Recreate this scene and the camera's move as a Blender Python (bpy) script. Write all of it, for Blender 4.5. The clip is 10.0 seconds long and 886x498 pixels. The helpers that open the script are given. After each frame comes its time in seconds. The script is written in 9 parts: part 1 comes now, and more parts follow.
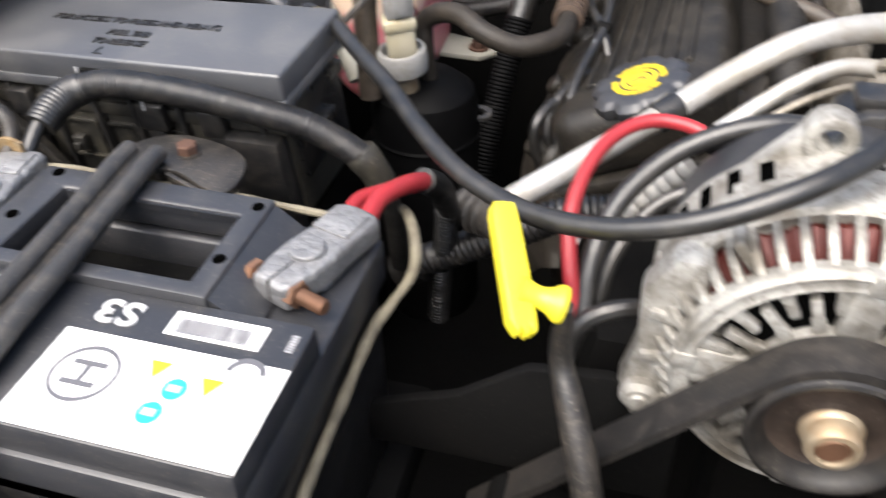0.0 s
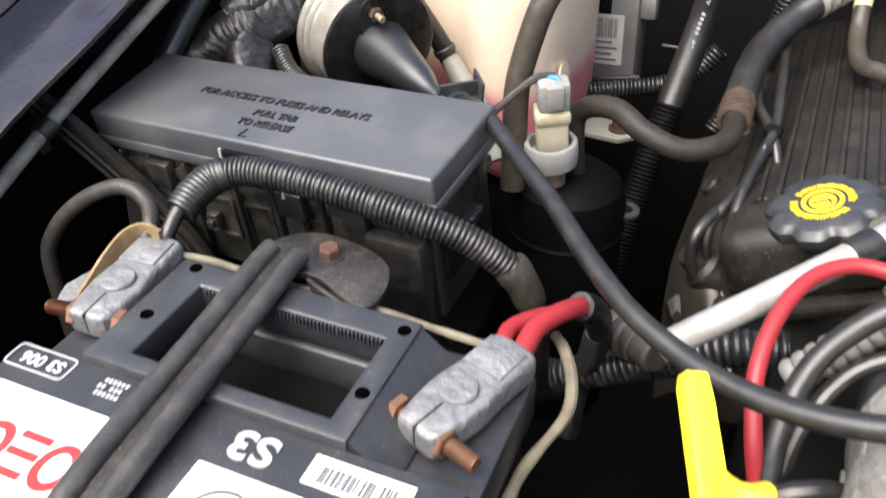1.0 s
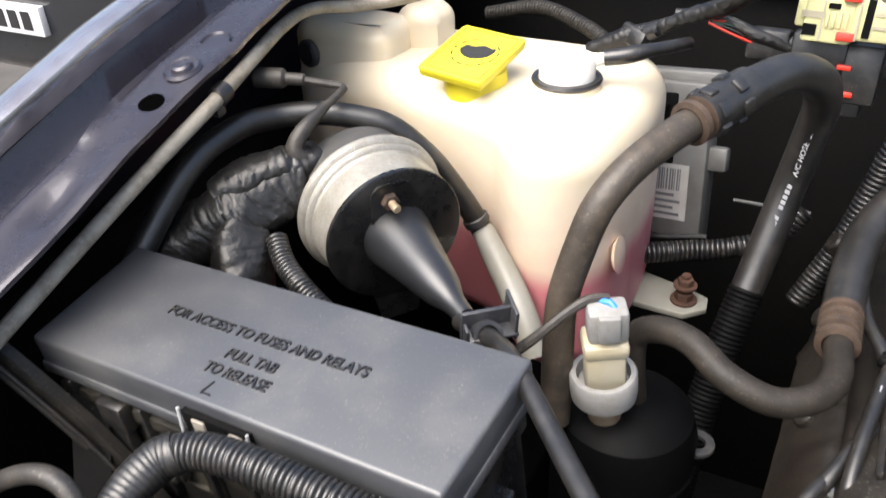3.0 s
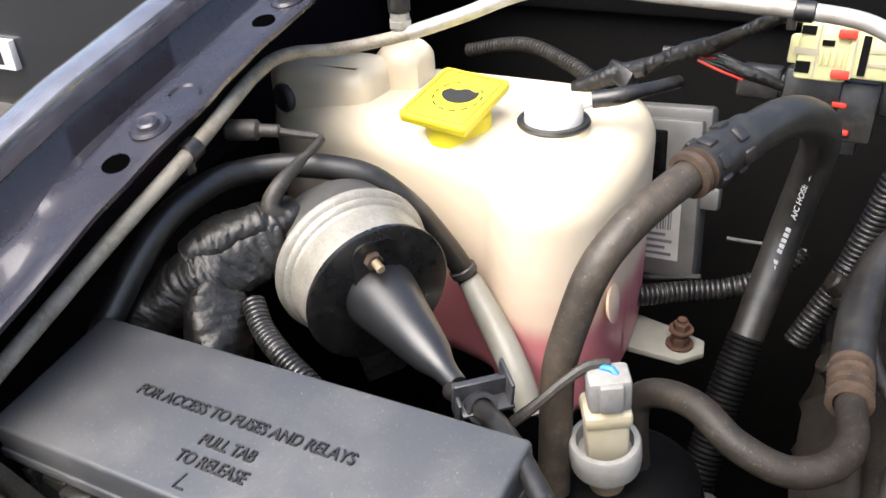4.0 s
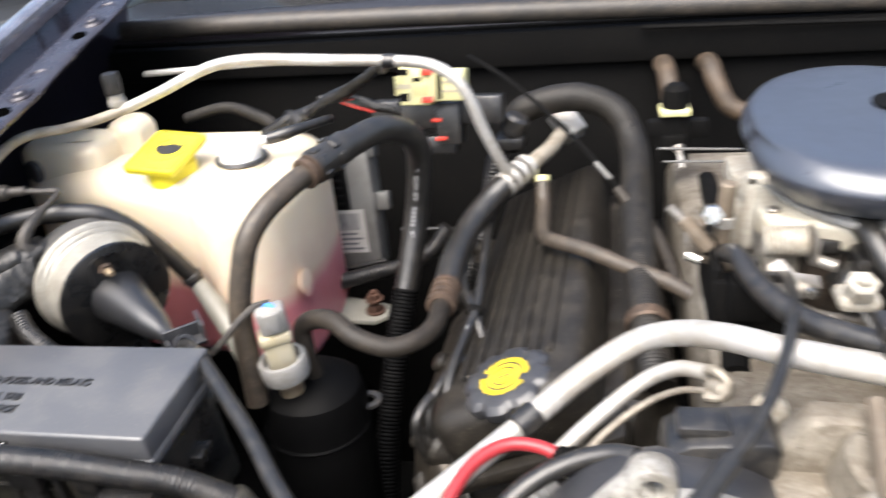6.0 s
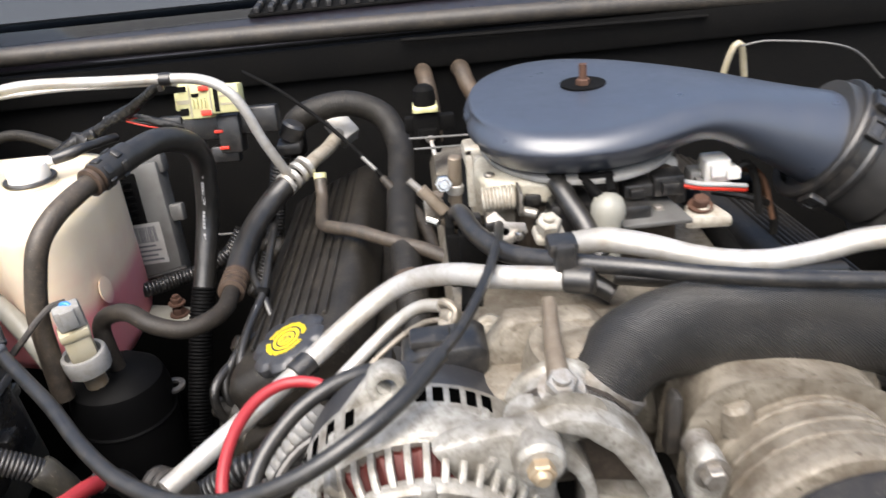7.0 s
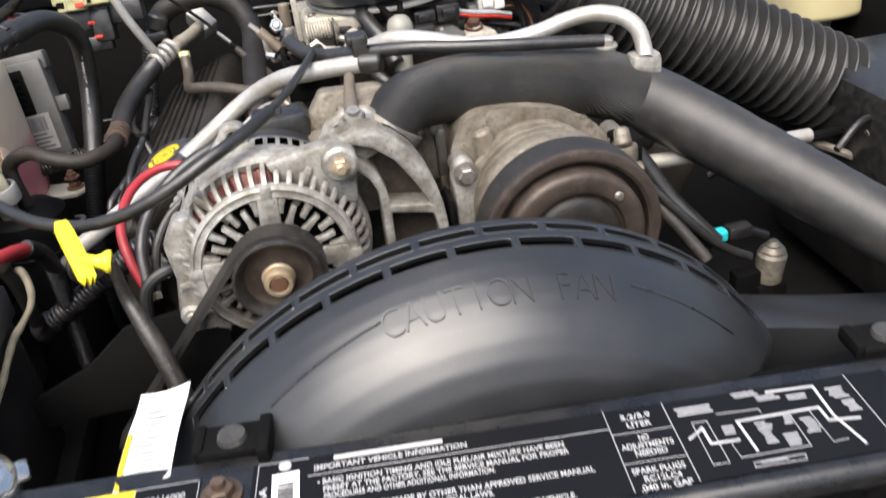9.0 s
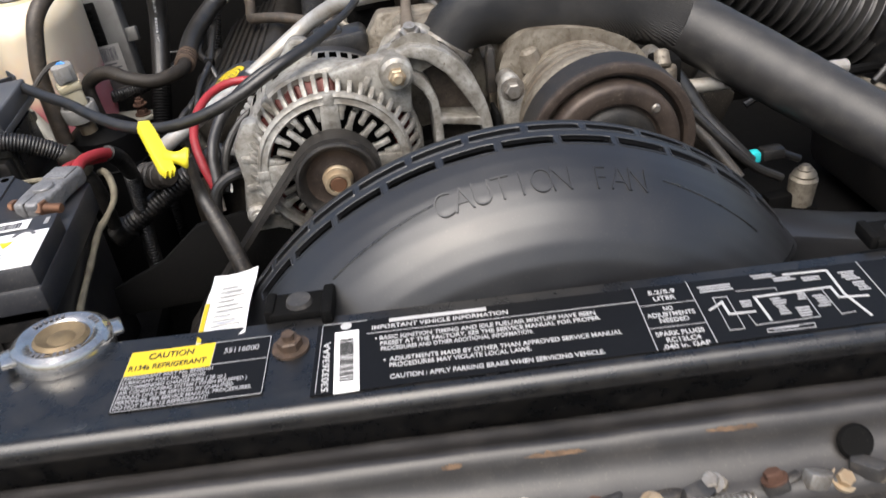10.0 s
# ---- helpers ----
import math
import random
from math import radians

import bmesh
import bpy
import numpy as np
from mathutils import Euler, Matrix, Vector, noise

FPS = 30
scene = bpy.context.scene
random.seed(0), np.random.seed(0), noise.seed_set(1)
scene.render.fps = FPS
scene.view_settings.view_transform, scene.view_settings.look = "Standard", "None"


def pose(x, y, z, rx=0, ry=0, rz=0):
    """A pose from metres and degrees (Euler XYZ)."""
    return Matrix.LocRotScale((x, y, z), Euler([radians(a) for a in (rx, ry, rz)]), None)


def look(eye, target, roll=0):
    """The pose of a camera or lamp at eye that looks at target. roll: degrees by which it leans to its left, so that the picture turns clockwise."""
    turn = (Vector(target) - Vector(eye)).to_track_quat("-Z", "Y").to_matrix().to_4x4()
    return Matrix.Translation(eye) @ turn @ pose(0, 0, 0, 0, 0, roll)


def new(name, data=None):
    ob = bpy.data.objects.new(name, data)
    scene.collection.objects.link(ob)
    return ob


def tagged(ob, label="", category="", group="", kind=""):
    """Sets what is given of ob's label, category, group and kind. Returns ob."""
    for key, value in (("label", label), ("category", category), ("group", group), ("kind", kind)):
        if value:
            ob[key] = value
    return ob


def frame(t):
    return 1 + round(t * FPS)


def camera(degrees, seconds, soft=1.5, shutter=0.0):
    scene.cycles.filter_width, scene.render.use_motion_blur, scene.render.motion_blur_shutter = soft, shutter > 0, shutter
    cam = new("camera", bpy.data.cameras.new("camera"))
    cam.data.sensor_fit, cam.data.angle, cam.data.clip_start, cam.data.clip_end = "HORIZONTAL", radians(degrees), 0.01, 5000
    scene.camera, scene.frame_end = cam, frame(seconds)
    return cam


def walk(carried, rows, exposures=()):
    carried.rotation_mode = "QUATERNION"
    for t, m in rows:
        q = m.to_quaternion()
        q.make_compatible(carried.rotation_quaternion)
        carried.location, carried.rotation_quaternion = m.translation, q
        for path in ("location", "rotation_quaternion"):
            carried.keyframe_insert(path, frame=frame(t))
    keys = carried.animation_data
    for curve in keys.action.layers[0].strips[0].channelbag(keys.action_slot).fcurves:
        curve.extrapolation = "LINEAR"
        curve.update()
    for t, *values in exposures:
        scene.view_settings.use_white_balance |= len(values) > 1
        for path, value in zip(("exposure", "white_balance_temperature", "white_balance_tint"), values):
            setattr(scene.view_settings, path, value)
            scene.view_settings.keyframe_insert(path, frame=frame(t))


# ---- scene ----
cam = camera(56.5, 10.0, 1.5, 0.5)
PATH = [
    (0, (0.074, 0.058, 1.361), (-0.364, 1.541, 0.092), -1.5),
    (0.5, (0.032, 0.07, 1.366), (-0.542, 1.541, 0.139), -0.7),
    (1, (0.017, 0.108, 1.374), (-0.631, 1.571, 0.174), -1.3),
    (1.5, (0.005, 0.157, 1.382), (-0.703, 1.612, 0.207), -1.4),
    (2, (-0.005, 0.194, 1.387), (-0.765, 1.654, 0.251), -2.3),
    (2.5, (-0.019, 0.23, 1.392), (-0.796, 1.704, 0.286), -2.6),
    (3, (-0.036, 0.264, 1.398), (-0.814, 1.75, 0.309), -2.6),
    (3.2, (-0.04, 0.273, 1.392), (-0.824, 1.778, 0.333), -3.4),
    (4.3, (-0.057, 0.299, 1.412), (-0.79, 1.832, 0.359), -3.4),
    (4.5, (-0.05, 0.292, 1.417), (-0.77, 1.82, 0.347), -4.1),
    (5, (-0.011, 0.257, 1.419), (-0.643, 1.745, 0.242), -5.8),
    (5.5, (0.056, 0.173, 1.444), (-0.498, 1.79, 0.406), -5.7),
    (6, (0.131, 0.114, 1.453), (-0.245, 1.837, 0.51), -6.0),
    (6.2, (0.149, 0.096, 1.458), (-0.103, 1.849, 0.529), -6.1),
    (7.3, (0.195, -0.039, 1.46), (0.285, 1.733, 0.539), -5.8),
    (7.5, (0.195, -0.071, 1.46), (0.333, 1.7, 0.539), -6.2),
    (8, (0.196, -0.144, 1.455), (0.427, 1.615, 0.532), -6.7),
    (8.5, (0.206, -0.208, 1.431), (0.449, 1.536, 0.483), -7.3),
    (9, (0.224, -0.268, 1.41), (0.467, 1.441, 0.4), -7.8),
    (9.5, (0.191, -0.3, 1.4), (0.392, 1.39, 0.349), -7.1),
    (10, (0.203, -0.341, 1.394), (0.334, 1.345, 0.327), -8.2),
]
LIGHTNESS = [(0, 1.12), (1.5, 1.16), (3, 1.12), (5.5, 1.22), (6, 1.28), (7.5, 0.88), (8.5, 0.94), (9.5, 0.60), (10, 0.47)]
walk(cam, [(t, look(eye, target, roll)) for t, eye, target, roll in PATH], LIGHTNESS)

# ---- world and light ----
SUN_EL, SUN_AZ = 60.0, 202.0
world = bpy.data.worlds.new("world")
scene.world = world
world.use_nodes = True
wn = world.node_tree
sky = wn.nodes.new("ShaderNodeTexSky")
sky.sky_type, sky.sun_disc = "NISHITA", False
sky.sun_elevation, sky.sun_rotation = radians(SUN_EL), radians(SUN_AZ)
sky.dust_density, sky.air_density, sky.ozone_density = 5.0, 1.0, 0.7
wn.links.new(sky.outputs[0], wn.nodes["Background"].inputs[0])
wn.nodes["Background"].inputs[1].default_value = 0.15
sun = new("sun", bpy.data.lights.new("sun", "SUN"))
sun.data.energy, sun.data.angle, sun.data.color = 3.2, radians(60), (1.0, 0.97, 0.935)
sun.matrix_world = look((0, 0, 8), (8 / math.tan(radians(SUN_EL)) * -math.sin(radians(SUN_AZ)), 8 / math.tan(radians(SUN_EL)) * -math.cos(radians(SUN_AZ)), 0))


# ---- materials ----
def mat(name, base, rough=0.5, metal=0.0, other=None, amount=0.35, scale=30.0, fine=350.0, bump=0.15, depth=0.0006, coat=0.0, speck=None, speck_at=0.66, sub=0.0, spec=0.5, dust=0.0, dusty=(0.17, 0.145, 0.115), grit=0.0):
    """A worn surface: base colour with a second tone in blotches, fine grain in relief and gloss, and optional specks."""
    m = bpy.data.materials.new(name)
    m.use_nodes = True
    t, b = m.node_tree, m.node_tree.nodes["Principled BSDF"]
    n, ln = t.nodes.new, t.links.new
    co = n("ShaderNodeTexCoord")
    big, small = n("ShaderNodeTexNoise"), n("ShaderNodeTexNoise")
    for k, s, d in ((big, scale, 6.0), (small, fine, 3.0)):
        k.inputs["Scale"].default_value, k.inputs["Detail"].default_value = s, d
        ln(co.outputs["Object"], k.inputs["Vector"])
    ramp = n("ShaderNodeMapRange")
    ramp.inputs[1].default_value, ramp.inputs[2].default_value = 0.38, 0.68
    ramp.inputs[3].default_value, ramp.inputs[4].default_value = 0.0, amount
    ln(big.outputs[0], ramp.inputs[0])
    mix = n("ShaderNodeMix")
    mix.data_type = "RGBA"
    mix.inputs[6].default_value = (*base, 1)
    mix.inputs[7].default_value = (*(other or [c * 0.55 for c in base]), 1)
    ln(ramp.outputs[0], mix.inputs[0])
    colour = mix.outputs[2]
    mid = n("ShaderNodeTexNoise")
    mid.inputs["Scale"].default_value, mid.inputs["Detail"].default_value, mid.inputs["Roughness"].default_value = scale * 4.3, 8.0, 0.68
    ln(co.outputs["Object"], mid.inputs["Vector"])
    if dust:
        dm = n("ShaderNodeMapRange")
        dm.inputs[1].default_value, dm.inputs[2].default_value = 0.46, 0.66
        dm.inputs[3].default_value, dm.inputs[4].default_value = 0.0, dust
        ln(mid.outputs[0], dm.inputs[0])
        dx = n("ShaderNodeMix")
        dx.data_type = "RGBA"
        ln(dm.outputs[0], dx.inputs[0])
        ln(colour, dx.inputs[6])
        dx.inputs[7].default_value = (*dusty, 1)
        colour = dx.outputs[2]
    if grit:
        # pale crumbs of dirt that gather in patches
        crumbs, gm, gp, gx = n("ShaderNodeTexNoise"), n("ShaderNodeMapRange"), n("ShaderNodeMath"), n("ShaderNodeMix")
        crumbs.inputs["Scale"].default_value, crumbs.inputs["Detail"].default_value, crumbs.inputs["Roughness"].default_value = 620, 4.0, 0.7
        ln(co.outputs["Object"], crumbs.inputs["Vector"])
        gm.inputs[1].default_value, gm.inputs[2].default_value, gm.inputs[3].default_value, gm.inputs[4].default_value = 0.60, 0.70, 0.0, grit * 2.2
        ln(crumbs.outputs[0], gm.inputs[0])
        gp.operation, gp.use_clamp = "MULTIPLY", True
        ln(gm.outputs[0], gp.inputs[0])
        ln(mid.outputs[0], gp.inputs[1])
        gx.data_type = "RGBA"
        ln(gp.outputs[0], gx.inputs[0])
        ln(colour, gx.inputs[6])
        gx.inputs[7].default_value = (0.30, 0.265, 0.21, 1)
        colour = gx.outputs[2]
    if speck:
        sm = n("ShaderNodeMapRange")
        sm.inputs[1].default_value, sm.inputs[2].default_value = speck_at, speck_at + 0.05
        ln(small.outputs[0], sm.inputs[0])
        mx = n("ShaderNodeMix")
        mx.data_type = "RGBA"
        ln(sm.outputs[0], mx.inputs[0])
        ln(colour, mx.inputs[6])
        mx.inputs[7].default_value = (*speck, 1)
        colour = mx.outputs[2]
    ln(colour, b.inputs["Base Color"])
    rr = n("ShaderNodeMapRange")
    rr.inputs[3].default_value, rr.inputs[4].default_value = max(0.03, rough - 0.12), min(1.0, rough + 0.16)
    ln(mid.outputs[0], rr.inputs[0])
    ln(rr.outputs[0], b.inputs["Roughness"])
    b.inputs["Metallic"].default_value = metal
    b.inputs["Specular IOR Level"].default_value = spec
    b.inputs["Coat Weight"].default_value = coat
    b.inputs["Coat Roughness"].default_value = 0.08
    if sub:
        b.inputs["Subsurface Weight"].default_value = sub
        b.inputs["Subsurface Radius"].default_value = (0.02, 0.017, 0.012)
    if bump:
        bp = n("ShaderNodeBump")
        bp.inputs["Strength"].default_value, bp.inputs["Distance"].default_value = bump, depth
        ln(small.outputs[0], bp.inputs["Height"])
        ln(bp.outputs[0], b.inputs["Normal"])
    return m


BLACK = mat("black_plastic", (0.0075, 0.0077, 0.0085), 0.34, spec=0.7, other=(0.022, 0.021, 0.02), amount=0.4, scale=25, dust=0.12, grit=0.25)
GREYBLACK = mat("faded_plastic", (0.023, 0.024, 0.028), 0.40, other=(0.035, 0.036, 0.039), amount=0.4, scale=9, dust=0.10, dusty=(0.17, 0.16, 0.145), fine=500, depth=0.0003, spec=0.7, grit=0.3)
MOULD = mat("moulded_black_plastic", (0.0100, 0.0104, 0.0118), 0.34, other=(0.0185, 0.019, 0.0208), amount=0.4, scale=7, dust=0.05, dusty=(0.07, 0.066, 0.06), bump=0.08, fine=600, depth=0.0002, spec=0.8, grit=0.1)
# Lid grey is raised to carry the sheen of the sky, plus dust specks.
LID = mat("faded_sheen_lid_plastic", (0.044, 0.047, 0.054), 0.40, other=(0.082, 0.083, 0.086), amount=0.75, scale=4.5, dust=0.28, dusty=(0.15, 0.145, 0.135), bump=0.16, fine=700, depth=0.0002, spec=0.8, speck=(0.32, 0.30, 0.27), speck_at=0.74, grit=0.28)
DUSTB = mat("dusty_black_plastic", (0.014, 0.0135, 0.012), 0.42, other=(0.034, 0.031, 0.024), amount=0.6, scale=14, dust=0.35, dusty=(0.085, 0.075, 0.052), bump=0.3, grit=0.5)
KNIT = mat("knitted_rubber", (0.0085, 0.0083, 0.0082), 0.40, other=(0.020, 0.0185, 0.017), amount=0.7, scale=14, dust=0.10, dusty=(0.11, 0.10, 0.085), bump=0.5, fine=420, depth=0.0012, spec=0.6, grit=0.2)
GLOSSK = mat("glossy_black_enamel", (0.0025, 0.0025, 0.0027), 0.5, other=(0.005, 0.005, 0.005), amount=0.5, scale=20, spec=0.06, dust=0.0, grit=0.015)
SERVO = mat("faded_servo_shell", (0.045, 0.045, 0.046), 0.45, other=(0.07, 0.068, 0.064), amount=0.5, scale=20, dust=0.2, dusty=(0.16, 0.145, 0.12), grit=0.35)
BAND = mat("speckled_zinc", (0.37, 0.355, 0.315), 0.42, metal=0.45, other=(0.22, 0.20, 0.16), amount=0.5, scale=90, dust=0.28, dusty=(0.20, 0.165, 0.11), bump=0.7, fine=500, depth=0.0006, speck=(0.50, 0.48, 0.43), speck_at=0.67)
WORN = mat("worn_black_steel", (0.027, 0.0265, 0.027), 0.42, other=(0.044, 0.042, 0.040), amount=0.6, scale=22, dust=0.24, dusty=(0.15, 0.13, 0.105), bump=0.4, grit=0.3)
SATIN = mat("satin_black", (0.005, 0.0052, 0.0057), 0.27, spec=0.7, other=(0.016, 0.016, 0.017), amount=0.4, scale=14, dust=0.06, bump=0.08, grit=0.12)
# Near-black for grimy parts; also colours in the shade of recesses and gaps.
DARK = mat("grime_and_shade_black", (0.0026, 0.0026, 0.0027), 0.75, other=(0.004, 0.0038, 0.0035), amount=0.6, scale=18, spec=0.1, dust=0.03, dusty=(0.02, 0.018, 0.015), grit=0.06)
RUBBER = mat("black_rubber", (0.0085, 0.0083, 0.0080), 0.37, spec=0.75, other=(0.021, 0.019, 0.017), amount=0.5, scale=26, dust=0.12, dusty=(0.11, 0.095, 0.075), grit=0.12)
DUSTY = mat("dusty_rubber", (0.021, 0.0195, 0.018), 0.5, other=(0.04, 0.034, 0.028), amount=0.7, scale=24, dust=0.3, dusty=(0.095, 0.076, 0.058), bump=0.35, grit=0.35)
TAPE = mat("cloth_tape", (0.0045, 0.0044, 0.0044), 0.40, other=(0.015, 0.0145, 0.0135), amount=0.5, scale=30, bump=0.6, depth=0.002, fine=130, dust=0.04, spec=0.5, grit=0.15)
CAST = mat("cast_aluminium", (0.41, 0.40, 0.37), 0.50, metal=0.4, other=(0.12, 0.104, 0.08), amount=0.9, scale=40, bump=0.55, depth=0.001, fine=300, dust=0.6, dusty=(0.11, 0.095, 0.075), speck=(0.11, 0.09, 0.065), speck_at=0.70)
CASTD = mat("stained_cast_aluminium", (0.25, 0.226, 0.185), 0.55, metal=0.3, other=(0.09, 0.072, 0.052), amount=0.9, scale=26, bump=0.9, depth=0.0014, fine=220, dust=0.65, dusty=(0.085, 0.065, 0.042), speck=(0.05, 0.038, 0.025), speck_at=0.68)
PIPE = mat("aluminium_pipe", (0.50, 0.495, 0.48), 0.46, metal=0.5, other=(0.33, 0.30, 0.25), amount=0.8, scale=22, dust=0.45, dusty=(0.28, 0.23, 0.16), bump=0.3)
WINGP = mat("pitted_pipe", (0.285, 0.255, 0.205), 0.5, metal=0.0, other=(0.15, 0.122, 0.088), amount=0.85, scale=70, dust=0.6, dusty=(0.36, 0.325, 0.27), bump=0.7, grit=0.3)
PIPED = mat("dulled_pipe", (0.25, 0.225, 0.185), 0.48, metal=0.45, other=(0.14, 0.115, 0.085), amount=0.6, scale=40, dust=0.5, dusty=(0.36, 0.33, 0.28), bump=0.5, grit=0.4)
LEAD = mat("lead", (0.2, 0.2, 0.205), 0.5, metal=0.5, other=(0.3, 0.3, 0.3), amount=0.7, scale=60, bump=1.0, depth=0.002, fine=180, dust=0.25, dusty=(0.07, 0.06, 0.05))
COPPER = mat("copper_bolt", (0.29, 0.155, 0.095), 0.46, metal=0.75, other=(0.2, 0.12, 0.08), amount=0.5, scale=80)
WINDING = mat("copper_winding", (0.085, 0.014, 0.010), 0.45, metal=0.3, other=(0.05, 0.01, 0.008), amount=0.4, scale=80)
BEAMD = mat("dusty_beam_paint", (0.013, 0.0123, 0.0119), 0.40, other=(0.030, 0.027, 0.025), amount=0.7, scale=9, bump=0.2, fine=90, spec=0.6, dust=0.26, dusty=(0.065, 0.058, 0.051), grit=0.12)
RUSTY = mat("brown_rusty_metal", (0.095, 0.064, 0.045), 0.55, metal=0.4, other=(0.045, 0.033, 0.026), amount=0.8, scale=110, bump=0.5, grit=0.4)
RUSTC = mat("scaly_brown_casting", (0.045, 0.034, 0.026), 0.6, metal=0.2, other=(0.02, 0.016, 0.012), amount=0.8, scale=40, bump=0.9, fine=200, depth=0.0014, dust=0.4, dusty=(0.10, 0.08, 0.058))
RUSTO = mat("orange_rust", (0.13, 0.08, 0.045), 0.8, other=(0.045, 0.028, 0.018), amount=0.8, scale=160, bump=0.6)
RUST = mat("rust", (0.09, 0.044, 0.028), 0.75, metal=0.2, other=(0.05, 0.026, 0.017), amount=0.7, scale=70, bump=0.6)
STEEL = mat("dull_steel", (0.36, 0.35, 0.33), 0.42, metal=0.75, other=(0.2, 0.16, 0.12), amount=0.6, scale=60, dust=0.45, dusty=(0.12, 0.09, 0.06))
BRASS = mat("dirty_brass", (0.21, 0.155, 0.085), 0.5, metal=0.5, other=(0.11, 0.08, 0.045), amount=0.7, scale=90, dust=0.4, dusty=(0.16, 0.125, 0.085), bump=0.3)
ZINC = mat("yellow_zinc", (0.42, 0.35, 0.25), 0.48, metal=0.6, other=(0.32, 0.2, 0.1), amount=0.6, scale=80)
PULLEY = mat("brown_pulley", (0.066, 0.050, 0.041), 0.46, metal=0.4, other=(0.026, 0.020, 0.017), amount=0.8, scale=26, dust=0.35, dusty=(0.115, 0.086, 0.066), bump=0.4, grit=0.3)
BELT = mat("drive_belt", (0.0095, 0.009, 0.0085), 0.5, other=(0.022, 0.019, 0.017), amount=0.4, scale=30, dust=0.2, dusty=(0.09, 0.075, 0.06), grit=0.2)
RED = mat("red_cable", (0.3, 0.022, 0.028), 0.42, other=(0.19, 0.018, 0.02), amount=0.4, scale=40)
REDP = mat("red_clip", (0.65, 0.04, 0.02), 0.4, amount=0.1)
BLUE = mat("blue_wire", (0.03, 0.2, 0.55), 0.4, amount=0.1)
TEAL = mat("teal_plastic", (0.02, 0.42, 0.45), 0.4, amount=0.2)
GREEN = mat("green_wire", (0.008, 0.045, 0.028), 0.5, amount=0.2)
YELLOW = mat("yellow_plastic", (0.74, 0.64, 0.035), 0.38, other=(0.62, 0.50, 0.03), amount=0.3, scale=40, sub=0.1)
CREAMC = mat("cream_dusty_casting", (0.56, 0.53, 0.44), 0.5, metal=0.15, other=(0.40, 0.35, 0.26), amount=0.6, scale=60, bump=0.6, fine=260, depth=0.001, dust=0.3, dusty=(0.24, 0.19, 0.13))
BROWNP = mat("tan_oxidised_steel", (0.21, 0.175, 0.135), 0.5, metal=0.35, other=(0.11, 0.085, 0.06), amount=0.8, scale=60, dust=0.4, dusty=(0.16, 0.12, 0.08), bump=0.5, grit=0.3)
CREAM = mat("cream_plastic", (0.6, 0.575, 0.3), 0.45, other=(0.48, 0.44, 0.22), amount=0.4, scale=40)
TANKC = mat("aged_cream_tank", (0.52, 0.46, 0.27), 0.36, other=(0.42, 0.35, 0.18), amount=0.5, scale=18, bump=0.08, sub=0.3)
BROWNH = mat("brown_dusty_rubber", (0.034, 0.028, 0.022), 0.46, other=(0.064, 0.049, 0.035), amount=0.7, scale=30, dust=0.35, dusty=(0.12, 0.092, 0.065), bump=0.4, grit=0.3)
BROWNT = mat("rust_brown_hose", (0.055, 0.036, 0.021), 0.6, other=(0.022, 0.016, 0.011), amount=0.8, scale=30, dust=0.3, dusty=(0.13, 0.095, 0.06), bump=0.6, grit=0.3)
SHIELD = mat("grimy_heat_shield", (0.048, 0.042, 0.034), 0.40, metal=0.55, other=(0.022, 0.018, 0.014), amount=0.85, scale=24, dust=0.4, dusty=(0.05, 0.041, 0.031), bump=0.4, grit=0.3)
BELLOW = mat("dusty_bellows_rubber", (0.020, 0.0196, 0.0192), 0.42, other=(0.045, 0.043, 0.041), amount=0.5, scale=24, dust=0.10, dusty=(0.11, 0.10, 0.088), spec=0.6, grit=0.12)
CLEAR = mat("aged_clear_plastic", (0.42, 0.385, 0.29), 0.35, other=(0.32, 0.27, 0.15), amount=0.5, scale=60, sub=0.2)
OUTLET = mat("pale_grey_outlet", (0.24, 0.235, 0.205), 0.4, other=(0.17, 0.16, 0.13), amount=0.5, scale=50, sub=0.1)
CASTP = mat("pale_dusty_casting", (0.42, 0.4, 0.35), 0.55, metal=0.2, other=(0.28, 0.24, 0.18), amount=0.7, scale=60, bump=0.7, fine=260, depth=0.001, dust=0.45, dusty=(0.16, 0.125, 0.085))
CASEG = mat("dusty_grey_metal", (0.15, 0.149, 0.144), 0.5, metal=0.4, other=(0.08, 0.075, 0.068), amount=0.5, scale=40)
GREYP = mat("pale_grey_plastic", (0.25, 0.25, 0.245), 0.45, other=(0.2, 0.19, 0.17), amount=0.5, scale=40, dust=0.4, dusty=(0.14, 0.12, 0.09), grit=0.3)
HDPE = mat("white_plastic", (0.80, 0.79, 0.76), 0.4, other=(0.66, 0.63, 0.56), amount=0.3, scale=16, sub=0.25)
# Shade inside holes, sockets and vents, painted as flat near-black pieces.
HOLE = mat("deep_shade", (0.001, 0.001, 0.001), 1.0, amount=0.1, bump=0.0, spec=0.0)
PAPERG = mat("grimy_paper", (0.36, 0.355, 0.34), 0.5, other=(0.24, 0.225, 0.2), amount=0.5, scale=40, bump=0.05, grit=0.3)
WHITE = mat("white_paper", (0.80, 0.80, 0.80), 0.5, other=(0.70, 0.70, 0.68), amount=0.25, scale=20, bump=0.05)
LABELK = mat("black_label", (0.005, 0.005, 0.0055), 0.4, other=(0.008, 0.008, 0.008), amount=0.3, scale=20, bump=0.05, spec=0.2)
PRINTW = mat("white_print", (0.43, 0.43, 0.43), 0.5, amount=0.15, bump=0.0)
PRINTG = mat("grey_print", (0.32, 0.32, 0.33), 0.5, amount=0.2, bump=0.0)
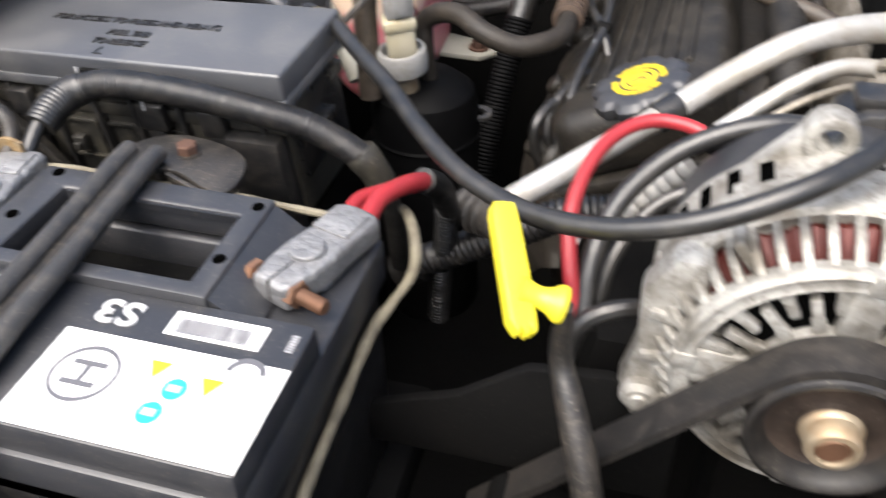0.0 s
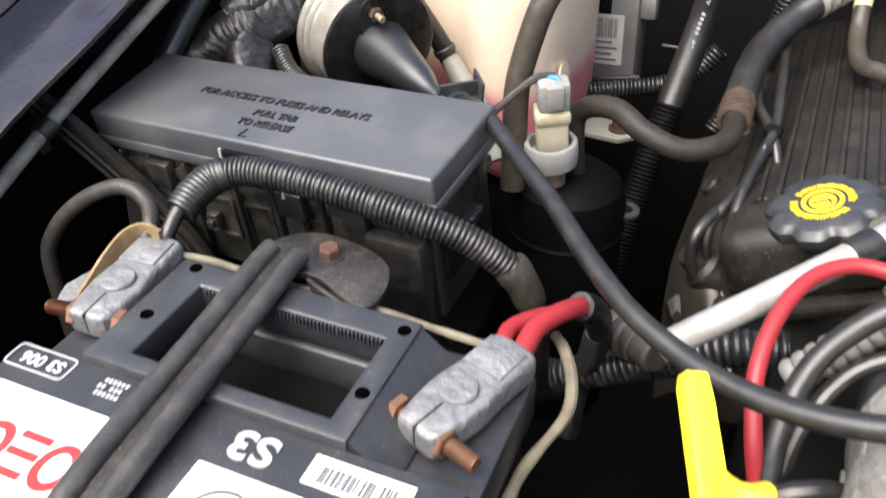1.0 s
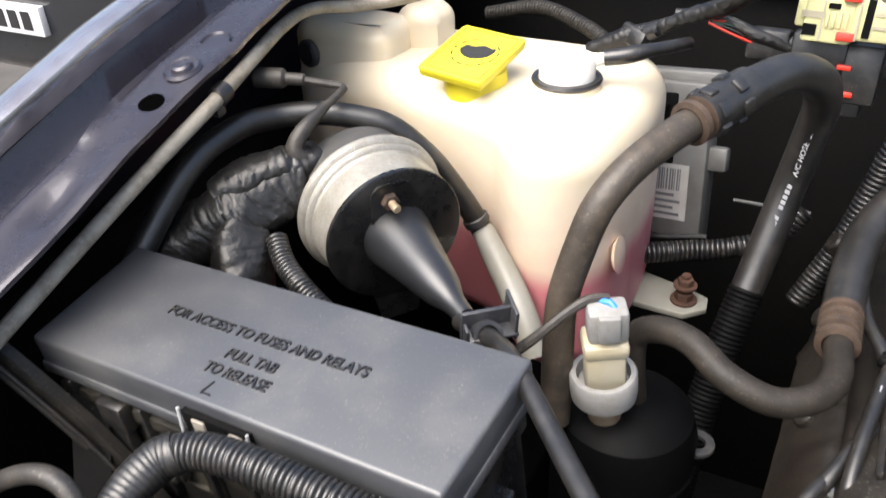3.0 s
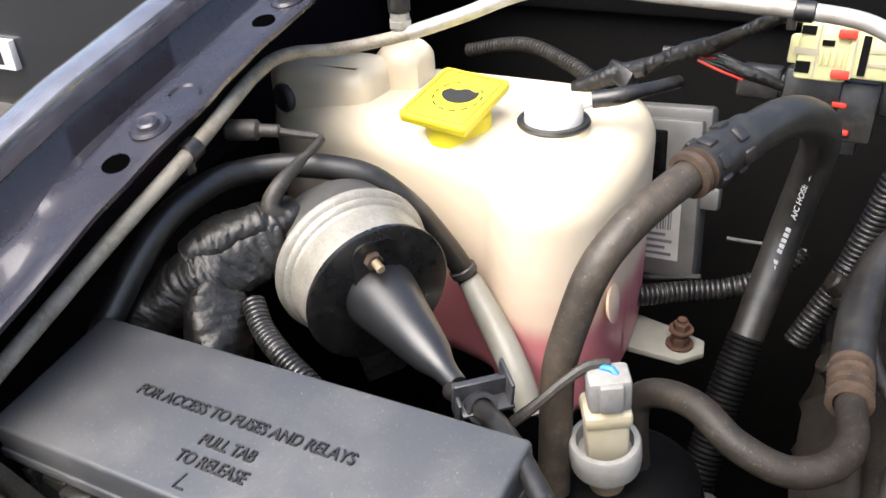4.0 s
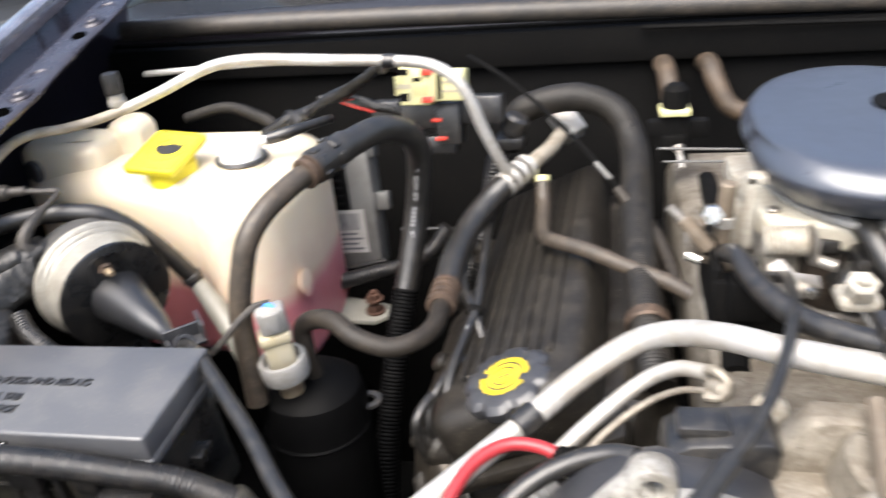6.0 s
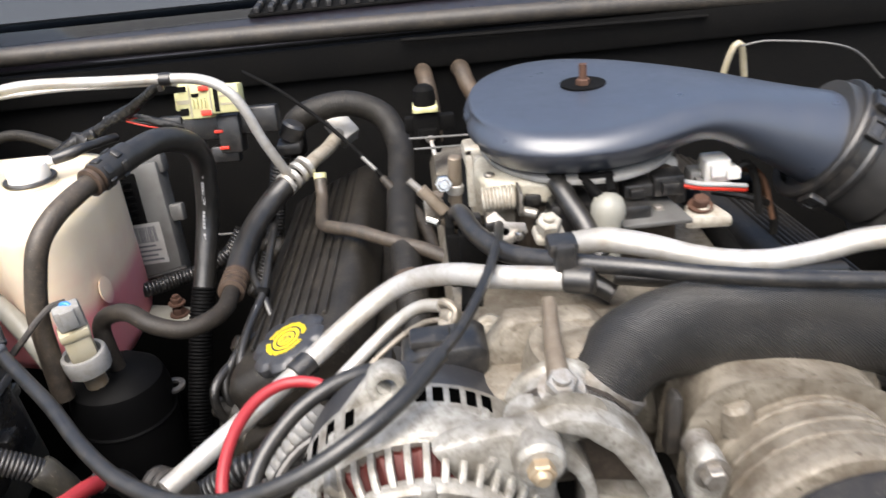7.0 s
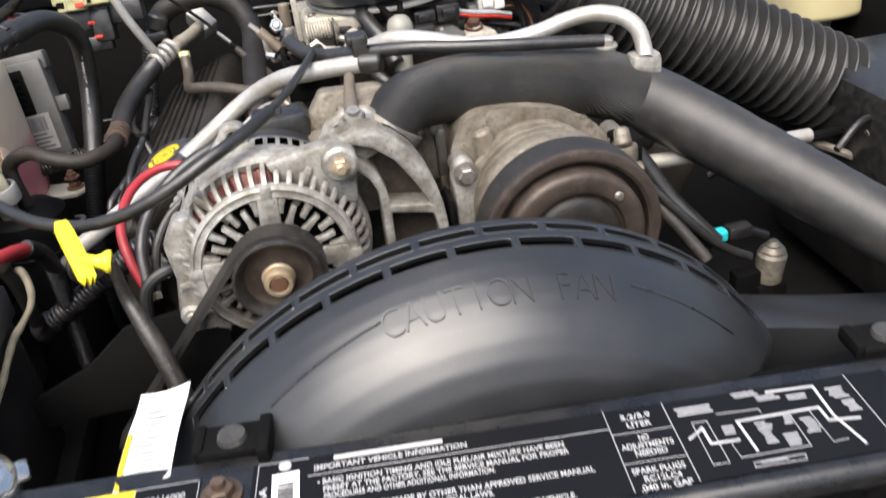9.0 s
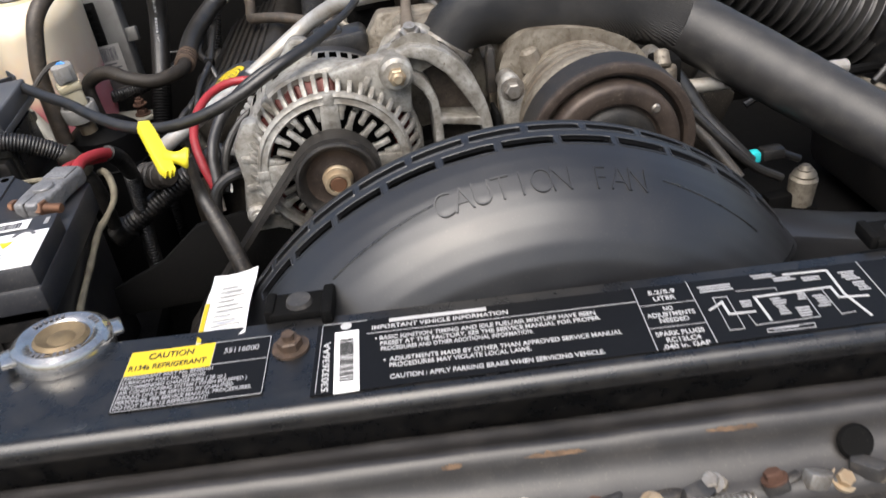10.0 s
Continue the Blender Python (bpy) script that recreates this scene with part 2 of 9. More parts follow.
PRINTD = mat("dark_grey_print", (0.10, 0.10, 0.11), 0.5, amount=0.2, bump=0.0)
PRINTK = mat("black_print", (0.02, 0.02, 0.02), 0.5, amount=0.1, bump=0.0)
PRINTR = mat("red_print", (0.6, 0.03, 0.03), 0.45, amount=0.1, bump=0.0)
PRINTY = mat("yellow_print", (0.62, 0.47, 0.02), 0.45, amount=0.15, bump=0.0)
PRINTB = mat("blue_print", (0.02, 0.30, 0.60), 0.45, amount=0.1, bump=0.0)
PAINT = mat("dark_metallic_paint", (0.018, 0.015, 0.022), 0.30, metal=0.35, other=(0.03, 0.026, 0.034), amount=0.4, scale=9, bump=0.03, coat=0.9)
# Wing lip: the reflected sky is put into this pale colour.
LIPP = mat("sky_lit_wing_paint", (0.46, 0.45, 0.47), 0.13, metal=0.85, other=(0.22, 0.19, 0.20), amount=0.6, scale=30, bump=0.05, coat=0.6)
PAINTD = mat("dusty_painted_steel", (0.028, 0.0255, 0.034), 0.26, metal=0.35, other=(0.045, 0.041, 0.05), amount=0.35, scale=7, bump=0.08, coat=0.35, dust=0.12, dusty=(0.09, 0.082, 0.086), grit=0.14)
FELT = mat("cream_wire", (0.17, 0.15, 0.105), 0.7, other=(0.055, 0.046, 0.032), amount=0.7, scale=60)
CARD = mat("brown_corroded_strap", (0.23, 0.145, 0.055), 0.65, other=(0.08, 0.055, 0.035), amount=0.7, scale=60, bump=0.8, dust=0.4, dusty=(0.34, 0.29, 0.2))
CHROME = mat("silver_plated_cap", (0.66, 0.65, 0.63), 0.16, metal=0.95, other=(0.45, 0.43, 0.38), amount=0.4, scale=60, dust=0.2, dusty=(0.2, 0.17, 0.12), bump=0.1)
FOIL = mat("crumpled_foil", (0.42, 0.41, 0.39), 0.3, metal=0.9, other=(0.3, 0.26, 0.2), amount=0.6, scale=40, dust=0.6, dusty=(0.10, 0.075, 0.05), bump=0.6, fine=120, depth=0.002)
# Black plastic of the hat, with the mirrored sky's blue in its base.
HAT = mat("sky_tinted_black_plastic", (0.034, 0.041, 0.058), 0.30, other=(0.046, 0.054, 0.070), amount=0.4, scale=10, bump=0.10, fine=900, depth=0.0002, dust=0.03, dusty=(0.12, 0.11, 0.1), spec=1.0)
COVER = mat("oily_valve_cover", (0.0088, 0.0077, 0.0063), 0.45, other=(0.0165, 0.014, 0.0108), amount=0.7, scale=12, dust=0.27, dusty=(0.055, 0.046, 0.034), bump=0.45, fine=160, speck=(0.30, 0.28, 0.24), speck_at=0.745, spec=0.4, grit=0.4)
SOOT = mat("sooty_rubber", (0.0065, 0.006, 0.0055), 0.55, other=(0.018, 0.0155, 0.012), amount=0.7, scale=20, dust=0.15, dusty=(0.055, 0.045, 0.034), bump=0.4, spec=0.35, grit=0.2)
# Darker copy of the dusty brown: the deep bay's shade is in its colour.
DARKP = mat("shade_darkened_brown", (0.0135, 0.0112, 0.009), 0.56, other=(0.030, 0.0235, 0.017), amount=0.6, scale=34, dust=0.28, dusty=(0.060, 0.046, 0.033), bump=0.4, spec=0.35, speck=(0.16, 0.075, 0.03), speck_at=0.76, grit=0.25)
GRIME = mat("grimy_black_steel", (0.012, 0.0115, 0.011), 0.42, other=(0.03, 0.027, 0.024), amount=0.7, scale=40, dust=0.4, dusty=(0.075, 0.06, 0.045), bump=0.6, fine=260, grit=0.5)
TAB = mat("dull_beige_tab", (0.26, 0.24, 0.20), 0.5, amount=0.4, scale=60)
HOSEG = mat("dusty_smooth_hose", (0.018, 0.0175, 0.0175), 0.44, other=(0.034, 0.032, 0.031), amount=0.6, scale=14, dust=0.22, dusty=(0.085, 0.079, 0.07), bump=0.15, grit=0.15)
SLAB = mat("paving", (0.075, 0.073, 0.07), 0.8, other=(0.045, 0.043, 0.041), amount=0.6, scale=6, fine=90, bump=0.4, depth=0.003)
JOINT = mat("ground_soil", (0.05, 0.047, 0.044), 0.9, other=(0.11, 0.10, 0.09), amount=0.6, scale=3, fine=60, bump=0.5, depth=0.004)
SILVER = mat("dark_car_paint", (0.02, 0.022, 0.026), 0.3, metal=0.3, amount=0.15, scale=4, bump=0.0, coat=0.8)

GLASS = bpy.data.materials.new("windscreen_glass")
GLASS.use_nodes = True
_b = GLASS.node_tree.nodes["Principled BSDF"]
_b.inputs["Base Color"].default_value = (0.03, 0.035, 0.04, 1)
_b.inputs["Roughness"].default_value = 0.06


def knit(m):
    """Adds a fine diagonal weave to the relief of m."""
    t, b = m.node_tree, m.node_tree.nodes["Principled BSDF"]
    n, ln = t.nodes.new, t.links.new
    co, wv, bp = n("ShaderNodeTexCoord"), n("ShaderNodeTexWave"), n("ShaderNodeBump")
    wv.bands_direction = "DIAGONAL"
    wv.inputs["Scale"].default_value, wv.inputs["Distortion"].default_value, wv.inputs["Detail"].default_value = 260, 3.0, 2.0
    ln(co.outputs["Object"], wv.inputs["Vector"])
    bp.inputs["Strength"].default_value, bp.inputs["Distance"].default_value = 0.8, 0.0009
    old, mx, sc = b.inputs["Base Color"].links[0].from_socket, n("ShaderNodeMix"), n("ShaderNodeMath")
    mx.data_type, sc.operation = "RGBA", "MULTIPLY"
    sc.inputs[1].default_value = 0.30
    ln(wv.outputs["Fac"], sc.inputs[0])
    ln(sc.outputs[0], mx.inputs[0])
    ln(old, mx.inputs[6])
    mx.inputs[7].default_value = (0.06, 0.057, 0.052, 1)
    ln(mx.outputs[2], b.inputs["Base Color"])
    ln(wv.outputs["Fac"], bp.inputs["Height"])
    ln(b.inputs["Normal"].links[0].from_socket, bp.inputs["Normal"])
    ln(bp.outputs[0], b.inputs["Normal"])


knit(KNIT)


def tank_material():
    """Milky plastic with pink coolant showing through below the fill line."""
    m = mat("milky_tank", (0.70, 0.62, 0.475), 0.36, other=(0.70, 0.60, 0.43), amount=0.4, scale=11, bump=0.1, fine=200, sub=0.5)
    t, b = m.node_tree, m.node_tree.nodes["Principled BSDF"]
    n, ln = t.nodes.new, t.links.new
    old = b.inputs["Base Color"].links[0].from_socket
    geo, sep = n("ShaderNodeNewGeometry"), n("ShaderNodeSeparateXYZ")
    ln(geo.outputs["Position"], sep.inputs[0])
    nz = n("ShaderNodeTexNoise")
    nz.inputs["Scale"].default_value = 14
    ad = n("ShaderNodeMath")
    ad.operation = "MULTIPLY_ADD"
    ln(nz.outputs[0], ad.inputs[0])
    ad.inputs[1].default_value = 0.012
    ln(sep.outputs["Z"], ad.inputs[2])
    mr = n("ShaderNodeMapRange")
    mr.inputs[1].default_value, mr.inputs[2].default_value = 1.052, 1.032
    ln(ad.outputs[0], mr.inputs[0])
    mx = n("ShaderNodeMix")
    mx.data_type = "RGBA"
    ln(mr.outputs[0], mx.inputs[0])
    ln(old, mx.inputs[6])
    mx.inputs[7].default_value = (0.58, 0.21, 0.235, 1)
    # Pinkish tan tint that strengthens downwards to the fill line, broken by noise.
    low_tint, hi, wash = n("ShaderNodeMix"), n("ShaderNodeMapRange"), n("ShaderNodeMath")
    low_tint.data_type, wash.operation = "RGBA", "MULTIPLY"
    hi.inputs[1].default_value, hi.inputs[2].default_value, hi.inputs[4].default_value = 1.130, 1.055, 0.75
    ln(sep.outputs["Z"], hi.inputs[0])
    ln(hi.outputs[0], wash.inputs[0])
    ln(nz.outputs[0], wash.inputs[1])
    ln(wash.outputs[0], low_tint.inputs[0])
    ln(old, low_tint.inputs[6])
    low_tint.inputs[7].default_value = (0.64, 0.42, 0.345, 1)
    ln(low_tint.outputs[2], mx.inputs[6])
    ln(mx.outputs[2], b.inputs["Base Color"])
    return m


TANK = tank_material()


# ---- building helpers ----
WORLDS = {}


def thing(name, at, label, category, group="", kind=""):
    ob = new(name)
    ob.empty_display_size = 0.02
    ob.location = at
    WORLDS[ob.name] = Matrix.Translation(at)
    return tagged(ob, label, category, group, kind)


def finish(name, bm, material, smooth=35):
    me = bpy.data.meshes.new(name)
    bmesh.ops.recalc_face_normals(bm, faces=bm.faces)
    for fc in bm.faces:
        fc.smooth = True
    lim = radians(smooth)
    for e in bm.edges:
        if len(e.link_faces) != 2 or e.calc_face_angle(0.0) > lim:
            e.smooth = False
    bm.to_mesh(me)
    bm.free()
    me.materials.append(material)
    return me


def part(name, bm, material, parent, label="", smooth=35):
    """bm, given in world coordinates, as one mesh object under a thing or a part."""
    w = WORLDS[parent.name]
    bm.transform(w.inverted())
    ob = new(name, finish(name, bm, material, smooth))
    ob.parent = parent
    WORLDS[ob.name] = w
    if label:
        ob["label"] = label
    return ob


def lone(name, bm, material, label, category, group="", kind="", smooth=35):
    """A thing that is one mesh, with its origin at the middle of its base."""
    lo = [min(v.co[k] for v in bm.verts) for k in range(3)]
    hi = [max(v.co[k] for v in bm.verts) for k in range(3)]
    w = Matrix.Translation(((lo[0] + hi[0]) / 2, (lo[1] + hi[1]) / 2, lo[2]))
    bm.transform(w.inverted())
    ob = new(name, finish(name, bm, material, smooth))
    ob.location = w.translation
    WORLDS[ob.name] = w
    return tagged(ob, label, category, group, kind)


def join(*bms):
    out = bms[0]
    for o in bms[1:]:
        me = bpy.data.meshes.new("tmp")
        o.to_mesh(me)
        o.free()
        out.from_mesh(me)
        bpy.data.meshes.remove(me)
    return out


def box(lo, hi, bev=0.0, m=None, seg=2):
    """A box between two corners, its edges rounded by bev, then moved by m."""
    bm = bmesh.new()
    bmesh.ops.create_cube(bm, size=1.0)
    c = [(a + b) / 2 for a, b in zip(lo, hi)]
    s = [abs(b - a) for a, b in zip(lo, hi)]
    bm.transform(Matrix.Translation(c) @ Matrix.Diagonal((*s, 1)))
    if bev:
        bmesh.ops.bevel(bm, geom=bm.edges[:], offset=min(bev, min(s) * 0.45), segments=seg, profile=0.5, affect="EDGES")
    if m is not None:
        bm.transform(m)
    return bm


def toward(p, q):
    """The pose at p whose z points to q."""
    return Matrix.Translation(p) @ (Vector(q) - Vector(p)).to_track_quat("Z", "Y").to_matrix().to_4x4()


def lathe(profile, m=None, seg=32, a0=0.0, a1=360.0, wob=None):
    """profile: (radius, height) pairs, turned about z."""
    bm = bmesh.new()
    full = abs(a1 - a0 - 360) < 1e-6
    count = seg if full else seg + 1
    rows = []
    for r, h in profile:
        if r < 1e-6 and full:
            rows.append([bm.verts.new((0, 0, h))])
            continue
        row = []
        for k in range(count):
            a = radians(a0 + (a1 - a0) * k / seg)
            rr = r * (wob(a, h) if wob else 1)
            row.append(bm.verts.new((rr * math.cos(a), rr * math.sin(a), h)))
        rows.append(row)
    for ra, rb in zip(rows, rows[1:]):
        for k in range(seg):
            j = (k + 1) % count
            if len(ra) == 1 and len(rb) > 1:
                bm.faces.new((ra[0], rb[k], rb[j]))
            elif len(rb) == 1 and len(ra) > 1:
                bm.faces.new((ra[k], ra[j], rb[0]))
            elif len(ra) > 1:
                bm.faces.new((ra[k], ra[j], rb[j], rb[k]))
    if m is not None:
        bm.transform(m)
    return bm


def rod(p, q, r, r2=None, seg=16, bev=0.0):
    """A round bar from p to q."""
    h = (Vector(q) - Vector(p)).length
    r2 = r if r2 is None else r2
    b = min(bev, h / 3, r / 2) if bev else 0
    prof = [(0, 0), (r - b, 0), (r, b), (r2, h - b), (r2 - b, h), (0, h)] if b else [(0, 0), (r, 0), (r2, h), (0, h)]
    return lathe(prof, toward(p, q), seg)


def hexnut(p, q, r, seg=6):
    return lathe([(0, 0), (r, 0), (r, (Vector(q) - Vector(p)).length * 0.85), (r * 0.85, (Vector(q) - Vector(p)).length), (0, (Vector(q) - Vector(p)).length)], toward(p, q), seg)


def bolt(p, axis, r=0.007, h=0.006, washer=True):
    """A hexagon bolt head on p, pointing along axis."""
    a = Vector(axis).normalized()
    p = Vector(p)
    bm = hexnut(p, p + a * h, r)
    if washer:
        bm = join(bm, lathe([(0, -0.0012), (r * 1.45, -0.0012), (r * 1.45, 0.0006), (0, 0.0006)], toward(p, p + a), 20))
    return bm


def spline(pts, step=0.004):
    """Points at even steps along a smooth curve through pts."""
    p = [Vector(q) for q in pts]
    p = [p[0] * 2 - p[1]] + p + [p[-1] * 2 - p[-2]]
    out = []
    for i in range(1, len(p) - 2):
        a, b, c, d = p[i - 1:i + 3]
        n = max(2, int((c - b).length / step))
        for k in range(n):
            t = k / n
            out.append(((b * 2) + (c - a) * t + (a * 2 - b * 5 + c * 4 - d) * t * t + (b * 3 - a - c * 3 + d) * t ** 3) / 2)
    out.append(p[-2])
    return out


def tube(pts, r, seg=12, step=0.004, ribs=None, hollow=False, flat=None, rough=0.0):
    """A hose along pts. r: a radius or one for each point. ribs: pitch and depth of a corrugation. flat: a (width, height) section."""
    line = spline(pts, min(step, ribs[0] / 8 if ribs else step))
    if isinstance(r, (list, tuple)):
        knots = np.linspace(0, 1, len(r))
        rad = [float(np.interp(k / (len(line) - 1), knots, r)) for k in range(len(line))]
    else:
        rad = [r] * len(line)
    run, bm, rows = 0.0, bmesh.new(), []
    ahead = (line[1] - line[0]).normalized()
    up = Vector((0, 0, 1)) if abs(ahead.z) < 0.9 else Vector((0, 1, 0))
    side = ahead.cross(up).normalized()
    for i, p in enumerate(line):
        nxt = line[min(i + 1, len(line) - 1)] - line[max(i - 1, 0)]
        if nxt.length > 1e-9:
            ahead = nxt.normalized()
        side = (side - ahead * side.dot(ahead)).normalized()
        up = side.cross(ahead)
        if i:
            run += (p - line[i - 1]).length
        rr = rad[i]
        if ribs:
            ph = (run / ribs[0]) % 1.0
            rr -= ribs[1] * abs(2 * ph - 1) ** 3
        if rough:
            rr *= 1 + rough * noise.noise(p * 60)
        row = []
        for k in range(seg):
            a = 2 * math.pi * k / seg
            ca, sa = math.cos(a), math.sin(a)
            if flat:
                v = side * (flat[0] / 2 * max(-1, min(1, ca * 1.6))) + up * (flat[1] / 2 * max(-1, min(1, sa * 1.6)))
            else:
                v = (side * ca + up * sa) * rr
            row.append(bm.verts.new(p + v))
        rows.append(row)
    for ra, rb in zip(rows, rows[1:]):
        for k in range(seg):
            bm.faces.new((ra[k], ra[(k + 1) % seg], rb[(k + 1) % seg], rb[k]))
    if not hollow:
        bm.faces.new(rows[0][::-1])
        bm.faces.new(rows[-1])
    return bm


def prism(outline, depth, m=None, bev=0.0, holes=()):
    """A flat outline in x, y, raised by depth in z, with holes cut through."""
    bm = bmesh.new()
    loops = [outline, *holes]
    edges = []
    for lp in loops:
        vs = [bm.verts.new((x, y, 0)) for x, y in lp]
        edges += [bm.edges.new((vs[k], vs[(k + 1) % len(vs)])) for k in range(len(vs))]
    if holes:
        bmesh.ops.triangle_fill(bm, use_beauty=True, use_dissolve=True, edges=edges)
    else:
        bm.faces.new(bm.verts[:])
    ext = bmesh.ops.extrude_face_region(bm, geom=bm.faces[:])
    bmesh.ops.translate(bm, verts=[v for v in ext["geom"] if isinstance(v, bmesh.types.BMVert)], vec=(0, 0, depth))
    if bev:
        bmesh.ops.recalc_face_normals(bm, faces=bm.faces)
        sharp = [e for e in bm.edges if len(e.link_faces) == 2 and e.calc_face_angle(0) > 0.6]
        bmesh.ops.bevel(bm, geom=sharp, offset=bev, segments=2, profile=0.5, affect="EDGES")
    if m is not None:
        bm.transform(m)
    return bm


def puffed(outline, z0, z1, r, m=None, n=6, step=0.008):
    """A moulded tank: a smoothed plan outline between two heights, with edges rounded by r."""
    pts = spline([(x, y, 0) for x, y in list(outline) + [outline[0]]], step)[:-1]
    cnt = len(pts)
    nor = []
    for k in range(cnt):
        d = pts[(k + 1) % cnt] - pts[k - 1]
        nor.append(Vector((d.y, -d.x, 0)).normalized())
    levels = [(z0 + r * (1 - math.sin(q * 1.5708 / n)), r * (1 - math.cos(q * 1.5708 / n))) for q in range(n, -1, -1)]
    levels += [(z1 - r * (1 - math.sin(q * 1.5708 / n)), r * (1 - math.cos(q * 1.5708 / n))) for q in range(n + 1)]
    bm, rows = bmesh.new(), []
    for z, ins in levels:
        rows.append([bm.verts.new((p.x - q.x * ins, p.y - q.y * ins, z)) for p, q in zip(pts, nor)])
    for a, b in zip(rows, rows[1:]):
        for k in range(cnt):
            bm.faces.new((a[k], a[(k + 1) % cnt], b[(k + 1) % cnt], b[k]))
    bm.faces.new(rows[0][::-1])
    bm.faces.new(rows[-1])
    if m is not None:
        bm.transform(m)
    return bm


def ring2d(r, n=20, cx=0.0, cy=0.0, a0=0.0, a1=360.0):
    return [(cx + r * math.cos(radians(a0 + (a1 - a0) * k / (n if a1 - a0 == 360 else n - 1))), cy + r * math.sin(radians(a0 + (a1 - a0) * k / (n if a1 - a0 == 360 else n - 1)))) for k in range(n)]


def rrect(w, h, r, n=4):
    out = []
    for cx, cy, a in ((w / 2 - r, h / 2 - r, 0), (-w / 2 + r, h / 2 - r, 90), (-w / 2 + r, -h / 2 + r, 180), (w / 2 - r, -h / 2 + r, 270)):
        out += [(cx + r * math.cos(radians(a + 90 * k / n)), cy + r * math.sin(radians(a + 90 * k / n))) for k in range(n + 1)]
    return out


def letters(body, size, m, thick=0.0003, align="LEFT", bold=0.0, stretch=1.0):
    """Lettering as a mesh, in the plane of m."""
    cu = bpy.data.curves.new("lettering", "FONT")
    cu.body, cu.size, cu.extrude, cu.align_x, cu.align_y, cu.offset = body, size, thick, align, "CENTER", bold
    cu.space_line = 0.85
    ob = bpy.data.objects.new("lettering", cu)
    scene.collection.objects.link(ob)
    me = bpy.data.meshes.new_from_object(ob.evaluated_get(bpy.context.evaluated_depsgraph_get()))
    bm = bmesh.new()
    bm.from_mesh(me)
    bpy.data.objects.remove(ob)
    bpy.data.curves.remove(cu)
    bpy.data.meshes.remove(me)
    bm.transform(m @ Matrix.Diagonal((stretch, 1, 1, 1)))
    return bm


def fitted(body, size, x0, x1, y, m, thick=0.00012, bold=0.0001):
    """Lettering that runs from x0 to x1 in the plane of m."""
    bm = letters(body, size, Matrix.Identity(4), thick, "LEFT", bold)
    lo, hi = min(v.co.x for v in bm.verts), max(v.co.x for v in bm.verts)
    bm.transform(m @ pose(x0, y, 0) @ Matrix.Diagonal(((x1 - x0) / (hi - lo), 1, 1, 1)) @ pose(-lo, 0, 0))
    return bm


def bars(spec, m, thick=0.0004):
    """Plain bars for writing too small to read: (x0, y0, x1, y1) in the plane of m."""
    return join(*[box((a, b, 0), (c, d, thick), 0, m) for a, b, c, d in spec])


# ---- the ground and the car's body round the engine bay ----
lone("ground", box((-60, -60, -0.3), (60, 60, -0.012)), JOINT, "grey earth and joints between paving slabs", "ground", kind="structure")


def rail_height(y):
    return 1.2035 + (0.30 if y < 0.64 else 0.22) * (y - 0.64) + 0.0085


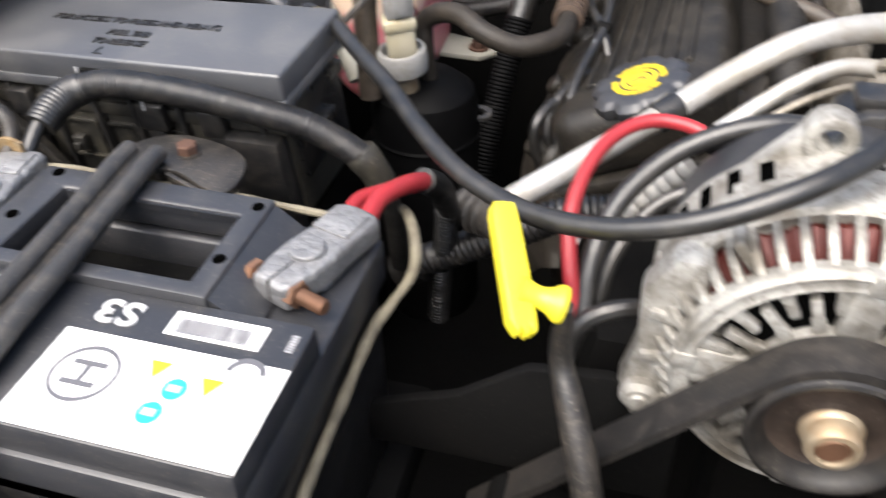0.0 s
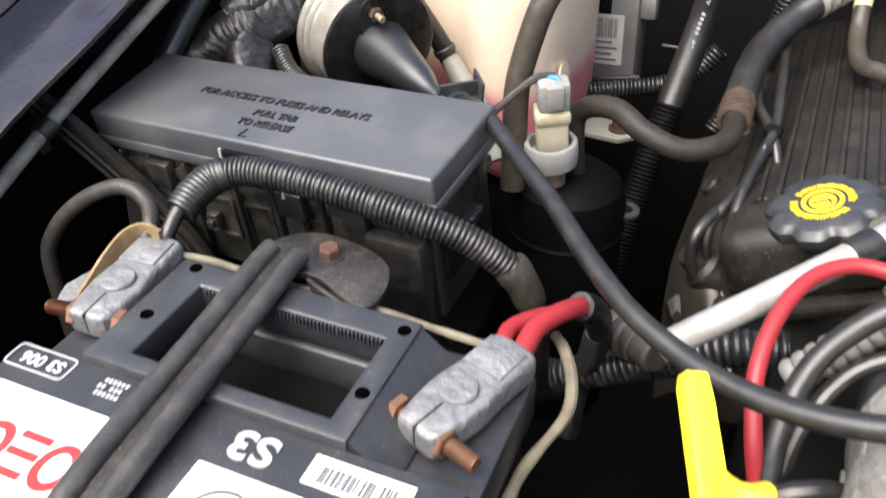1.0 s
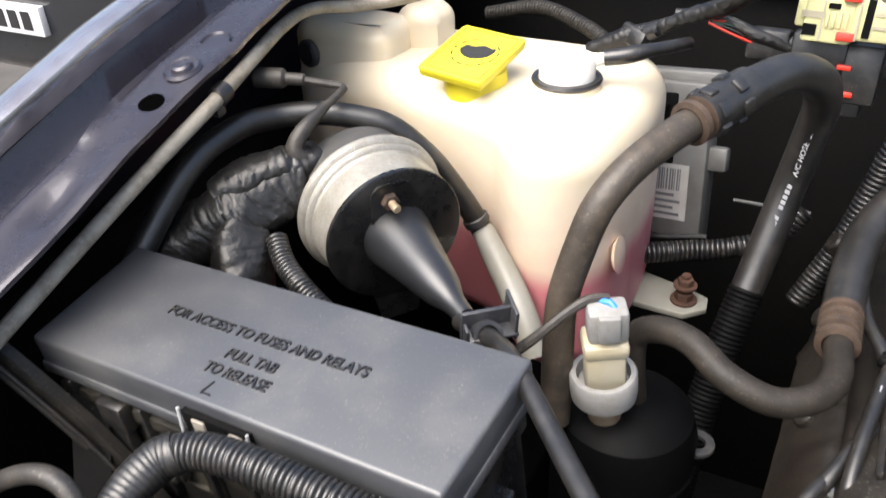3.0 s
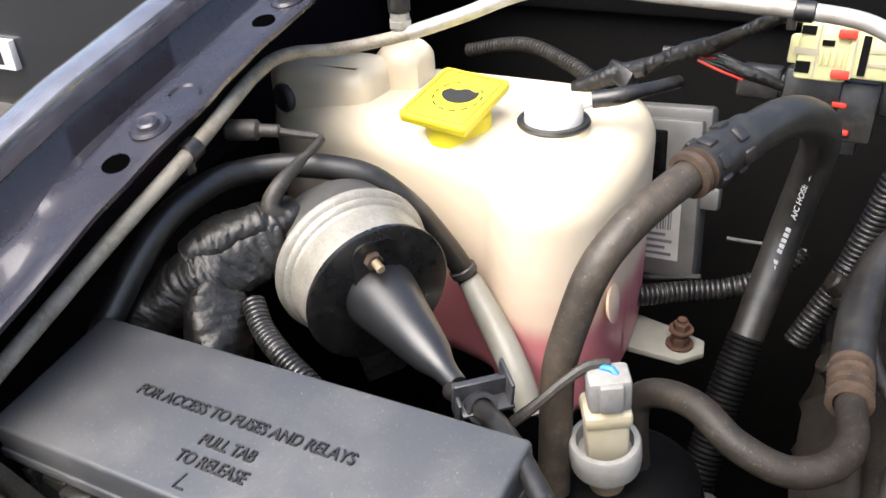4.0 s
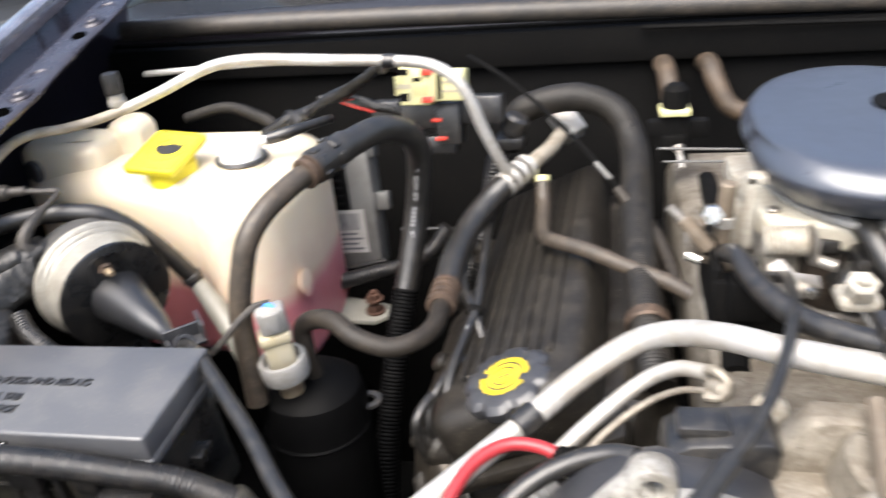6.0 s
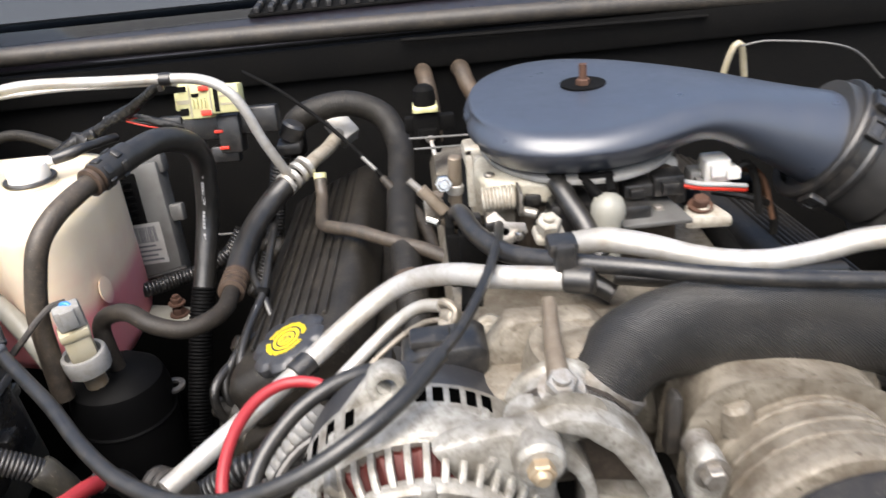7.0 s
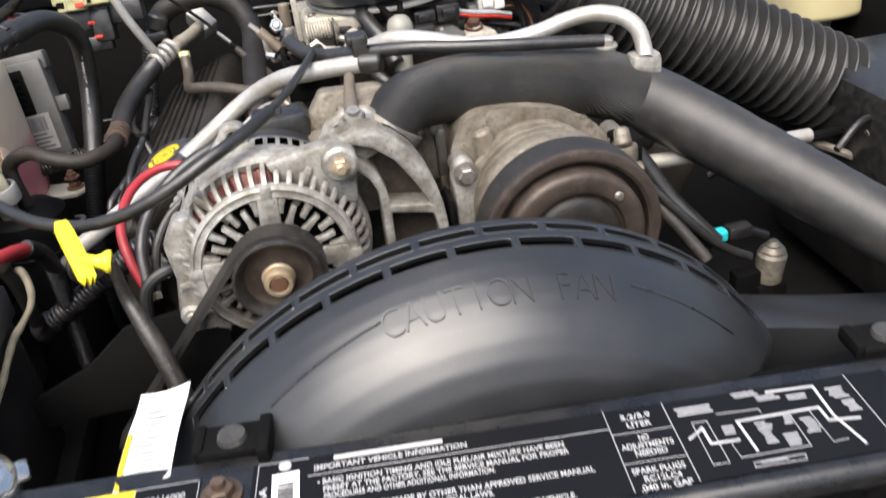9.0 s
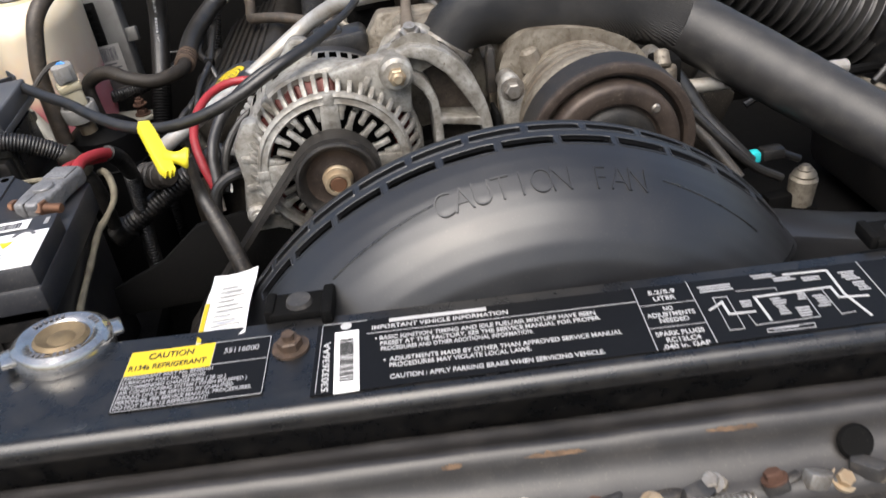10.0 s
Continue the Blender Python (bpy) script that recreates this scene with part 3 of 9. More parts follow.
def inner_wing():
    t = thing("inner_wing", (-0.45, 0.65, 0.6), "dark painted inner wing rail with bolts, holes and stamped edge", "car wing")
    # rail top: a ledge that climbs towards the windscreen, with a pinched inner edge
    bm = bmesh.new()
    n, cols = 110, []
    for k in range(n + 1):
        y = 0.06 + 1.06 * k / n
        z = rail_height(y)
        e = -0.3985 + 0.0016 * math.sin(y * 41) + 0.0012 * noise.noise(Vector((y * 30, 0, 0)))
        dent = 0.006 * math.exp(-((y - 0.525) / 0.020) ** 2)
        bump = 0.006 * math.exp(-((y - 0.577) / 0.007) ** 2)
        xs = [(e - 0.008, -0.006), (e - 0.0005, -0.0045), (e, -0.001), (e - 0.003, 0.0002), (-0.407, 0.0), (-0.415, -dent), (-0.423, -dent), (-0.4305, 0.0), (-0.436, 0.001 + bump), (-0.441, -0.002 + bump * 0.5), (-0.449, -0.014), (-0.459, -0.020), (-0.468, -0.016), (-0.474, 0.004)]
        cols.append([bm.verts.new((x, y, z + dz + 0.0011 * noise.noise(Vector((x * 60, y * 26, 3.0))))) for x, dz in xs])
    for a, b in zip(cols, cols[1:]):
        for j in range(len(a) - 1):
            bm.faces.new((a[j], a[j + 1], b[j + 1], b[j]))
    part("rail", bm, PAINTD, t, "dusty dark violet painted ledge", 50)
    for y in (0.641, 0.80, 0.95):
        z = rail_height(y)
        x = -0.4155
        m = pose(x, y, z, 15)
        part("washer_bolt", join(lathe([(0, 0), (0.0125, 0), (0.0130, 0.001), (0.0112, 0.0030), (0.0085, 0.0022), (0.0075, 0.0020), (0.0065, 0.0042), (0.0045, 0.0052), (0, 0.0040)], m, 28)), PAINTD, t, "painted round-head bolt")
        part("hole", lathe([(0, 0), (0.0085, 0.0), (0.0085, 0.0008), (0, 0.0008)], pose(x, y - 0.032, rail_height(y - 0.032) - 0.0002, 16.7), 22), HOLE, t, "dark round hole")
        part("pressing", lathe([(0.009, 0), (0.0102, 0.0014), (0.0114, 0)], pose(x - 0.001, y + 0.036, rail_height(y + 0.036) - 0.0002, 12.4), 20, 20, 200), PAINTD, t, "half-round stamped mark")
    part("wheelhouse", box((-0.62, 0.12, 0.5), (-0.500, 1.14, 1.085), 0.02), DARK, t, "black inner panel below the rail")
    # outer wing: glossy lip, sky glare coloured in, then down to the outside
    bm, cols = bmesh.new(), []
    for k in range(n + 1):
        y = -0.10 + 1.30 * k / n
        z = rail_height(y)
        sec = [(-0.505, 0.004), (-0.511, -0.03), (-0.530, -0.10), (-0.545, -0.18), (-0.55, -0.55)]
        cols.append([bm.verts.new((x + 0.012 * (y - 0.62), y, z + dz)) for x, dz in sec])
    for a, b in zip(cols, cols[1:]):
        for j in range(len(a) - 1):
            bm.faces.new((a[j], a[j + 1], b[j + 1], b[j]))
    part("outer_wing", bm, PAINT, t, "glossy dark outer wing skin", 50)
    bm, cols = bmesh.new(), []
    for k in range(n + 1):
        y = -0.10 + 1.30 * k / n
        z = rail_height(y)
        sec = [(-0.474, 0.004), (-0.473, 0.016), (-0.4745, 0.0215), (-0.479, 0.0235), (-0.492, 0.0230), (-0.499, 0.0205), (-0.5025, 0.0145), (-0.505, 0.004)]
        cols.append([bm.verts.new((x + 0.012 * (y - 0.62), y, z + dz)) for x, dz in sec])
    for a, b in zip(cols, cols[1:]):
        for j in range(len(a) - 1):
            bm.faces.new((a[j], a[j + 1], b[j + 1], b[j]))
    part("wing_lip", bm, LIPP, t, "folded wing lip, pale with the sky's reflection coloured in", 50)


inner_wing()


def far_wing():
    t = thing("far_wing", (1.06, 0.65, 0.6), "dark painted wing on the far side of the bay", "car wing")
    part("rail", box((1.04, 0.0, 1.06), (1.30, 1.14, 1.10), 0.02), PAINT, t)
    part("wheelhouse", box((1.02, 0.05, 0.5), (1.10, 1.14, 1.08), 0.02), DARK, t)


far_wing()


def firewall():
    t = thing("firewall", (0.3, 1.17, 0.5), "black bulkhead with cowl, rubber seal and windscreen base", "bulkhead", kind="structure")
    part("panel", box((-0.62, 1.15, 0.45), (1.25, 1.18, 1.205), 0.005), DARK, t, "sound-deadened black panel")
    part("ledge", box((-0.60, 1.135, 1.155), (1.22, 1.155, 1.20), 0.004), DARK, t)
    bm = tube([(-0.50, 1.142, 1.226), (-0.28, 1.135, 1.228), (0.0, 1.133, 1.225), (0.4, 1.14, 1.216), (0.8, 1.15, 1.20), (1.25, 1.16, 1.18)], 0.013, 12, 0.02)
    part("seal", bm, DUSTY, t, "dusty rubber weather strip")
    part("cowl", box((-0.62, 1.155, 1.17), (1.25, 1.40, 1.215), 0.012), PAINT, t, "painted cowl top")
    # louvred cowl grille: separate fins
    part("grille_tray", box((-0.05, 1.30, 1.216), (1.0, 1.46, 1.222), 0.002), DARK, t)
    for k in range(46):
        x = -0.04 + k * 0.022
        part("fin", box((x, 1.30, 1.222), (x + 0.009, 1.335, 1.232), 0.002), BLACK, t)
    for k in range(46):
        x = -0.04 + k * 0.022
        part("fin", box((x, 1.345, 1.222), (x + 0.009, 1.38, 1.232), 0.002), BLACK, t)
    part("windscreen", box((-0.65, 0, 0), (1.28, 0.75, 0.006), 0.0, pose(0, 1.42, 1.22, 38)), GLASS, t, "sloping tinted windscreen")
    part("cabin", box((-0.65, 1.20, 0.4), (1.28, 2.1, 1.16), 0.03), DARK, t)
    part("dash", box((-0.6, 1.5, 1.16), (1.25, 2.1, 1.2), 0.02), DARK, t)


firewall()


def bay_floor():
    t = thing("bay_floor", (0.3, 0.6, 0.5), "black underside of the engine bay with cross rails", "underbody", kind="structure")
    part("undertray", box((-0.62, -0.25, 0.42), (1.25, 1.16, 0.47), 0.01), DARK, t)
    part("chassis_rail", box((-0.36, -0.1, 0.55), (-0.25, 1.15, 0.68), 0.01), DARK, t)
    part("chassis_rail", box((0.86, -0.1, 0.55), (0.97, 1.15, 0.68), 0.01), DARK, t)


bay_floor()


def lumpy(lo, hi, m):
    """A rough casting: a box whose faces are cut fine and pushed in and out."""
    bm = box(lo, hi, 0.02, None, 3)
    bmesh.ops.subdivide_edges(bm, edges=[e for e in bm.edges if e.calc_length() > 0.05], cuts=14, use_grid_fill=True)
    for v in bm.verts:
        v.co += Vector((noise.noise(v.co * 34), noise.noise(v.co * 34 + Vector((5, 0, 0))), noise.noise(v.co * 34 + Vector((0, 5, 0))))) * 0.011
        v.co += Vector((noise.noise(v.co * 110), 0, noise.noise(v.co * 110 + Vector((5, 0, 0))))) * 0.003
    bm.transform(m)
    return bm


def engine_block():
    t = thing("engine_block", (0.30, 0.7, 0.55), "dark oily engine block with timing cover and intake", "engine")
    part("block", box((0.05, 0.44, 0.55), (0.57, 1.08, 0.98), 0.03), DARK, t)
    part("head", lumpy((-0.098, -0.22, -0.07), (0.11, 0.23, 0.05), pose(0.088, 0.80, 0.960, -3, -28, 0)), COVER, t, "stained lumpy cylinder head")
    for y in (0.61, 0.71, 0.82, 0.93):
        part("plug_boss", join(rod((0.030, y, 0.985), (-0.004, y - 0.006, 1.010), 0.021, 0.016, 20, 0.004), rod((-0.002, y - 0.006, 1.009), (-0.014, y - 0.008, 1.018), 0.010, 0.009, 14, 0.002)), COVER, t, "oily spark plug boss")
    part("head", box((-0.11, -0.23, -0.07), (0.11, 0.23, 0.05), 0.01, pose(0.545, 0.80, 0.96, -3, 28, 0)), COVER, t)
    part("timing_cover", box((0.14, 0.39, 0.6), (0.48, 0.45, 1.06), 0.02), DARK, t)
    # intake manifold with thermostat neck
    part("intake_manifold", box((0.20, 0.47, 1.00), (0.47, 0.98, 1.105), 0.02), CASTD, t, "tan stained cast manifold")
    part("intake_nose", box((0.205, 0.42, 1.03), (0.31, 0.50, 1.135), 0.018), CASTD, t)
    part("thermostat_neck", join(rod((0.265, 0.455, 1.09), (0.275, 0.44, 1.16), 0.032, 0.028, 24, 0.004), rod((0.262, 0.44, 1.135), (0.315, 0.425, 1.150), 0.026, 0.025, 24, 0.003)), CASTD, t)
    part("manifold_web", prism([(0.215, 1.06), (0.34, 1.06), (0.33, 1.12), (0.29, 1.165), (0.235, 1.168), (0.215, 1.14)], 0.02, pose(0, 0.475, 0, 90), 0.004), CASTD, t)


engine_block()


def valve_cover(x, y, z, roll, far=False):
    t = thing("valve_cover", (x, y, z - 0.03), "oily dark ribbed valve cover on the cylinder head", "valve cover", "valve covers of the engine")
    m = pose(x, y, z, -4, roll, 0)
    part("cover", box((-0.062, -0.23, -0.035), (0.062, 0.23, 0.02), 0.016, m, 3), COVER, t)
    part("flange", box((-0.075, -0.235, -0.045), (0.075, 0.235, -0.033), 0.004, m), COVER, t)
    for k in range(7):
        xx = -0.036 + k * 0.0125
        part("rib", box((xx - 0.0022, -0.185, 0.018), (xx + 0.0022, 0.205, 0.0235), 0.0015, m), COVER, t)
    for yy in (-0.2, -0.07, 0.07, 0.2):
        part("cover_bolt", bolt(m @ Vector((-0.068, yy, -0.031)), m.to_3x3() @ Vector((0, 0, 1)), 0.006, 0.007), STEEL, t)
    return t


valve_cover(0.072, 0.80, 1.045, -24)
valve_cover(0.56, 0.80, 1.02, 24)


def oil_cap():
    t = thing("oil_cap", (0.066, 0.603, 1.05), "black oil filler cap with worn yellow print", "oil cap")
    m = pose(0.0665, 0.595, 1.0720, 0, -21, 12)
    part("neck", lathe([(0.026, -0.05), (0.024, 0.0)], m, 24), COVER, t)

    def lobes(a, h):
        return 1.05 - 0.13 * max(0, math.cos(a * 8)) ** 1.4
    part("cap", lathe([(0.0, 0.0), (0.0315, 0.0), (0.0335, 0.003), (0.0335, 0.009), (0.030, 0.0125), (0.0275, 0.0135), (0.0, 0.0135)], m, 84, wob=lobes), GREYBLACK, t)
    p = m @ pose(0, 0, 0.0137)
    part("print_ring", lathe([(0.0098, 0.0), (0.0098, 0.0004), (0.0127, 0.0004), (0.0127, 0.0)], p, 48), PRINTY, t, "yellow ring")
    part("print_disc", lathe([(0, 0.0003), (0.0080, 0.0003), (0.0080, 0.0)], p, 40), PRINTY, t, "worn yellow disc")
    part("print_oil_can", join(box((-0.0055, -0.0008, 0), (0.0040, 0.0006, 0.0006), 0, p), box((-0.0025, 0.0028, 0), (0.0030, 0.0038, 0.0006), 0, p), box((0.0036, -0.0045, 0), (0.0048, 0.0010, 0.0006), 0, p), box((-0.0030, -0.0048, 0), (0.0020, -0.0040, 0.0006), 0, p)), GREYBLACK, t, "oil can symbol left bare")
    blocks = []
    for k in range(60):
        if k in (9, 10, 11, 38, 39, 40, 41):
            continue
        a = radians(k * 6)
        blocks.append(box((-0.0006, 0.0146, 0), (0.0006 - 0.0002 * (k % 3 == 1), 0.0146 + 0.0048 - 0.0010 * (k % 4 == 2), 0.0004), 0, p @ Matrix.Rotation(a, 4, "Z")))
    part("print_text", join(*blocks), PRINTY, t, "yellow worn lettering as bars")


oil_cap()


# ---- battery corner ----
def battery():
    t = thing("battery", (-0.182, 0.307, 0.905), "black car battery with white label and plastic carry frame", "battery")
    x0, x1, y0, y1 = -0.303, -0.059, 0.214, 0.394
    part("case", box((x0 + 0.004, y0 + 0.004, 0.905), (x1 - 0.004, y1 - 0.004, 1.05), 0.004), BLACK, t, "ribbed black case")
    for k in range(8):
        part("case_rib", box((x0 + 0.004 + k * 0.0295, y0, 0.93), (x0 + 0.02 + k * 0.0295, y0 + 0.006, 1.04), 0.002), BLACK, t)
    part("lid", join(prism([(x0, y0), (x1, y0), (x1, y1), (x0, y1)], 0.030, pose(0, 0, 1.045), 0.003, [[(-0.239, 0.314), (-0.131, 0.314), (-0.131, 0.367), (-0.239, 0.367)]])), GREYBLACK, t)
    part("front_step", box((x0, y0, 1.03), (x1, y0 + 0.008, 1.058), 0.003), BLACK, t, "step below the lid")
    part("label_deck", box((x0 + 0.002, y0 + 0.003, 1.07), (x1 - 0.001, 0.304, 1.0925), 0.003), GREYBLACK, t, "raised deck under the label")
    # carry frame with a deep open pocket
    m = pose(0, 0, 1.0785)
    outer = [(-0.262, 0.303), (-0.117, 0.303), (-0.117, 0.385), (-0.262, 0.385)]
    hole = [(-0.240, 0.313), (-0.130, 0.313), (-0.130, 0.368), (-0.240, 0.368)]
    part("carry_frame", prism(outer, 0.019, m, 0.0015, [hole]), GREYBLACK, t, "grey-black frame with open pocket")
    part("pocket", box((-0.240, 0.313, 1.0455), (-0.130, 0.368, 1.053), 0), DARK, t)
    part("slope", prism([(0, 0), (0.022, 0), (0, 0.018)], 0.078, pose(-0.117, 0.383, 1.0772, 90)), GREYBLACK, t)
    for k in range(48):
        x = -0.2365 + k * 0.0022
        part("tooth", box((x, 0.3660, 1.0915), (x + 0.0012, 0.3690, 1.0960), 0), GREYBLACK, t)
    for x, y in ((-0.251, 0.379), (-0.251, 0.338), (-0.1235, 0.376), (-0.1235, 0.331)):
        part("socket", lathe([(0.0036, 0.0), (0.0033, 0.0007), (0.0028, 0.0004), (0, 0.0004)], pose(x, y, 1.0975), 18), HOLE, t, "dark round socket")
    # white label fields and prints, read from the far side
    z = 1.0928
    part("label_field", box((-0.1725, 0.2185, z), (-0.0605, 0.274, z + 0.0004)), WHITE, t, "glossy white label field")
    part("label_field", box((-0.300, 0.2185, z), (-0.2145, 0.278, z + 0.0004)), WHITE, t)
    part("sticker", box((-0.127, 0.281, z), (-0.080, 0.296, z + 0.0006), 0, None), WHITE, t, "white barcode sticker")
    bc = []
    random.seed(4)
    x = -0.123
    while x < -0.087:
        w = random.choice((0.0004, 0.0007, 0.0011))
        bc.append((x, 0.2825, x + w, 0.2915))
        x += w + random.choice((0.0005, 0.0009))
    tagged(part("barcode", bars(bc, pose(0, 0, z + 0.0008)), PRINTD, t), kind="stuff")
    part("type_letters", letters("S3", 0.021, pose(-0.143, 0.289, z + 0.0003, 0, 0, 180), bold=0.0006, stretch=1.15), PRINTW, t, "white letters upside down")
    part("code_letters", letters("S3 006", 0.0095, pose(-0.2665, 0.2945, z + 0.0003, 0, 0, 180), bold=0.0003), PRINTW, t)
    part("code_frame", prism(rrect(0.037, 0.0145, 0.003), 0.0004, pose(-0.281, 0.2945, z), 0, [rrect(0.0352, 0.0127, 0.0022)]), PRINTW, t)
    part("ratings", bars([(0.2290 + 0.0024 * q + 0.0012 * (r % 2), 0.2874 + 0.0040 * r, 0.2306 + 0.0024 * q + 0.0012 * (r % 2), 0.2898 + 0.0040 * r) for r in range(3) for q in range(6) if (q, r) != (3, 1)], pose(0, 0, z) @ Matrix.Diagonal((-1, 1, 1, 1))), PRINTW, t, "small white figures as bars")
    part("emblem", prism(ring2d(0.0160, 40, -0.148, 0.250), 0.0004, pose(0, 0, z + 0.0006), 0, [ring2d(0.0140, 40, -0.148, 0.250)]), PRINTD, t, "grey ring emblem")
    part("emblem_symbol", bars([(-0.1565, 0.2430, -0.1395, 0.2456), (-0.1565, 0.2544, -0.1395, 0.2570), (-0.1494, 0.2456, -0.1466, 0.2544)], pose(0, 0, z + 0.0006)), PRINTD, t)
    # red brand band drawn as plain rings and bars
    for k, x in enumerate((-0.2265, -0.2455, -0.2645, -0.2835)):
        if k % 2 == 0:
            part("brand_shape", prism([(a * 0.78, b) for a, b in ring2d(0.0125, 28)], 0.0004, pose(x, 0.247, z + 0.0006), 0, [[(a * 0.78, b) for a, b in ring2d(0.0078, 28)]]), PRINTR, t, "red rounded shape")
        else:
            part("brand_shape", join(box((x - 0.008, 0.2355, 0), (x + 0.008, 0.2395, 0.0004), 0, pose(0, 0, z + 0.0006)), box((x - 0.008, 0.2455, 0), (x + 0.008, 0.2495, 0.0004), 0, pose(0, 0, z + 0.0006)), box((x - 0.008, 0.2548, 0), (x + 0.008, 0.2588, 0.0004), 0, pose(0, 0, z + 0.0006))), PRINTR, t, "red bars")
    for x, y in ((-0.1175, 0.2605), (-0.0905, 0.2565)):
        part("warning_mark", prism([(-0.0055, 0.004), (0.0055, 0.004), (0, -0.006)], 0.0004, pose(x, y, z + 0.0006)), PRINTY, t, "yellow triangle")
    for x, y in ((-0.1045, 0.2515), (-0.1085, 0.2375)):
        part("notice_mark", prism(ring2d(0.0058, 24), 0.0004, pose(x, y, z + 0.0006)), PRINTB, t, "blue disc")
        part("notice_white", bars([(-0.003, -0.0018, 0.003, 0.0018)], pose(x, y, z + 0.001)), PRINTW, t)
    for x, y in ((-0.1235, 0.2435), (-0.0925, 0.2375)):
        part("ban_mark", join(prism(ring2d(0.0055, 24), 0.0004, pose(x, y, z + 0.0006), 0, [ring2d(0.0045, 24)]), box((-0.005, -0.0005, 0), (0.005, 0.0005, 0.0004), 0, pose(x, y, z + 0.0006, 0, 0, 45))), PRINTG, t, "faded ring with slash")
    part("label_arc", prism(ring2d(0.0095, 20, 0, 0, 10, 175) + ring2d(0.0065, 20, 0, 0, 10, 175)[::-1], 0.0004, pose(-0.0790, 0.2665, z + 0.0006)), PRINTD, t, "dark curved mark")
    part("side_print", bars([(-0.068, 0.284 + k * 0.0016, -0.0645, 0.285 + k * 0.0016) for k in range(7)], pose(0, 0, z)), PRINTG, t)
    # posts
    for x, y in ((-0.287, 0.357), (-0.085, 0.352)):
        part("post", lathe([(0.0125, 0), (0.0095, 0.004), (0.0098, 0.0216), (0.0092, 0.0224), (0, 0.0226)], pose(x, y, 1.0745), 28), LEAD, t, "round lead post")


battery()


def terminal(name, label, x, y, turn, bolt_side):
    """A lead clamp round a post; its tail points along turn degrees."""
    t = thing(name, (x, y, 1.076), label, "battery clamp", "battery clamps")
    m = pose(x, y, 1.078, 0, 0, turn) @ Matrix.Diagonal((0.84, 0.84, 0.95, 1))
    part("clamp", puffed([(-0.013, -0.034), (0.0, -0.035), (0.013, -0.034), (0.0165, -0.020), (0.0185, 0.0), (0.0168, 0.018), (0.0165, 0.034), (0.0150, 0.050), (0.0, 0.053), (-0.0150, 0.050), (-0.0165, 0.034), (-0.0168, 0.018), (-0.0185, 0.0), (-0.0165, -0.020)], 0.0, 0.0172, 0.004, m, 4, 0.004), LEAD, t, "pitted lead clamp")
    # Uncut slit: a thin dark inlay carries the shade within it.
    part("clamp_slit", box((-0.0008, -0.0352, 0.004), (0.0008, -0.0120, 0.0174), 0.0003, m), DUSTB, t, "slit in the clamp, shade given by a dark inlay")
    part("tail_seam", box((-0.0135, 0.020, 0.0165), (0.0135, 0.046, 0.0186), 0.0012, m @ pose(0, 0, 0, 0, 0, 2)), LEAD, t, "folded lead over the cable")
    a, b = m @ Vector((-0.020 * bolt_side, -0.026, 0.009)), m @ Vector((0.036 * bolt_side, -0.026, 0.009))
    th = []
    for k in range(22):
        p, q = a.lerp(b, 0.45 + k * 0.025), a.lerp(b, 0.45 + k * 0.025 + 0.016)
        th.append(rod(p, q, 0.0045, 0.0038, 12))
    part("clamp_bolt", join(rod(a, b, 0.0036, seg=12), *th), COPPER, t, "coppery threaded bolt")
    part("clamp_nut", hexnut(a.lerp(b, 0.55), a.lerp(b, 0.66), 0.0078), COPPER, t)
    part("bolt_head", hexnut(a.lerp(b, 0.05), a.lerp(b, -0.06), 0.0075), COPPER, t)
    return t, m


tp, mp = terminal("positive_clamp", "grey lead battery clamp with copper bolt on post", -0.085, 0.352, -20, 1)
tn, mn = terminal("negative_clamp", "corroded lead battery clamp with brown strap and bolt", -0.287, 0.357, 4, -1)
part("strap", tube([tuple(mn @ Vector(v)) for v in ((0.002, 0.046, 0.0185), (-0.012, 0.049, 0.0195), (-0.0205, 0.040, 0.0185), (-0.0225, 0.020, 0.0140), (-0.0230, 0.000, 0.0070), (-0.0240, -0.018, 0.0010))], 0.003, 8, 0.003, flat=(0.0022, 0.013), rough=0.12), CARD, tn, "brown corroded metal strap")
part("corroded_lump", puffed([(-0.036, -0.006), (-0.030, 0.010), (-0.0255, 0.016), (-0.0245, 0.004), (-0.026, -0.016), (-0.032, -0.018)], 0.0, 0.010, 0.003, mn), LEAD, tn, "corroded lead lump")


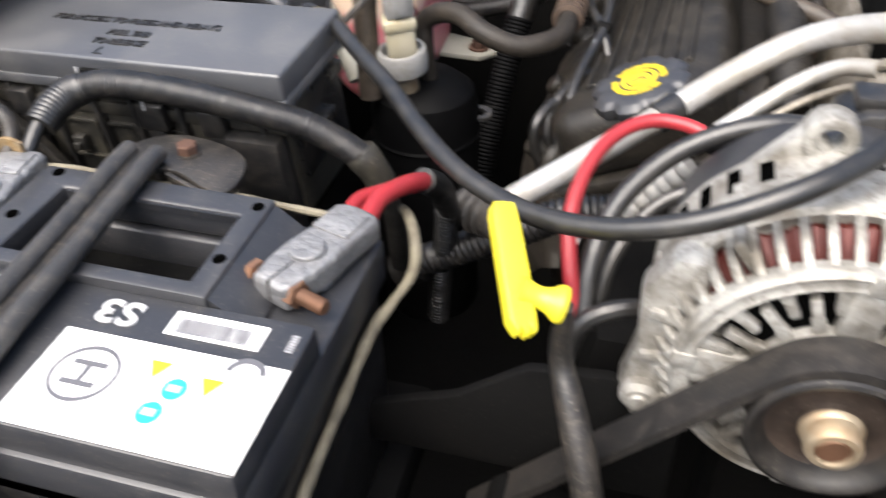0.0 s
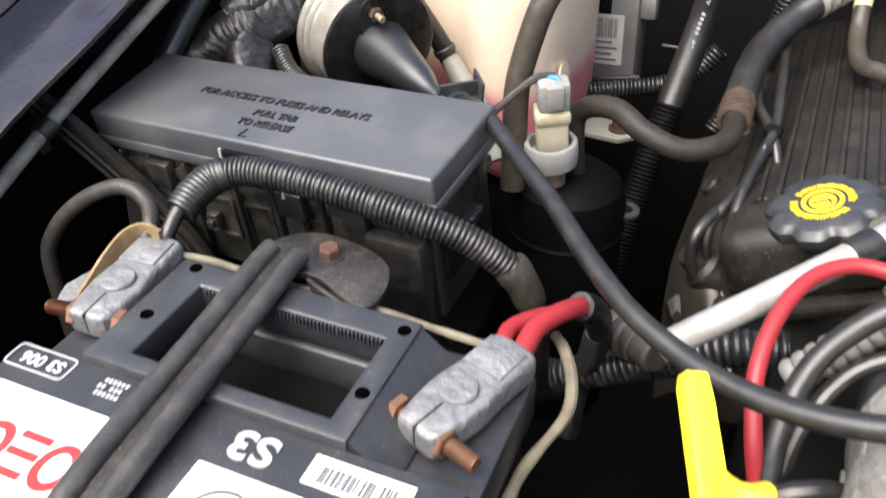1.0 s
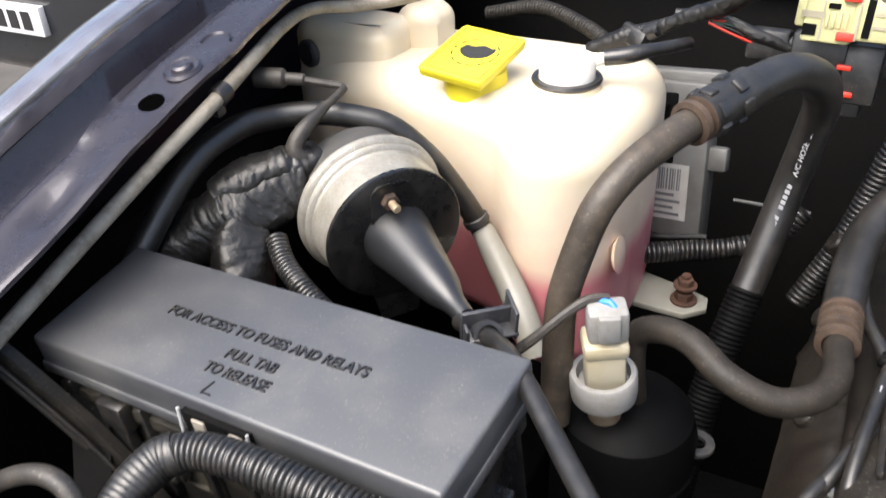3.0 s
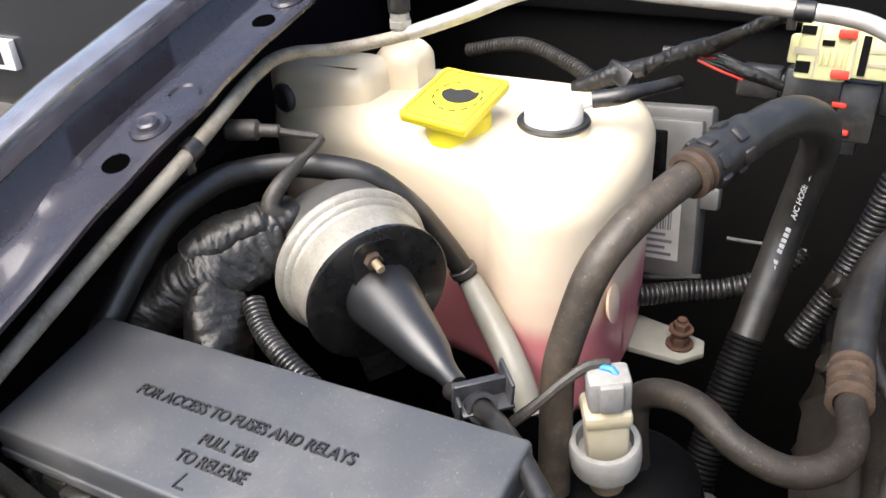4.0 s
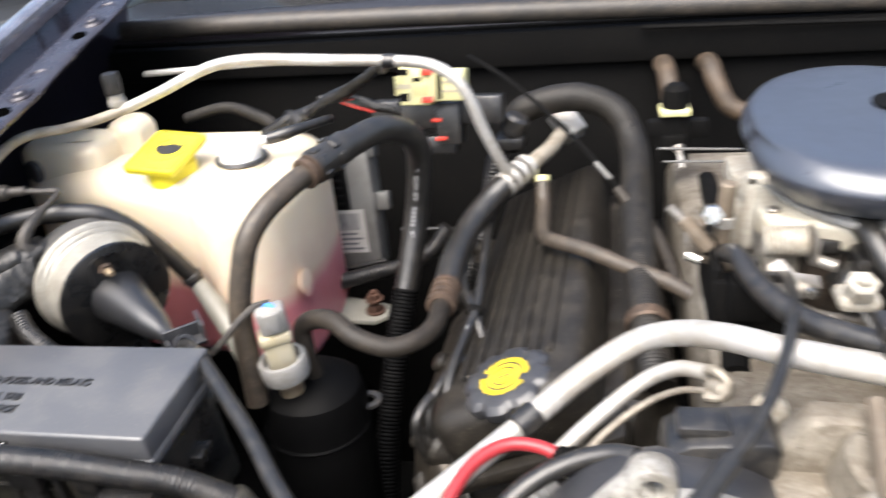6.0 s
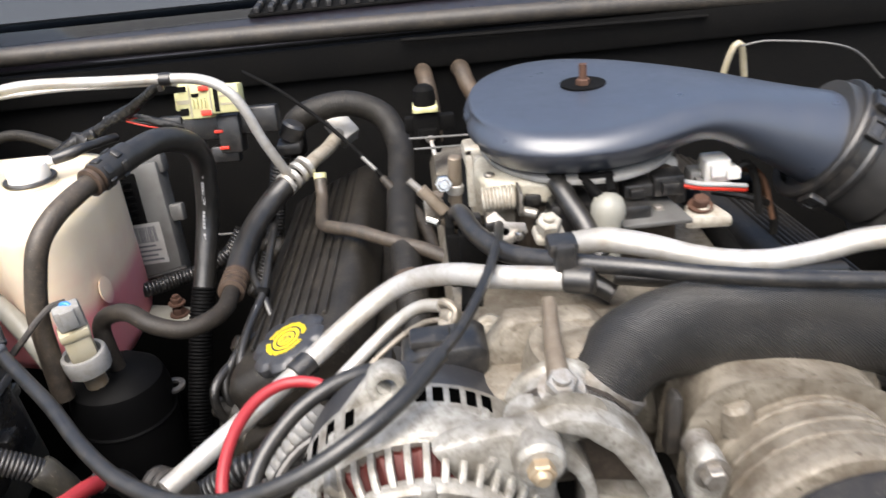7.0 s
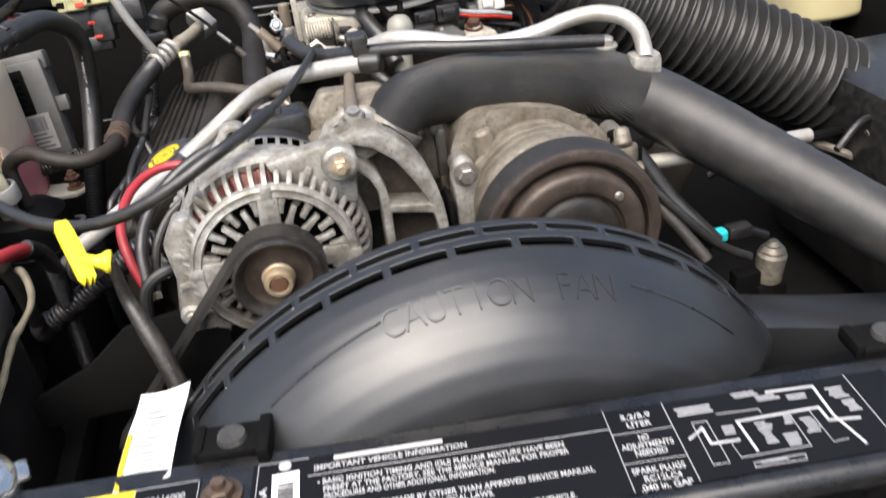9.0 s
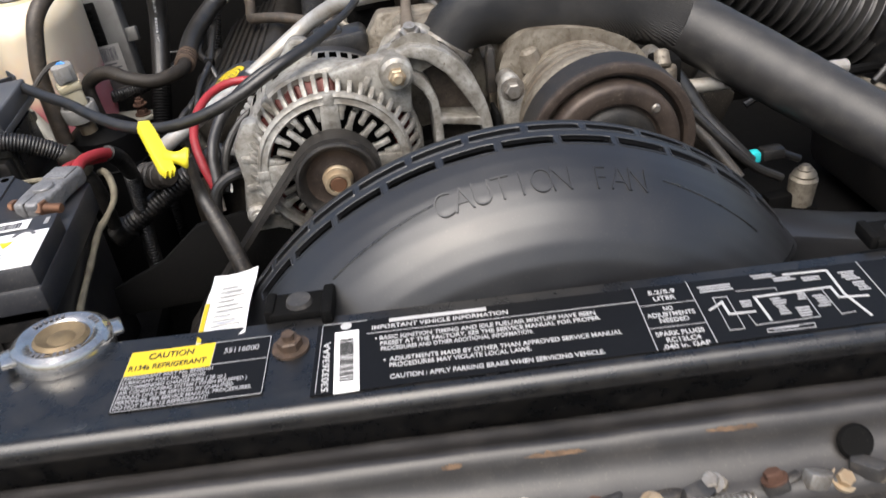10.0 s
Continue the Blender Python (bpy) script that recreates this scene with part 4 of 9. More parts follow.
def hold_down():
    t = thing("battery_hold_down", (-0.2, 0.31, 1.09), "black steel battery hold-down bar with rusty bolt", "bracket")
    pts = [(-0.196, 0.204, 1.085), (-0.1965, 0.225, 1.097), (-0.199, 0.26, 1.1005), (-0.203, 0.33, 1.1015), (-0.2075, 0.385, 1.102), (-0.209, 0.404, 1.101)]
    part("bar", tube([(x, y, z - 0.0005) for x, y, z in pts], 0.01, 12, 0.006, flat=(0.024, 0.005)), GRIME, t, "grimy channel between the rolled edges")
    part("flange", tube([(x - 0.0088, y, z + 0.002) for x, y, z in pts], 0.0058, 12, 0.006), WORN, t, "rolled edge")
    part("flange", tube([(x + 0.0095, y, z + 0.002) for x, y, z in pts], 0.0056, 12, 0.006), WORN, t, "rolled edge")
    part("front_hook", tube([(-0.2060, 0.207, 1.090), (-0.2060, 0.200, 1.075), (-0.2060, 0.198, 1.05)], 0.0058, 12), WORN, t)
    part("front_hook", tube([(-0.1858, 0.207, 1.090), (-0.1858, 0.200, 1.075), (-0.1858, 0.198, 1.05)], 0.0058, 12), WORN, t)
    plate = [(x + 0.004, y - 0.006) for x, y in [(-0.228, 0.402), (-0.208, 0.402), (-0.190, 0.404), (-0.172, 0.396), (-0.158, 0.393), (-0.153, 0.402), (-0.155, 0.420), (-0.164, 0.433), (-0.185, 0.440), (-0.208, 0.440), (-0.224, 0.430), (-0.231, 0.414)]]
    plate = [(p.x, p.y) for p in spline([(x, y, 0) for x, y in plate + plate[:1]], 0.005)[:-1]]
    part("foot_plate", prism(plate, 0.005, pose(0, 0, 1.0785, 0, 4, 0), 0.0015), GRIME, t, "rounded grimy foot plate")
    part("gusset", prism([(0, 0), (0.034, -0.004), (0.030, -0.026), (0.018, -0.030)], 0.003, pose(-0.190, 0.396, 1.0975, 90, 0, -18), 0.0008), GRIME, t)
    part("washer", rod((-0.189, 0.4175, 1.0950), (-0.189, 0.4175, 1.0970), 0.0080, seg=24), GRIME, t)
    part("bolt", join(bolt((-0.189, 0.4175, 1.0965), (0, 0, 1), 0.0062, 0.0065, False)), RUST, t, "rusty hexagon bolt")


hold_down()


def battery_tray():
    t = thing("battery_tray", (-0.19, 0.3, 0.86), "black steel battery tray under the battery", "tray")
    part("tray", box((-0.34, 0.17, 0.87), (-0.045, 0.44, 0.905), 0.008), DARK, t)
    part("leg", box((-0.32, 0.20, 0.55), (-0.28, 0.42, 0.87), 0.005), DARK, t)
    part("back_rail", box((-0.33, 0.405, 0.90), (-0.10, 0.440, 1.03), 0.006), DARK, t)


battery_tray()

lone("battery_felt_cord", tube([(-0.305, 0.397, 1.083), (-0.26, 0.399, 1.086), (-0.22, 0.398, 1.085), (-0.16, 0.397, 1.086), (-0.11, 0.396, 1.084), (-0.07, 0.396, 1.082)], 0.0022, 8, 0.006, rough=0.3), FELT, "dirty cream cord along the battery's rear edge", "cord")

t = thing("positive_cable", (-0.06, 0.43, 1.03), "red positive battery cable ending in the lead clamp", "cable")
e0 = mp @ Vector((0.004, 0.048, 0.009))
part("lead", tube([tuple(e0), (-0.067, 0.412, 1.0875), (-0.060, 0.432, 1.084), (-0.0535, 0.449, 1.077), (-0.0495, 0.460, 1.068), (-0.047, 0.470, 1.055), (-0.045, 0.480, 1.03)], 0.0056, 16), RED, t, "thick red insulated lead")
part("branch", tube([tuple(mp @ Vector((-0.008, 0.046, 0.009))), (-0.080, 0.410, 1.085), (-0.071, 0.428, 1.081), (-0.063, 0.441, 1.076), (-0.0525, 0.455, 1.071)], 0.0046, 12), RED, t)
part("boot", tube([(-0.0530, 0.4505, 1.0765), (-0.0495, 0.460, 1.068), (-0.047, 0.470, 1.055), (-0.045, 0.480, 1.03)], [0.0082, 0.0088, 0.0084, 0.0075], 18, 0.003, rough=0.05), TAPE, t, "black rubber boot")
part("loom_end", tube([(-0.046, 0.477, 1.038), (-0.052, 0.492, 1.00), (-0.060, 0.505, 0.96), (-0.066, 0.515, 0.90)], 0.0085, 16, ribs=(0.004, 0.0015)), BLACK, t, "black corrugated sleeve")
lone("cream_wire", tube([(-0.062, 0.436, 1.064), (-0.053, 0.420, 1.071), (-0.044, 0.402, 1.072), (-0.041, 0.392, 1.062), (-0.044, 0.386, 1.052), (-0.051, 0.372, 1.044), (-0.0555, 0.353, 1.040), (-0.0575, 0.311, 1.030), (-0.0585, 0.258, 1.020), (-0.059, 0.21, 1.00)], 0.0030, 10, rough=0.25), FELT, "dirty cream cable hanging along the battery's side", "cable")

t = thing("negative_loom", (-0.2, 0.45, 1.05), "black corrugated loom arching from negative clamp", "cable loom")
part("tail", tube([tuple(mn @ Vector((0.0, 0.044, 0.010))), (-0.2905, 0.404, 1.094), (-0.291, 0.416, 1.101), (-0.288, 0.430, 1.1065)], [0.0046, 0.0046, 0.0050, 0.0060], 14), RUBBER, t, "bare cable end")
part("loom_sleeve", tube([(-0.2900, 0.417, 1.1010), (-0.2885, 0.430, 1.1060), (-0.2845, 0.4425, 1.1098), (-0.2770, 0.4490, 1.1125)], [0.0098, 0.0106, 0.0108, 0.0106], 20, ribs=(0.0031, 0.0004)), RUBBER, t, "smooth sleeve over the loom end")
part("conduit", tube([(-0.289, 0.425, 1.1040), (-0.284, 0.443, 1.1100), (-0.266, 0.452, 1.1145), (-0.235, 0.454, 1.1155), (-0.195, 0.455, 1.1120), (-0.160, 0.457, 1.1060), (-0.133, 0.461, 1.0985), (-0.112, 0.465, 1.0860), (-0.095, 0.469, 1.072)], 0.0093, 24, ribs=(0.0031, 0.0014)), BLACK, t, "shiny corrugated conduit")
part("taped_end", tube([(-0.101, 0.468, 1.079), (-0.092, 0.469, 1.066), (-0.087, 0.471, 1.052)], [0.0102, 0.0106, 0.0090], 18, 0.002, rough=0.3), DUSTB, t, "frayed dusty tape")
part("cable_end", tube([(-0.089, 0.470, 1.056), (-0.083, 0.474, 1.03), (-0.082, 0.48, 0.98)], 0.0072, 14), TAPE, t)
lone("ground_cable", tube([tuple(mn @ Vector((-0.012, 0.034, 0.008))), (-0.302, 0.404, 1.098), (-0.307, 0.410, 1.109), (-0.321, 0.411, 1.1145), (-0.340, 0.408, 1.109), (-0.361, 0.402, 1.095), (-0.378, 0.397, 1.076), (-0.388, 0.394, 1.052), (-0.392, 0.393, 0.99)], 0.0049, 14), DUSTY, "grey-black ground cable looping from the negative clamp", "cable")


t = thing("wing_brace", (-0.39, 0.476, 1.075), "black pressed steel brace beside the fuse box", "bracket")
part("bar", tube([(-0.452, 0.461, 1.140), (-0.410, 0.4665, 1.101), (-0.372, 0.4715, 1.061), (-0.345, 0.472, 1.030), (-0.32, 0.472, 0.99)], 0.006, 12, 0.006, flat=(0.008, 0.017)), SOOT, t)
part("edge", tube([(-0.452, 0.4545, 1.1345), (-0.410, 0.4600, 1.0955), (-0.372, 0.4650, 1.0555), (-0.345, 0.4655, 1.0245), (-0.32, 0.4655, 0.985)], 0.0016, 8, 0.006), SOOT, t, "worn folded edge")
part("edge", tube([(-0.449, 0.4535, 1.1425), (-0.407, 0.4590, 1.1035), (-0.369, 0.4640, 1.0635), (-0.342, 0.4645, 1.0325), (-0.317, 0.4645, 0.993)], 0.0013, 8, 0.006), SOOT, t, "worn folded edge")

# ---- fuse box ----
FM = pose(-0.2795, 0.5175, 1.1235, 4, -3.2, -3.8)


def fuse_box():
    t = thing("fuse_box", (-0.28, 0.515, 0.98), "grey-black fuse box with raised lettering on lid", "fuse box")
    lid = join(box((-0.136, -0.0445, -0.020), (0.136, 0.0455, 0.0), 0.0024, None, 3), box((-0.137, -0.046, -0.026), (0.137, 0.046, -0.018), 0.0016))
    for v in lid.verts:
        if v.co.x < 0:
            v.co.x -= 0.0015 + 0.0050 * v.co.y / 0.045     # the wing end is cut a little askew
    lid.transform(FM)
    part("lid", lid, LID, t, "faded flat lid, sky sheen in its grey")
    part("body", box((-0.130, -0.040, -0.115), (0.130, 0.040, -0.024), 0.004, FM), DUSTB, t, "dusty ribbed body")
    part("body_step", box((-0.132, -0.043, -0.046), (0.132, 0.042, -0.036), 0.002, FM), DUSTB, t)
    for x, w, h in ((-0.112, 0.030, 0.040), (-0.066, 0.040, 0.034), (-0.018, 0.026, 0.044), (0.022, 0.032, 0.050), (0.066, 0.026, 0.050), (0.100, 0.022, 0.044)):
        part("panel_frame", prism([(a + x + w / 2, b - 0.053 - h / 2) for a, b in rrect(w, h, 0.003)], 0.003, FM @ pose(0, -0.0395, 0, 90), 0.0006, [[(a + x + w / 2, b - 0.053 - h / 2) for a, b in rrect(w - 0.006, h - 0.006, 0.002)]]), DUSTB, t)
    for x, z in ((0.036, -0.068), (0.078, -0.072), (-0.05, -0.066)):
        part("hook", join(box((x, -0.048, z - 0.012), (x + 0.010, -0.040, z), 0.002, FM), box((x + 0.002, -0.051, z - 0.010), (x + 0.008, -0.046, z - 0.004), 0.001, FM)), DUSTB, t)
    for x in (-0.118, -0.092, -0.06, -0.02, 0.012, 0.05, 0.08, 0.112):
        part("rib", box((x, -0.046, -0.10), (x + 0.004, -0.038, -0.028), 0.001, FM), BLACK, t)
    for x, w in ((0.02, 0.022), (0.07, 0.018), (-0.09, 0.02)):
        part("clip", join(box((x, -0.050, -0.050), (x + w, -0.040, -0.030), 0.002, FM), box((x + 0.004, -0.049, -0.085), (x + w - 0.004, -0.042, -0.050), 0.001, FM)), BLACK, t)
    part("side_bracket", box((0.085, -0.055, -0.13), (0.128, -0.036, -0.045), 0.006, FM), BLACK, t)
    part("end_latch", join(box((0.128, -0.034, -0.085), (0.134, 0.030, -0.030), 0.002, FM), box((0.132, -0.012, -0.062), (0.142, 0.006, -0.050), 0.002, FM)), SATIN, t)
    for x in (-0.008, 0.017):
        part("latch_tab", box((x, -0.0492, -0.0215), (x + 0.009, -0.0440, -0.0105), 0.001, FM), TAB, t, "pale latch tab")
    # The notch is not cut: a dark box paints its shade on the face.
    part("latch_notch_shade", box((-0.015, -0.0480, -0.0275), (0.030, -0.0430, -0.0080), 0.0005, FM), DARK, t, "latch notch, its shade coloured in")
    for x in (-0.0155, 0.0305):
        part("latch_edge", rod(FM @ Vector((x, -0.0482, -0.0060)), FM @ Vector((x, -0.0515, -0.0320)), 0.0009, seg=6), PRINTW, t, "thin pale edge")
    for s, x, y, k in (("FOR ACCESS TO FUSES AND RELAYS", -0.002, 0.0045, 1.075), ("PULL TAB", 0.004, -0.0115, 1.0), ("TO RELEASE", 0.004, -0.0235, 1.0)):
        part("raised_text", letters(s, 0.0098, FM @ pose(x, y, 0.0004), 0.0007, "CENTER", 0.0001, 0.80 * k), BLACK, t, "raised black lettering")
    part("arrow", join(box((-0.0005, -0.040, 0), (0.0005, -0.031, 0.0007), 0, FM @ pose(0, 0, 0, 0, 0, -8)), box((-0.004, -0.0395, 0), (0.0005, -0.0385, 0.0007), 0, FM)), BLACK, t)


fuse_box()


# ---- behind the fuse box: reservoir, servo, accumulator ----
def reservoir():
    t = thing("coolant_reservoir", (-0.27, 0.83, 0.93), "milky white coolant and washer tank with pink fluid", "coolant tank")
    tank = puffed([(-0.159, 0.825), (-0.158, 0.865), (-0.165, 0.925), (-0.195, 0.955), (-0.300, 0.962), (-0.450, 0.957), (-0.488, 0.930), (-0.497, 0.885), (-0.482, 0.849), (-0.440, 0.829), (-0.385, 0.814), (-0.335, 0.801), (-0.295, 0.793), (-0.262, 0.782), (-0.244, 0.760), (-0.225, 0.744), (-0.205, 0.739), (-0.186, 0.746), (-0.171, 0.764), (-0.163, 0.792)], 0.935, 1.153, 0.030, None, 9)
    for v in tank.verts:
        k = max(0.0, (1.15 - v.co.z) / 0.2)
        v.co.y += 0.012 * k * (1 if v.co.y < 0.83 else 0)
        v.co.z -= 0.05 * max(0.0, -0.36 - v.co.x) if v.co.z > 1.0 else 0.0
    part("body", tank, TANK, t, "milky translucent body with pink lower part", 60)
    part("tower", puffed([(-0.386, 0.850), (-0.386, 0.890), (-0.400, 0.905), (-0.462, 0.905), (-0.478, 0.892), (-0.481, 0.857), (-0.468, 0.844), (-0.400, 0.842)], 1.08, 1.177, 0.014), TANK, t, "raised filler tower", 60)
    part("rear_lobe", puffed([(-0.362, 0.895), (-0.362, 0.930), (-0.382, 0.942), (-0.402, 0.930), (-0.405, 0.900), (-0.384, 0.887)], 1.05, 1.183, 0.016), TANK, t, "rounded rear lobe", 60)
    part("cap_neck", rod((-0.225, 0.843, 1.14), (-0.225, 0.843, 1.158), 0.027, seg=32, bev=0.002), TANK, t)
    part("seal_ring", lathe([(0.0225, 0.0), (0.0265, 0.0), (0.0275, 0.002), (0.0265, 0.004), (0.0225, 0.004)], pose(-0.225, 0.843, 1.1575), 36), BLACK, t, "black rubber ring")
    part("spout_hose", tube([(-0.199, 0.852, 1.1755), (-0.184, 0.856, 1.178), (-0.170, 0.866, 1.180), (-0.156, 0.885, 1.179), (-0.148, 0.905, 1.176)], [0.0062, 0.0066, 0.005, 0.005, 0.005], 12), BLACK, t, "black rubber spout hose")
    cap = part("cap", lathe([(0, 0), (0.0215, 0), (0.0215, 0.014), (0.0205, 0.0165), (0.012, 0.0185), (0, 0.0185)], pose(-0.225, 0.843, 1.160), 40, wob=lambda a, h: 1 + (0.02 * math.cos(a * 18) if 0 < h < 0.015 else 0)), HDPE, t, "white screw cap")
    part("cap_spout", join(rod((-0.212, 0.848, 1.172), (-0.196, 0.853, 1.176), 0.0055, 0.0045, 14, 0.001)), HDPE, cap)
    part("washer_neck", rod((-0.295, 0.828, 1.14), (-0.296, 0.829, 1.166), 0.026, 0.025, 28, 0.004), YELLOW, t)
    m = pose(-0.2965, 0.826, 1.1725, 11, 3.0, -8)
    lid = part("flip_lid", join(prism(rrect(0.058, 0.070, 0.004), 0.0045, m, 0.001), box((-0.028, -0.034, -0.004), (0.028, 0.034, 0.001), 0.002, m)), YELLOW, t, "yellow flip lid with black wiper symbol")
    p = m @ pose(0, 0, 0.0046)
    part("symbol", prism(ring2d(0.0145, 24, 0.003, 0.006, 190, 350) + [(0.003 + 0.0143 * math.cos(radians(a)), 0.006 + 0.004 * math.sin(radians(a)) + 0.0012 * math.sin(radians(a * 6))) for a in range(0, 181, 12)], 0.0003, p @ pose(0, 0, 0, 0, 0, 12)), PRINTK, lid)
    dashes = [box((-0.0028, 0.018, 0), (0.0028, 0.0192, 0.0003), 0, p @ pose(0.002, 0.001, 0, 0, 0, a)) for a in range(30, 330, 28)]
    part("symbol_text", join(*dashes, prism(rrect(0.050, 0.062, 0.003), 0.0003, p, 0, [rrect(0.0488, 0.0608, 0.0025)])), PRINTK, lid)
    part("mount_tab", join(prism([(-0.165, 0.855), (-0.115, 0.852), (-0.098, 0.868), (-0.10, 0.885), (-0.12, 0.893), (-0.165, 0.905)], 0.006, pose(0, 0, 0.952), 0.0015)), OUTLET, t, "pale mounting tab")
    part("mount_bolt", join(rod((-0.119, 0.872, 0.955), (-0.119, 0.872, 0.985), 0.004, seg=12), bolt((-0.119, 0.872, 0.960), (0, 0, 1), 0.008, 0.008), bolt((-0.119, 0.872, 0.975), (0, 0, 1), 0.007, 0.007)), RUST, t, "rusty stud and nut")
    part("dimple", lathe([(0, 0), (0.012, 0.001), (0.015, 0.004), (0, 0.006)], pose(-0.163, 0.79, 1.045, 0, 80, 0), 20), TANK, t)
    part("outlet_pipe", tube([(-0.264, 0.768, 1.056), (-0.249, 0.755, 1.047), (-0.229, 0.738, 1.034), (-0.209, 0.721, 1.016), (-0.195, 0.709, 0.995)], [0.0090, 0.0105, 0.0110, 0.0110, 0.0105], 18), OUTLET, t, "pale grey plastic outlet")
    part("plug", rod((-0.462, 0.846, 1.150), (-0.465, 0.838, 1.150), 0.0125, seg=20, bev=0.002), GREYBLACK, t)


reservoir()


def servo():
    t = thing("cruise_servo", (-0.30, 0.65, 1.0), "vacuum servo canister with grey band and rubber boot", "servo")
    a, tip = Vector((-0.3262, 0.6985, 1.109)), Vector((-0.205, 0.612, 1.098))
    ax = (tip - a).normalized()
    m = toward(a, tip)
    L = (tip - a).length
    part("can", lathe([(0, -0.030), (0.034, -0.030), (0.0410, -0.026), (0.0475, -0.016), (0.0500, 0.000), (0.0510, 0.013)], m, 56), SERVO, t, "faded grey-black rear shell")
    part("band", lathe([(0.0470, 0.0105), (0.0532, 0.0112), (0.0546, 0.0128), (0.0546, 0.0155), (0.0532, 0.0172), (0.0505, 0.0182), (0.0500, 0.0195), (0.0515, 0.0208), (0.0525, 0.0222), (0.0515, 0.0238), (0.0488, 0.0250), (0.0480, 0.0270), (0.0487, 0.0290), (0.0468, 0.052)], m, 64), BAND, t, "dull speckled metal band")
    part("flange", lathe([(0.026, 0.050), (0.0480, 0.050), (0.0495, 0.0515), (0.0495, 0.0540), (0.0480, 0.0550), (0.0, 0.0550)], m, 56), SATIN, t, "black flange plate")
    part("flange_tail", prism([(-0.02, -0.04), (0.02, -0.04), (0.016, -0.072), (-0.012, -0.072)], 0.003, m @ pose(0, 0, 0.0505)), SATIN, t)
    part("boot", lathe([(0.024, 0.054), (0.0235, 0.060), (0.020, 0.078), (0.0165, 0.098), (0.0125, 0.120), (0.008, 0.133), (0.0068, 0.14), (0.0062, L), (0.0, L)], m, 36), MOULD, t, "tapered black boot")
    side = Vector((-0.262, 0.645, 1.141)) - a
    side = (side - ax * side.dot(ax)).normalized()
    q = a + ax * 0.055 + side * 0.0315
    part("stud", rod(q, q + ax * 0.015, 0.0028, seg=12, bev=0.0005), ZINC, t, "small brassy stud")
    part("stud_nut", hexnut(q + ax * 0.001, q + ax * 0.0065, 0.0062), RUSTY, t, "rusty nut")
    part("stud_washer", rod(q - ax * 0.0005, q + ax * 0.0012, 0.0085, seg=20), ZINC, t)
    part("bracket_tab", prism(rrect(0.030, 0.052, 0.009), 0.0022, toward(q - side * 0.014 + ax * 0.0004, q - side * 0.014 + ax)), SATIN, t)
    # vacuum elbow on the back and its thin line
    part("elbow", tube([(-0.346, 0.676, 1.140), (-0.354, 0.667, 1.150), (-0.3565, 0.668, 1.157), (-0.353, 0.676, 1.167), (-0.350, 0.700, 1.175)], [0.0066, 0.0064, 0.0050, 0.0034], 12), DUSTY, t, "rubber vacuum elbow")
    part("vacuum_line", tube([(-0.350, 0.698, 1.1745), (-0.349, 0.718, 1.178), (-0.352, 0.725, 1.179), (-0.366, 0.719, 1.182), (-0.380, 0.713, 1.185)], 0.0028, 8), DUSTY, t)
    part("check_valve", join(rod((-0.376, 0.7145, 1.1845), (-0.390, 0.708, 1.186), 0.0045, seg=12, bev=0.001), rod((-0.388, 0.709, 1.1858), (-0.410, 0.700, 1.187), 0.0072, seg=16, bev=0.002)), DUSTY, t, "dusty check valve")


servo()

t = thing("throttle_cable", (-0.05, 0.45, 1.1), "long black cruise cable sagging across to the throttle", "cable")
part("sheath", tube([(-0.207, 0.608, 1.097), (-0.186, 0.592, 1.108), (-0.162, 0.567, 1.122), (-0.142, 0.545, 1.126), (-0.112, 0.512, 1.124), (-0.080, 0.475, 1.124), (-0.050, 0.437, 1.122), (-0.020, 0.405, 1.120), (0.010, 0.383, 1.120), (0.036, 0.368, 1.124), (0.069, 0.356, 1.134), (0.103, 0.352, 1.148), (0.137, 0.360, 1.163), (0.167, 0.385, 1.170), (0.190, 0.418, 1.174)], 0.0054, 14), RUBBER, t, "black rubber sheath")
part("inner", tube([(0.186, 0.413, 1.1735), (0.205, 0.440, 1.178), (0.225, 0.485, 1.184), (0.240, 0.54, 1.184), (0.246, 0.59, 1.172), (0.250, 0.615, 1.155)], 0.0036, 10), RUBBER, t)
t = thing("cable_clip", (-0.183, 0.594, 1.09), "black plastic clip holding the cable by the fuse box", "clip")
cm = pose(-0.183, 0.594, 1.112, 10, 0, 40)
part("ring", lathe([(0.0060, -0.007), (0.0085, -0.007), (0.0085, 0.007), (0.0060, 0.007)], toward((-0.183, 0.590, 1.110), (-0.160, 0.565, 1.124)), 20), GREYBLACK, t)
part("saddle", join(box((-0.015, -0.0012, -0.010), (0.015, 0.0012, 0.013), 0.0006, cm), box((-0.013, -0.011, -0.0012), (0.015, 0.012, 0.0012), 0.0006, cm), box((0.0125, -0.010, -0.004), (0.0145, 0.010, 0.016), 0.0006, cm), box((-0.0145, -0.008, -0.012), (-0.0125, 0.006, 0.006), 0.0006, cm)), GREYBLACK, t, "thin folded plastic saddle")
part("tail", tube([(-0.196, 0.598, 1.098), (-0.200, 0.602, 1.085), (-0.198, 0.608, 1.06)], 0.0022, 8), RUBBER, t)



